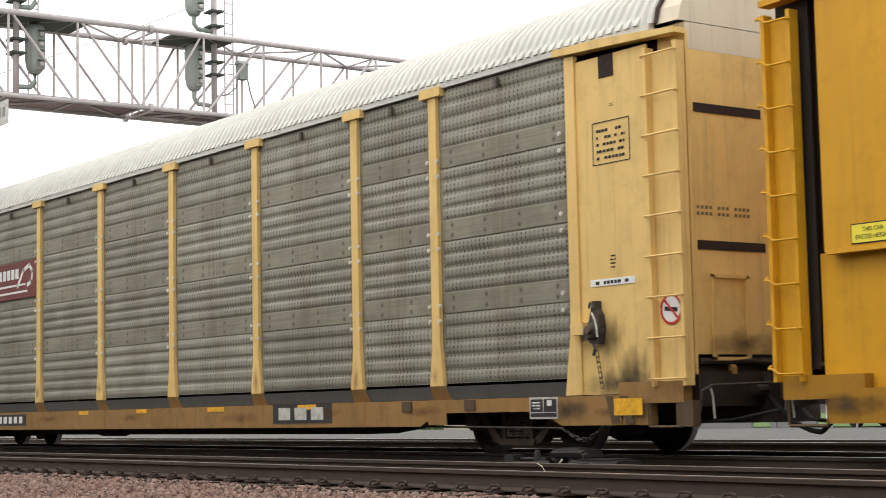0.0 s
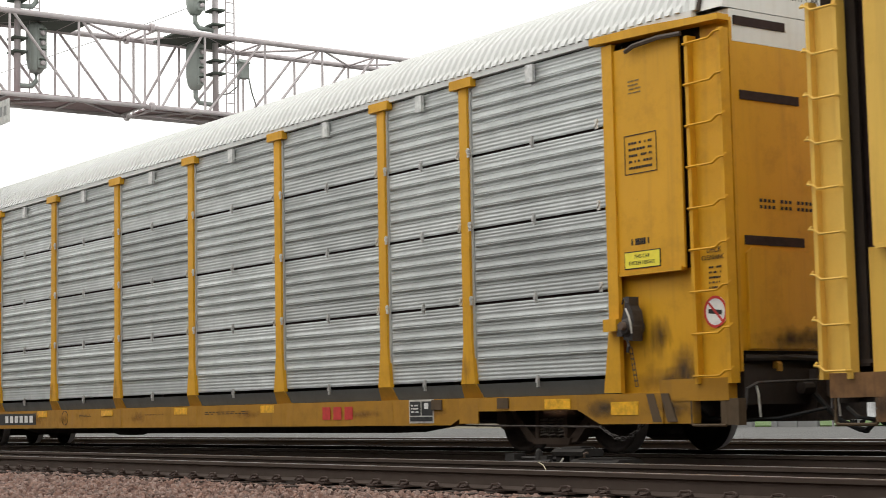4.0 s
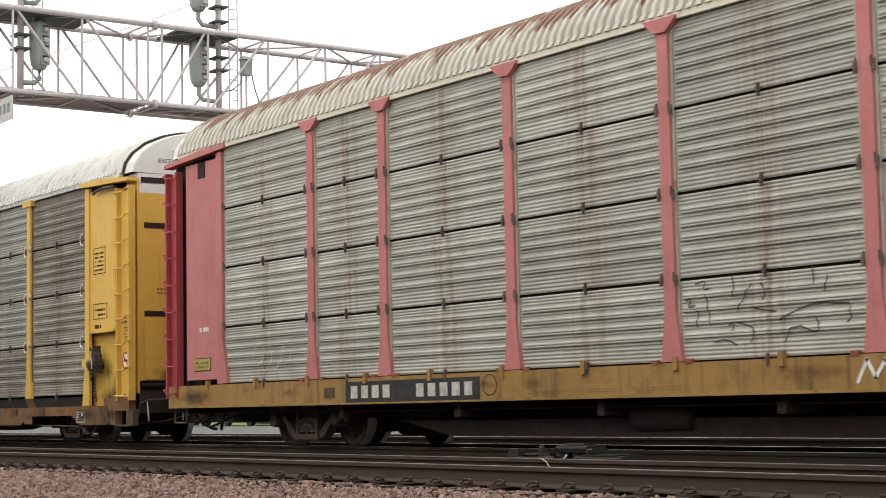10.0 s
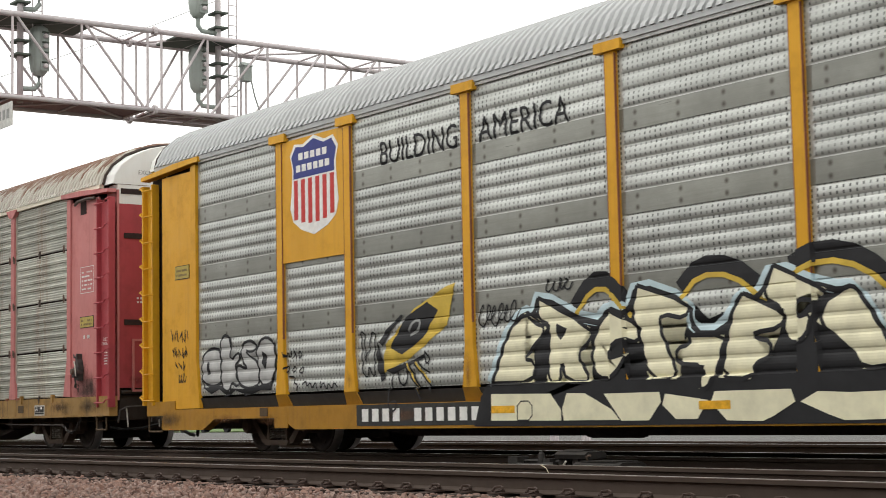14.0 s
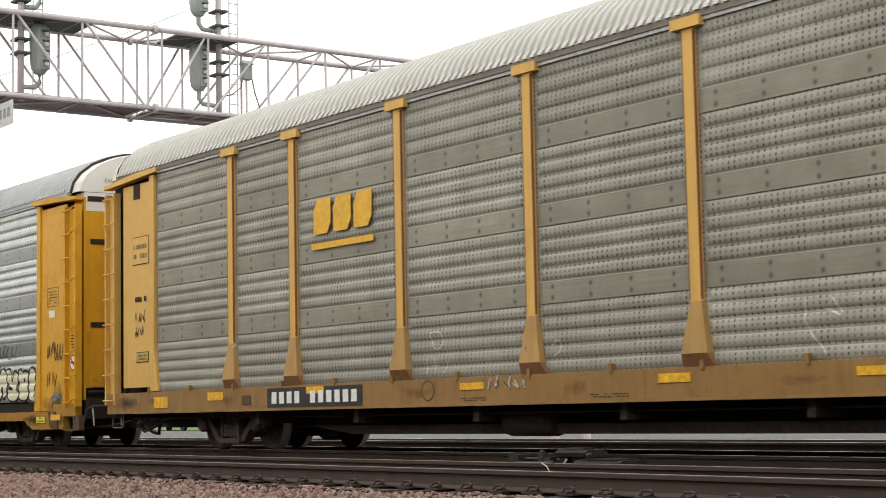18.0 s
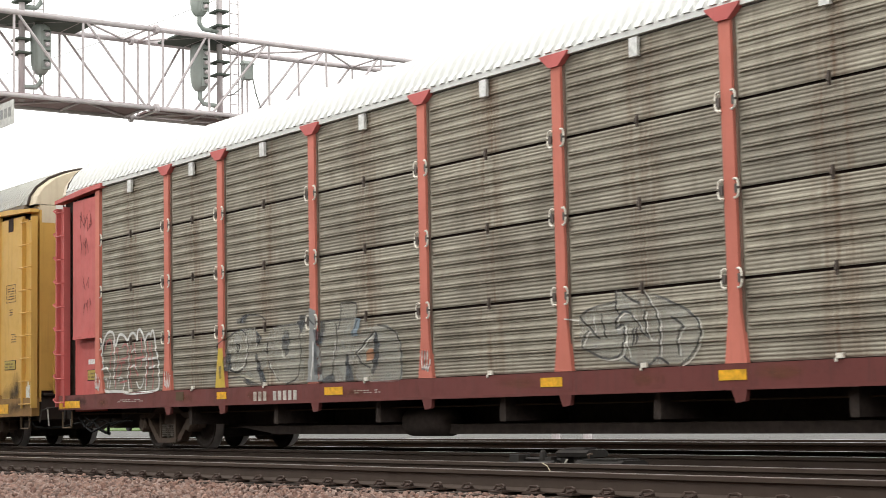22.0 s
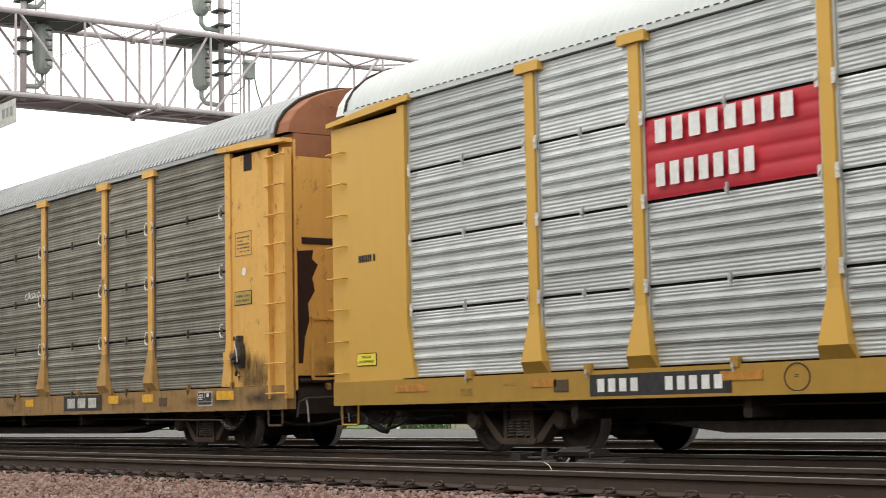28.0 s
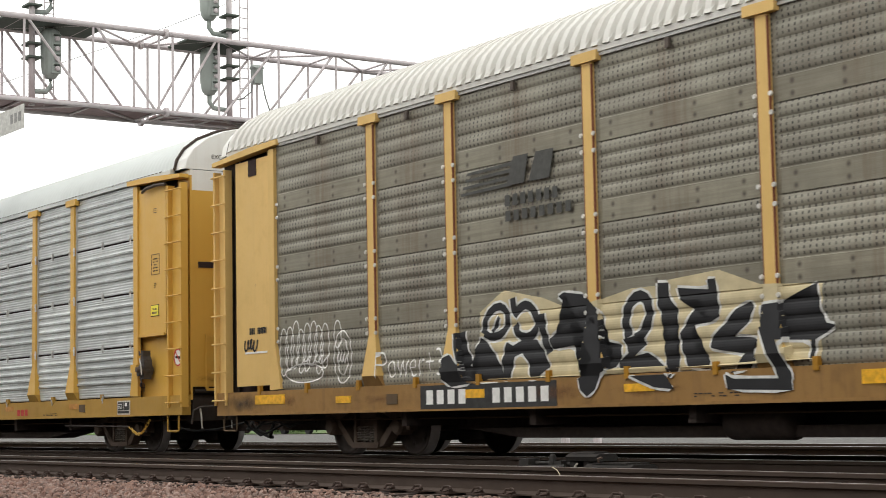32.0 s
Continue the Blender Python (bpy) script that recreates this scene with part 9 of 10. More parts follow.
part("graffiti", strokes(B(), [*scrawl(-12.65, -12.1, 4.05, 4.4, 4, 46), *scrawl(-12.6, -12.2, 3.6, 3.95, 3, 47), *scrawl(-12.5, -12.2, 2.95, 3.2, 2, 48), *scrawl(-12.5, -12.1, 2.5, 2.75, 3, 49)], 0.01, ON_PLATE - 0.004), MAROON, G_)
drape(G_, "graffiti", GOLD_SPRAY, patch([(-7.25, 1.0), (-6.92, 1.0), (-7.0, 1.62), (-7.14, 1.62)]), "G", "fine")
drape(G_, "graffiti", SLATE, patch([(-7.12, 1.14), (-7.04, 1.14), (-7.04, 1.34), (-7.12, 1.34)]), "G", "fine", 0.002)
drape(G_, "graffiti", GREY_SPRAY, patch([(-4.46, 1.02), (-4.03, 1.02), (-4.16, 1.6), (-4.16, 2.05), (-4.34, 2.1), (-4.34, 1.6)]), "G", "fine")
drape(G_, "graffiti", SLATE, patch([(-4.2, 1.12), (-4.08, 1.12), (-4.17, 1.62), (-4.22, 1.5)]), "G", "fine", 0.002)
drape(G_, "graffiti", WHITE_SPRAY, ribbons([[(-4.3, 1.1), (-4.24, 1.3), (-4.23, 1.6)]], 0.04), "G", "fine", 0.003)

# rusting yellow car
number_plate(H_, -8.24, -4.9, 0.66, 0.96, 11, (4,), OLD_CHALK)
brand_plate(H_, 5.3, 7.0, 0.68, 0.96, PLATE_BLACK, OLD_CHALK)
placard(H_, 10.75, 11.25, 0.7, 0.94)
stencil(H_, 12.0, 12.53, 3.03, 3.41, ON_PLATE, FADED_INK)
warn_label(H_, 11.97, 12.52, 2.26, 2.48, ON_PLATE, OLD_LABEL, False)
part("white_patch", blob(B(), 12.28, 2.78, 0.07, 0.07, ON_PLATE - 0.002, 5), CHALK, H_)
for x0_, x1_ in ((11.4, 11.96), (-12.3, -11.5), (-9.3, -8.85), (-6.3, -5.95), (-2.6, -2.2), (0.3, 0.7), (3.4, 3.8), (7.3, 7.7), (8.7, 9.1)):
    reflector(H_, x0_, x1_, 0.79, 0.93)
b_ = turned(B(), [(-0.002, 0.27), (0.002, 0.27)], "Y", (-12.4, ON_PLATE - 0.002, 3.66), 26)
part("round_emblem", b_, RED_MARK, H_)
part("emblem_band", slab(B(), [(-12.78, 3.5), (-12.04, 3.72), (-12.02, 3.88), (-12.76, 3.66)], ON_PLATE - 0.008, ON_PLATE - 0.005), INK, H_)
part("emblem", slab(B(), [(-12.72, 3.55), (-12.08, 3.745), (-12.07, 3.83), (-12.71, 3.635)], ON_PLATE - 0.011, ON_PLATE - 0.009), OLD_CHALK, H_)
part("graffiti", strokes(B(), [[(-12.8, 2.08), (-12.7, 1.85), (-12.62, 2.02), (-12.54, 1.85), (-12.45, 2.1)], [(-12.25, 2.05), (-12.4, 2.05), (-12.42, 1.9), (-12.25, 1.88)], [(-12.2, 1.86), (-12.18, 2.1), (-12.06, 2.02), (-12.15, 1.97), (-12.05, 1.9), (-12.2, 1.86)], [(-12.75, 1.74), (-12.1, 1.8)]], 0.035, ON_PLATE - 0.003), BLACK_SPRAY, H_)
flat("worn_label", H_, OLD_LABEL, -12.65, -12.15, 1.6, 1.72, ON_PLATE)
H_TAG = plain("thin_black_tag_paint", (0.045, 0.042, 0.038), 0.7)
drape(H_, "graffiti", H_TAG, ribbons([[(-8.3, 1.7), (-8.15, 1.8), (-8.05, 1.68), (-8.18, 1.58), (-8.3, 1.7)], [(-7.98, 1.56), (-7.9, 1.8), (-7.8, 1.62), (-7.68, 1.82), (-7.6, 1.58)], [(-7.5, 1.58), (-7.4, 1.84), (-7.3, 1.6)], [(-7.47, 1.68), (-7.3, 1.7)],
                                      [(-8.75, 1.32), (-8.65, 1.42), (-8.55, 1.34), (-8.62, 1.24), (-8.75, 1.32)], [(-8.48, 1.24), (-8.4, 1.42), (-8.32, 1.26)], [(-8.25, 1.24), (-8.18, 1.42), (-8.08, 1.25)], scribble(-8.75, -7.75, 1.0, 1.22, 7, 52), scribble(-8.4, -7.7, 1.02, 1.3, 5, 58)], 0.022), "H", "fine")
drape(H_, "graffiti", H_TAG, ribbons([[(-6.9, 1.5), (-6.75, 1.75), (-6.5, 1.8), (-6.35, 1.6), (-6.45, 1.35), (-6.75, 1.3), (-6.9, 1.5)], scribble(-6.8, -5.4, 1.02, 1.5, 4, 54), scribble(-4.1, -1.6, 1.2, 1.9, 5, 55)], 0.026), "H", "fine")
drape(H_, "graffiti", WHITE_SPRAY, ribbons([[(-10.96, 4.55), (-10.7, 4.48), (-10.5, 4.36)], [(-10.45, 4.2), (-10.3, 4.26), (-10.2, 4.18)], [(-8.85, 2.55), (-8.5, 2.5), (-8.2, 2.54), (-7.9, 2.48), (-7.45, 2.5)]], 0.03), "H", "fine")
drape(H_, "graffiti", WHITE_SPRAY, ribbons([scribble(3.2, 4.1, 2.9, 3.05, 6, 56)], 0.025), "H", "fine")

b_ = B()
put(b_, [(13.586, y_, z_) for y_, z_ in ((-1.38, 3.0), (-1.1, 3.02), (-1.12, 2.88), (-1.02, 2.8), (-1.12, 2.6), (-1.08, 2.4), (-1.2, 2.2), (-1.18, 1.95), (-1.26, 1.7), (-1.3, 1.3), (-1.38, 1.3))], [tuple(range(11))])
part("burnt_patch", b_, plain("charred_red_brown", (0.035, 0.014, 0.011), 0.8), H_)

# new golden-yellow car
for zr, n_, xa, xb in ((3.47, 8, -6.78, -4.62), (2.98, 7, -6.78, -5.2)):
    blocks("emblem", I_, CHALK, xa, xb, zr, zr + 0.26, n_, ON_PANEL - 0.004)
number_plate(I_, -7.98, -5.7, 0.68, 0.93, 11, (4, 5))
brand_plate(I_, 6.17, 6.89, 0.68, 0.87, None, RED_MARK)
placard(I_, 11.04, 11.57, 0.68, 0.93)
stencil(I_, -12.93, -12.5, 2.64, 2.75, ON_PLATE - 0.0, INK, False, 1)
warn_label(I_, -13.0, -12.51, 1.19, 1.37, ON_PLATE)
BROWN_STRIP = plain("brown_reflector", (0.45, 0.2, 0.03), 0.5)
for x0_, x1_ in ((-12.02, -11.25), (-5.86, -5.25), (-9.08, -8.59), (5.59, 6.0), (8.88, 9.33), (2.7, 3.14), (-2.9, -2.4), (-0.1, 0.35)):
    reflector(I_, x0_, x1_, 0.81, 0.91, BROWN_STRIP)
b_ = strokes(B(), [[(-4.78 + 0.17 * math.cos(a), 0.82 + 0.14 * math.sin(a)) for a in [k * 6.2832 / 24 for k in range(25)]]], 0.014, ON_SILL)
part("stencil_ring", b_, INK, I_)
stencil(I_, -4.88, -4.68, 0.76, 0.9, ON_SILL, INK, False, 2)
stencil(I_, -10.6, -10.2, 0.68, 0.88, ON_SILL, FADED_INK, False, 4)
stencil(I_, -9.7, -9.3, 0.78, 0.92, ON_SILL, FADED_INK, False, 2)
stencil(I_, 12.39, 12.71, 3.08, 3.44, ON_PLATE, INK)
stencil(I_, 12.42, 12.66, 2.8, 3.0, ON_PLATE, INK, False, 3)
warn_label(I_, 12.37, 12.68, 2.36, 2.56, ON_PLATE, None, False)
stencil(I_, 12.4, 12.7, 4.1, 4.3, ON_PLATE, FADED_INK, False, 3)
no_sign(I_, 13.37, 1.62, 0.15, ON_LADDER)

# pale yellow car with black graffiti
FADED_LOGO = plain("faded_black_logo", (0.06, 0.06, 0.055), 0.7)
b_ = B()
for k in range(4):
    slab(b_, [(-6.82 + 0.05 * k, 3.37 + k * 0.085), (-5.75 + 0.03 * k, 3.39 + k * 0.085), (-5.75 + 0.03 * k, 3.435 + k * 0.085), (-6.82 + 0.05 * k, 3.405 + k * 0.085)], ON_PANEL - 0.003, ON_PANEL)
slab(b_, [(-5.85, 3.4), (-5.5, 3.4), (-5.4, 3.75), (-5.7, 3.75)], ON_PANEL - 0.003, ON_PANEL)
slab(b_, [(-5.4, 3.4), (-5.0, 3.4), (-4.9, 3.75), (-5.25, 3.75)], ON_PANEL - 0.003, ON_PANEL)
part("brand_emblem", b_, FADED_LOGO, J_)
blocks("emblem", J_, FADED_LOGO, -5.9, -4.8, 3.14, 3.28, 7, ON_PANEL - 0.004)
blocks("emblem", J_, FADED_LOGO, -5.9, -4.55, 2.95, 3.08, 8, ON_PANEL - 0.004)
number_plate(J_, -7.82, -4.95, 0.64, 0.95, 11, (4, 5))
stencil(J_, -12.55, -12.01, 1.87, 1.98, ON_PLATE, INK, False, 1)
part("graffiti", strokes(B(), [scribble(-12.75, -12.3, 1.6, 1.82, 4, 61)], 0.03, ON_PLATE - 0.004), BLACK_SPRAY, J_)
flat("white_strip", J_, CHALK, -12.7, -12.0, 1.57, 1.6, ON_PLATE)
for x0_, x1_, z0_, z1_ in ((-6.85, -6.39, 0.77, 0.88), (-3.73, -3.23, 0.78, 0.87), (-12.33, -11.43, 0.78, 0.92), (-9.96, -9.56, 0.76, 0.86), (-0.26, 0.2, 0.78, 0.92), (3.0, 3.5, 0.78, 0.9)):
    reflector(J_, x0_, x1_, z0_, z1_)
for k in range(18):
    part("stake_hook", box(B(), -12.2 + k * 1.42 - 0.035, -12.2 + k * 1.42 + 0.035, FACE - 0.02, FACE + 0.04, 0.93, 1.07), SILL_YEL, J_)
TAN_SPRAY = plain("tan_spray_paint", (0.52, 0.44, 0.27), 0.7, 0, 0.2, 3)
for pts in ([(-6.5, 0.99), (-6.5, 1.85), (-6.0, 2.1), (-5.2, 1.95), (-4.6, 1.75), (-4.5, 0.99)], [(-4.5, 0.99), (-4.5, 1.8), (-3.6, 1.95), (-3.2, 1.95), (-3.0, 0.99)], [(-3.0, 0.99), (-3.0, 2.0), (-2.2, 2.05), (-1.6, 1.85), (-0.75, 1.8), (-0.8, 1.05)]):
    drape(J_, "graffiti", TAN_SPRAY, patch(pts), "H", "banded")
def outlined(car, pts, w=0.0):
    """A black spray shape with a white rim: a filled form, or a stroke of width w."""
    line = [pts] if w else [[*pts, pts[0]]]
    drape(car, "graffiti", WHITE_SPRAY, ribbons(line, w + 0.06), "H", "banded", 0.002)
    drape(car, "graffiti", BLACK_SPRAY, ribbons(line, w) if w else solid(pts), "H", "banded", 0.004)


outlined(J_, [(-7.28, 1.29), (-7.08, 1.34), (-6.94, 1.21), (-6.59, 1.16), (-6.63, 0.96), (-7.1, 0.92), (-7.35, 1.05)])
outlined(J_, [(-6.48, 1.53), (-6.32, 1.44), (-6.11, 1.21), (-5.97, 0.98), (-6.54, 0.97), (-6.72, 1.08), (-6.53, 1.23), (-6.61, 1.39)])
outlined(J_, [(-5.95, 1.45), (-5.82, 1.4), (-5.59, 1.47), (-5.33, 1.45), (-5.18, 1.26), (-5.1, 1.11), (-5.27, 1.03), (-5.35, 0.97), (-5.49, 0.98), (-5.52, 1.19), (-5.65, 1.3), (-5.79, 1.26), (-5.85, 1.1), (-5.89, 0.98), (-6.01, 1), (-6.06, 1.21)])
outlined(J_, [(-4.91, 1.95), (-4.8, 1.99), (-4.38, 1.93), (-4.41, 1.71), (-4.28, 1.77), (-4.14, 1.73), (-4.07, 1.56), (-4.15, 1.42), (-4, 1.36), (-3.81, 1.32), (-3.79, 1.19), (-3.89, 1.07), (-4.12, 1.01), (-4.23, 0.82), (-4.38, 0.74), (-4.5, 0.82), (-4.53, 0.99), (-4.32, 1.08), (-4.21, 1.18), (-4.31, 1.28), (-4.52, 1.37), (-4.56, 1.16), (-4.64, 1.35), (-5.04, 1.32), (-5.11, 1.45), (-4.92, 1.54), (-4.65, 1.66), (-4.7, 1.8)])
outlined(J_, [(-3.76, 1.38), (-3.42, 1.43), (-3.38, 1.3), (-3.57, 1.18), (-3.34, 1.21), (-3.16, 1.1), (-3.02, 1.01), (-3.05, 0.86), (-2.9, 0.79), (-3.22, 0.82), (-3.49, 0.91), (-3.82, 1.03), (-3.85, 1.13), (-3.67, 1.22)])
outlined(J_, [(-3.16, 1.98), (-2.98, 1.97), (-3, 1.82), (-2.85, 1.68), (-2.9, 1.34), (-2.84, 1.03), (-2.98, 0.91), (-3.06, 1.1), (-3.02, 1.41), (-3.09, 1.6), (-3.17, 1.73)])
outlined(J_, [(-2.84, 1.9), (-2.36, 1.85), (-2.37, 1.96), (-2.25, 1.96), (-2.2, 1.55), (-2.34, 1.5), (-2.6, 1.48), (-2.65, 1.33), (-2.52, 1.17), (-2.36, 1.07), (-2.4, 0.99), (-2.71, 1.03), (-2.79, 1.21), (-2.82, 1.4), (-2.71, 1.52), (-2.5, 1.75), (-2.81, 1.77)])
outlined(J_, [(-2.34, 1.32), (-2.12, 1.48), (-1.95, 1.62), (-1.74, 1.68), (-1.69, 1.61), (-1.81, 1.44), (-2.05, 1.33), (-1.72, 1.3), (-1.6, 1.25), (-1.65, 1.11), (-1.78, 0.98), (-2.03, 0.94), (-1.89, 1.06), (-1.87, 1.14), (-2.22, 1.19), (-2.35, 1.22)])
outlined(J_, [(-2.11, 0.93), (-1.99, 0.88), (-1.17, 0.86), (-1.16, 0.74), (-2.08, 0.77)])
outlined(J_, [(-1.6, 1.63), (-1.34, 1.64), (-0.9, 1.64), (-0.89, 1.78), (-0.82, 1.81), (-0.81, 1.58), (-0.71, 1.4), (-0.59, 1.37), (-0.75, 1.29), (-0.86, 1.24), (-0.89, 1.06), (-0.95, 1.04), (-0.92, 1.24), (-1.34, 1.26), (-1.26, 1.03), (-1.17, 0.92), (-1.16, 0.85), (-1.34, 0.85), (-1.38, 0.95), (-1.5, 1.22), (-1.59, 1.43)])
outlined(J_, [(-6.92, 1.62), (-6.89, 1.39), (-6.74, 1.17)], 0.2)
outlined(J_, [(-6.43, 1.58), (-6.35, 1.81), (-6.11, 1.92), (-5.94, 1.85), (-5.9, 1.68), (-6.04, 1.55), (-6.27, 1.52), (-6.4, 1.58)], 0.1)
outlined(J_, [(-5.81, 1.99), (-5.77, 1.76), (-5.68, 1.86), (-5.51, 1.9), (-5.35, 1.77), (-5.32, 1.6), (-5.47, 1.48), (-5.7, 1.51), (-5.77, 1.66)], 0.11)
outlined(J_, [(-5.24, 1.76), (-5.22, 1.52), (-5.1, 1.28)], 0.12)
outlined(J_, [(-3.66, 1.4), (-3.72, 1.57), (-3.66, 1.76), (-3.49, 1.87), (-3.33, 1.81), (-3.3, 1.61), (-3.42, 1.43), (-3.55, 1.37)], 0.13)
outlined(J_, [(-6.24, 1.59), (-6.14, 1.68), (-6.09, 1.77)], 0.06)
outlined(J_, [(-4.31, 1.57), (-4.26, 1.66), (-4.2, 1.59)], 0.05)


def ring(cx, cz, rx, rz, lean=0.0, n=16):
    return [(cx + rx * math.cos(a) + lean * math.sin(a), cz + rz * math.sin(a)) for a in [k * 6.2832 / n for k in range(n + 1)]]


LOOPS = [ring(-11.5 + k * 0.17, 1.55 + 0.05 * (k % 3), 0.12, 0.36 - 0.03 * (k % 2), 0.02 * (k % 3)) for k in range(8)]
LOOPS += [ring(-9.82, 1.42, 0.24, 0.38), ring(-9.82, 1.42, 0.14, 0.26), ring(-10.9, 1.22, 0.55, 0.14), ring(-9.95, 1.75, 0.1, 0.2), scribble(-11.2, -10.2, 1.3, 1.6, 5, 62), scribble(-9.98, -9.7, 1.3, 1.55, 3, 63)]
drape(J_, "graffiti", CHALK, ribbons(LOOPS, 0.02), "H", "banded")
drape(J_, "graffiti", CHALK, from_words("Power+3", -8.85, -7.35, 1.08, 1.45, CHALK, -0.02), "H", "banded")

# clearance tables on the trailing ladders: two readable words, then bars
for c_, z_, k_ in ((B_, 2.1, INK), (C_, 2.14, INK), (D_, 1.9, CHALK)):
    writing(c_, "DECK", 13.38, z_ + 0.1, 0.085, k_, ON_LADDER - 0.004)
    writing(c_, "CLEARANCE", 13.38, z_ + 0.02, 0.075, k_, ON_LADDER - 0.004, 0, 0.9)

# small stencils along the sills
for c_, z_, spans in ((B_, 0.58, ((-3.02, -2.5), (1.9, 3.3))), (F_, 0.7, ((-2.97, -2.34), (-0.36, 0.32))), (D_, 0.71, ((-3.95, -3.3), (-2.94, -2.33), (-2.08, -1.26))),
                      (I_, 0.72, ((-3.36, -2.8), (7.6, 8.3))), (G_, 0.85, ((-3.16, -2.47), (-10.92, -9.86))), (J_, 0.72, ((-2.6, -1.9),))):
    for x0_, x1_ in spans:
        stencil(c_, x0_ - 0.07, x1_ + 0.07, z_ - 0.08, z_ + 0.08, ON_SILL, OLD_CHALK if c_ is G_ else FADED_INK if c_ is D_ else INK, False, 2)
for c_, x_, z_ in ((B_, -3.67, 0.55), (F_, -3.62, 0.83), (D_, -4.71, 0.82)):
    part("stencil_ring", strokes(B(), [[(x_ + 0.14 * math.cos(a), z_ + 0.13 * math.sin(a)) for a in [k * 6.2832 / 20 for k in range(21)]]], 0.012, ON_SILL), INK, c_)
part("graffiti", strokes(B(), scrawl(-2.5, -1.5, 0.82, 0.96, 6, 81), 0.02, ON_SILL - 0.004), OLD_CHALK, F_)

# words on the end hoods
HOOD_INK = plain("worn_hood_ink", (0.25, 0.24, 0.22), 0.7)
for c_, k_ in ((B_, INK), (C_, INK), (I_, INK), (E_, HOOD_INK), (D_, HOOD_INK), (G_, HOOD_INK)):
    me_ = words("EXCESS HEIGHT CAR", 0.11, k_, 0.0, 1.0).copy()
    me_.transform(pose(0, 0, 0, 0, 0, 90))
    ob_ = part("lettering", me_, None, c_)
    ob_.matrix_basis = pose(13.584, -0.5, 5.04)
me_ = words("EXCESS HEIGHT", 0.15, INK, 0.002, 0.95)
for c_ in (F_,):
    b_ = box(B(), 13.582, 13.586, -1.1, 0.2, 4.72, 4.86)
    part("white_strip", b_, CHALK, c_)
    ob_ = part("lettering", me_.copy(), None, c_)
    ob_.data.transform(pose(0, 0, 0, 0, 0, 90))
    ob_.matrix_basis = pose(13.589, -0.45, 4.79)
for c_, k_ in ((A_, FADED_INK), (B_, INK), (C_, FADED_INK), (D_, CHALK), (G_, CHALK), (F_, FADED_INK)):
    b_ = B()
    y0_ = -1.33 if c_ is A_ else -1.05
    for zr in (2.72, 2.65):
        for q in range(13):
            if q not in (4, 8):
                box(b_, 13.582, 13.585, y0_ + q * 0.065, y0_ + q * 0.065 + 0.04, zr, zr + 0.036)
    part("writing", b_, k_, c_)

# greasy soot round the hand brakes and end corners
SOOT = smear("greasy_soot", (0.04, 0.03, 0.022), 0.85)
PATCHES = {}
for cfg, (c_, w_) in zip(CARS, TRAIN):
    deep_ = cfg.get("recess", True)
    y_ = FACE + (0.15 if deep_ else 0.03) - 0.006
    low_ = 0.82 if cfg["style"] == "L" else 1.06
    for q, (cx_, cz_, kx_, kz_) in enumerate(((12.5, low_, 1.5, 0.5), (12.75, low_ + 0.12, 0.7, 0.8), (12.4, 1.35, 0.55, 0.7))):
        if cfg["body"] is YEL_NEW or cz_ == 1.35 and not cfg.get("brake", True):
            continue
        if (kx_, kz_) not in PATCHES:
            b_ = B()
            put(b_, [(-0.5, 0, -0.5), (0.5, 0, -0.5), (0.5, 0, 0.5), (-0.5, 0, 0.5)], [(0, 1, 2, 3)])
            PATCHES[kx_, kz_] = mesh_of("soot_stain", b_, SOOT)
        ob_ = part_at("soot_stain", PATCHES[kx_, kz_], c_, cx_, y_ - 0.002 * q, cz_)
        ob_.scale = (kx_, 1, kz_)
# grime at the foot of the trailing end faces
for cfg, (c_, w_) in zip(CARS, TRAIN):
    for q, (cy_, ky_) in enumerate(((-0.72, 1.3), (-0.1, 1.6))):
        ob_ = part_at("soot_stain", PATCHES[0.7, 0.8], c_, 13.618 + 0.002 * q, cy_, 1.24, 90)
        ob_.scale = (ky_, 1, 0.4 if cfg["body"] is not YEL_NEW else 0.2)
# grime on the sill ends
for cfg, (c_, w_) in zip(CARS, TRAIN):
    if cfg["body"] is YEL_NEW:
        continue
    zc_, kz_ = {"L": (0.54, 0.3), "H": (0.8, 0.34), "G": (0.86, 0.25)}[cfg["style"]]
    for q, (cx_, kx_) in enumerate(((12.75, 1.3), (-12.75, 1.3), (11.6, 1.2))):
        ob_ = part_at("soot_stain", PATCHES[0.7, 0.8], c_, cx_, ON_SILL - 0.0045 - 0.0004 * q, zc_)
        ob_.scale = (kx_, 1, kz_)
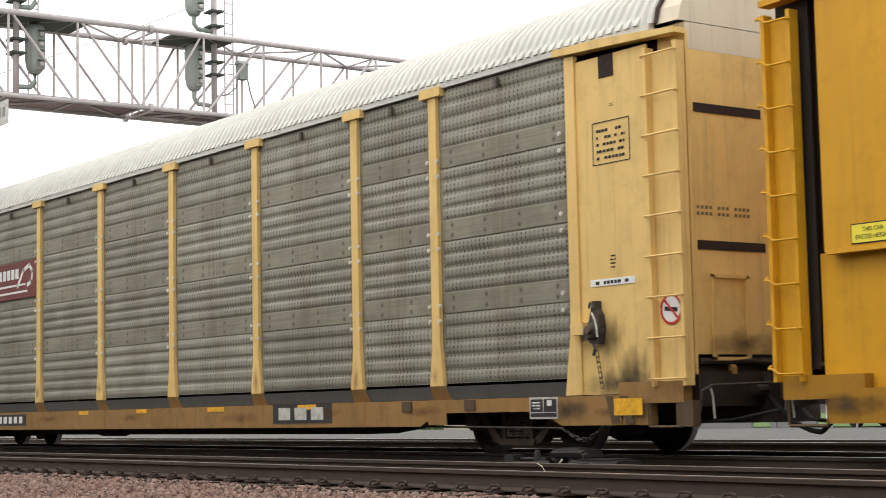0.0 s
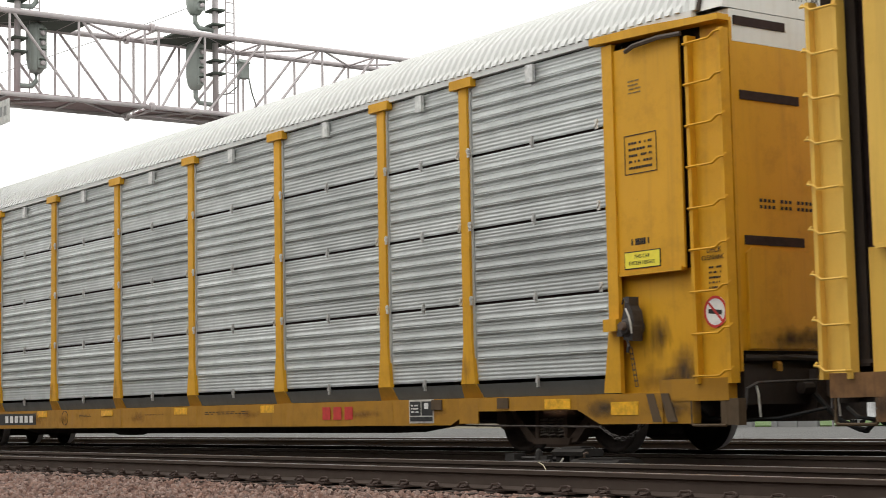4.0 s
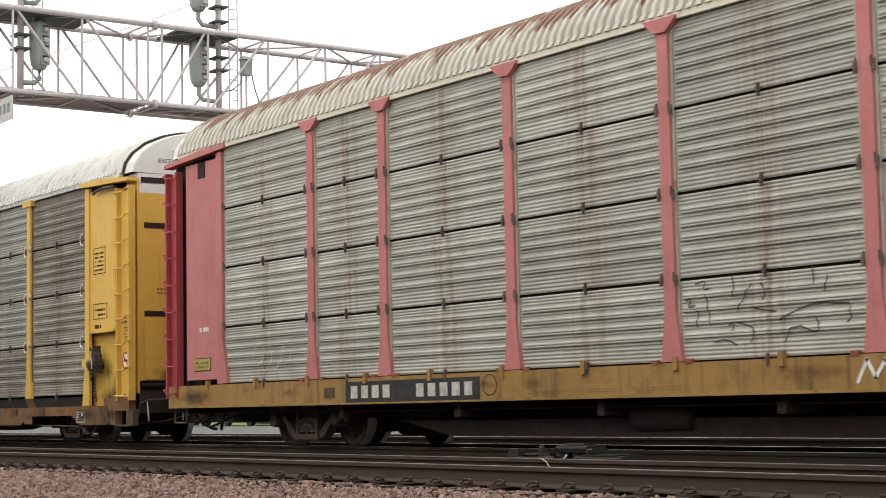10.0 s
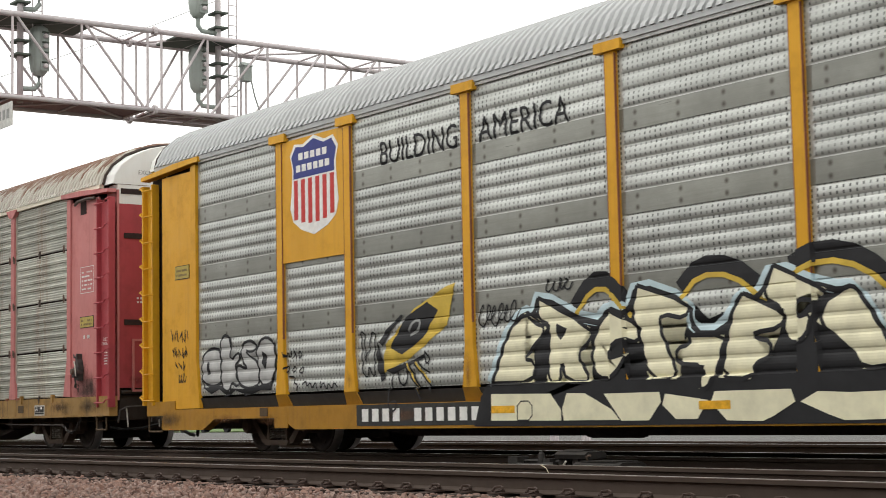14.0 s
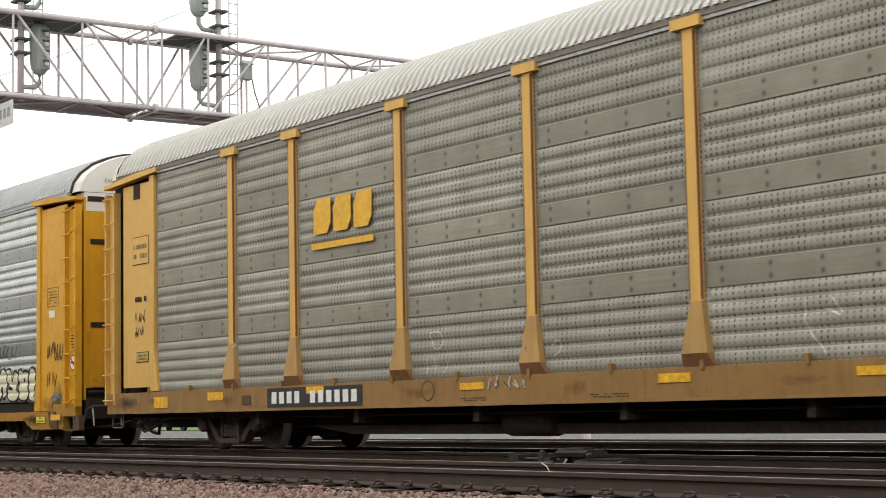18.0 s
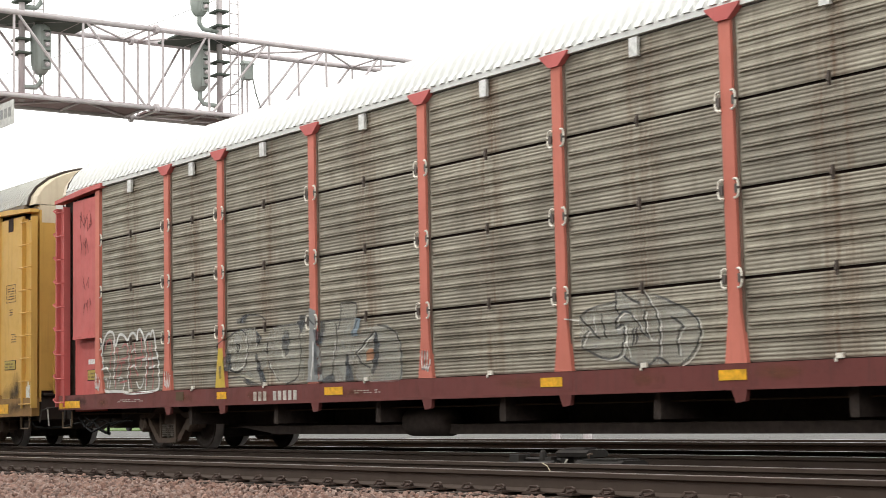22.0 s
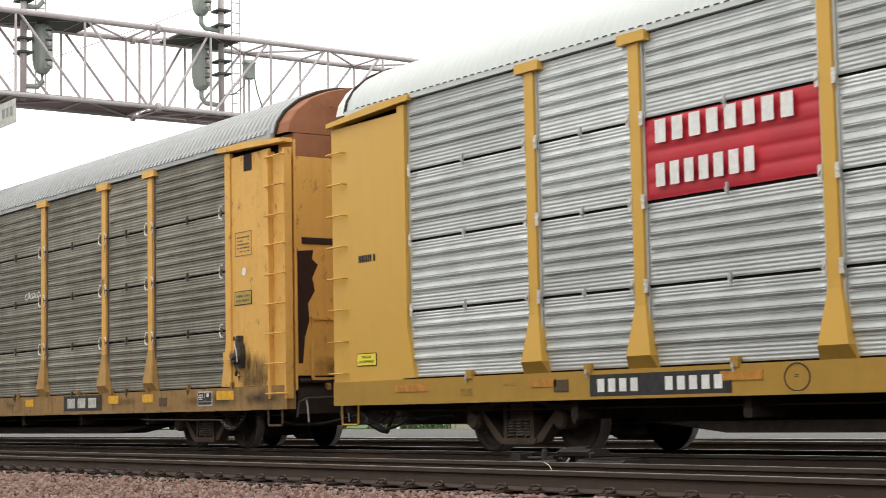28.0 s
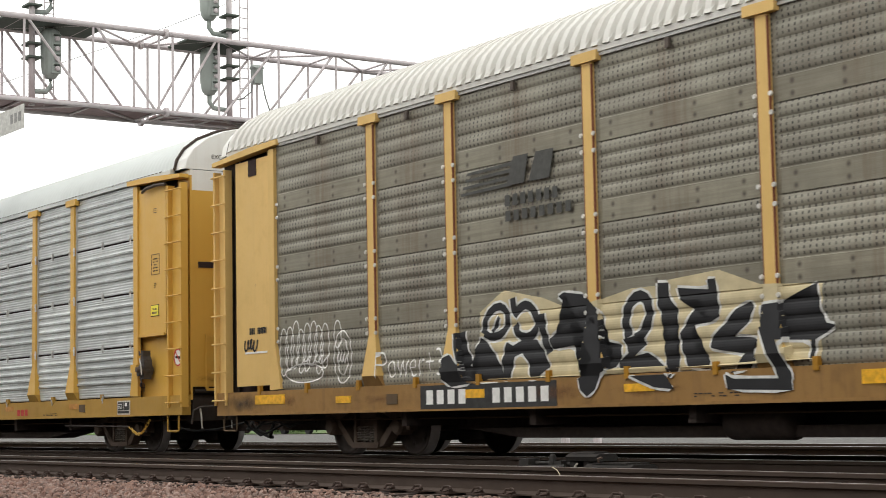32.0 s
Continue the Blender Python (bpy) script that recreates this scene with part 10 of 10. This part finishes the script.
# rusty run-off on post feet and sills
RUSTY = smear("rusty_run_off", (0.2, 0.085, 0.032), 0.6)
b_ = B()
put(b_, [(-0.5, 0, -0.5), (0.5, 0, -0.5), (0.5, 0, 0.5), (-0.5, 0, 0.5)], [(0, 1, 2, 3)])
RUN_OFF = mesh_of("rust_stain", b_, RUSTY)
rnd_ = random.Random(77)
for cfg, (c_, w_) in zip(CARS, TRAIN):
    if cfg["body"] is YEL_NEW:
        continue
    for x_ in POSTS:
        if rnd_.random() < 0.75 and cfg["style"] == "L":
            ob_ = part_at("rust_stain", RUN_OFF, c_, x_ + rnd_.uniform(-0.04, 0.04), FACE - 0.011, 1.0 + rnd_.uniform(0, 0.1))
            ob_.scale = (0.24, 1, rnd_.uniform(0.25, 0.6))
    for q in range(9):
        x_ = -11.6 + q * 2.9 + rnd_.uniform(-1, 1)
        if -4.4 < x_ < 3.0 and c_ is E_:
            continue
        ob_ = part_at("rust_stain", RUN_OFF, c_, x_, ON_SILL - 0.0037, {"L": 0.54, "H": 0.8, "G": 0.86}[cfg["style"]] + rnd_.uniform(-0.03, 0.03))
        ob_.scale = (rnd_.uniform(0.5, 1.6), 1, rnd_.uniform(0.14, 0.24))


def motions():
    for (car, sets), c0 in zip(TRAIN, CENTRES):
        walk(car, [(t, pose(c0 - GONE[t], TRACK_Y, 0)) for t in range(33)])
        # the wheels roll while their car is near; a row each time they have turned 80 degrees
        seen = [t / 100 for t in range(0, 3201) if -50 < c0 - place_at(t / 100) < 32]
        t0, t1 = seen[0], seen[-1]
        step = radians(80) * WHEEL_R
        rows = [(0.0, 0.0)] if t0 > 0 else []
        t, g = t0, place_at(t0)
        start = g
        while t < t1:
            rows.append((t, -(g - start) / WHEEL_R))
            dt = step / 7.0
            t += dt * 7.0 / (place_at(min(32, t + 0.1)) - place_at(min(32, t + 0.1) - 0.1)) / 10
            g = place_at(t)
        rows.append((t1, -(place_at(t1) - start) / WHEEL_R))
        if t1 < 32:
            rows.append((32.0, rows[-1][1]))
        for ax, x in sets:
            walk(ax, [(t, pose(x, 0, WHEEL_R, 0, math.degrees(a), 0)) for t, a in rows])


def place_at(t):
    i = min(int(t), 31)
    return GONE[i] + (GONE[i + 1] - GONE[i]) * (t - i)


motions()
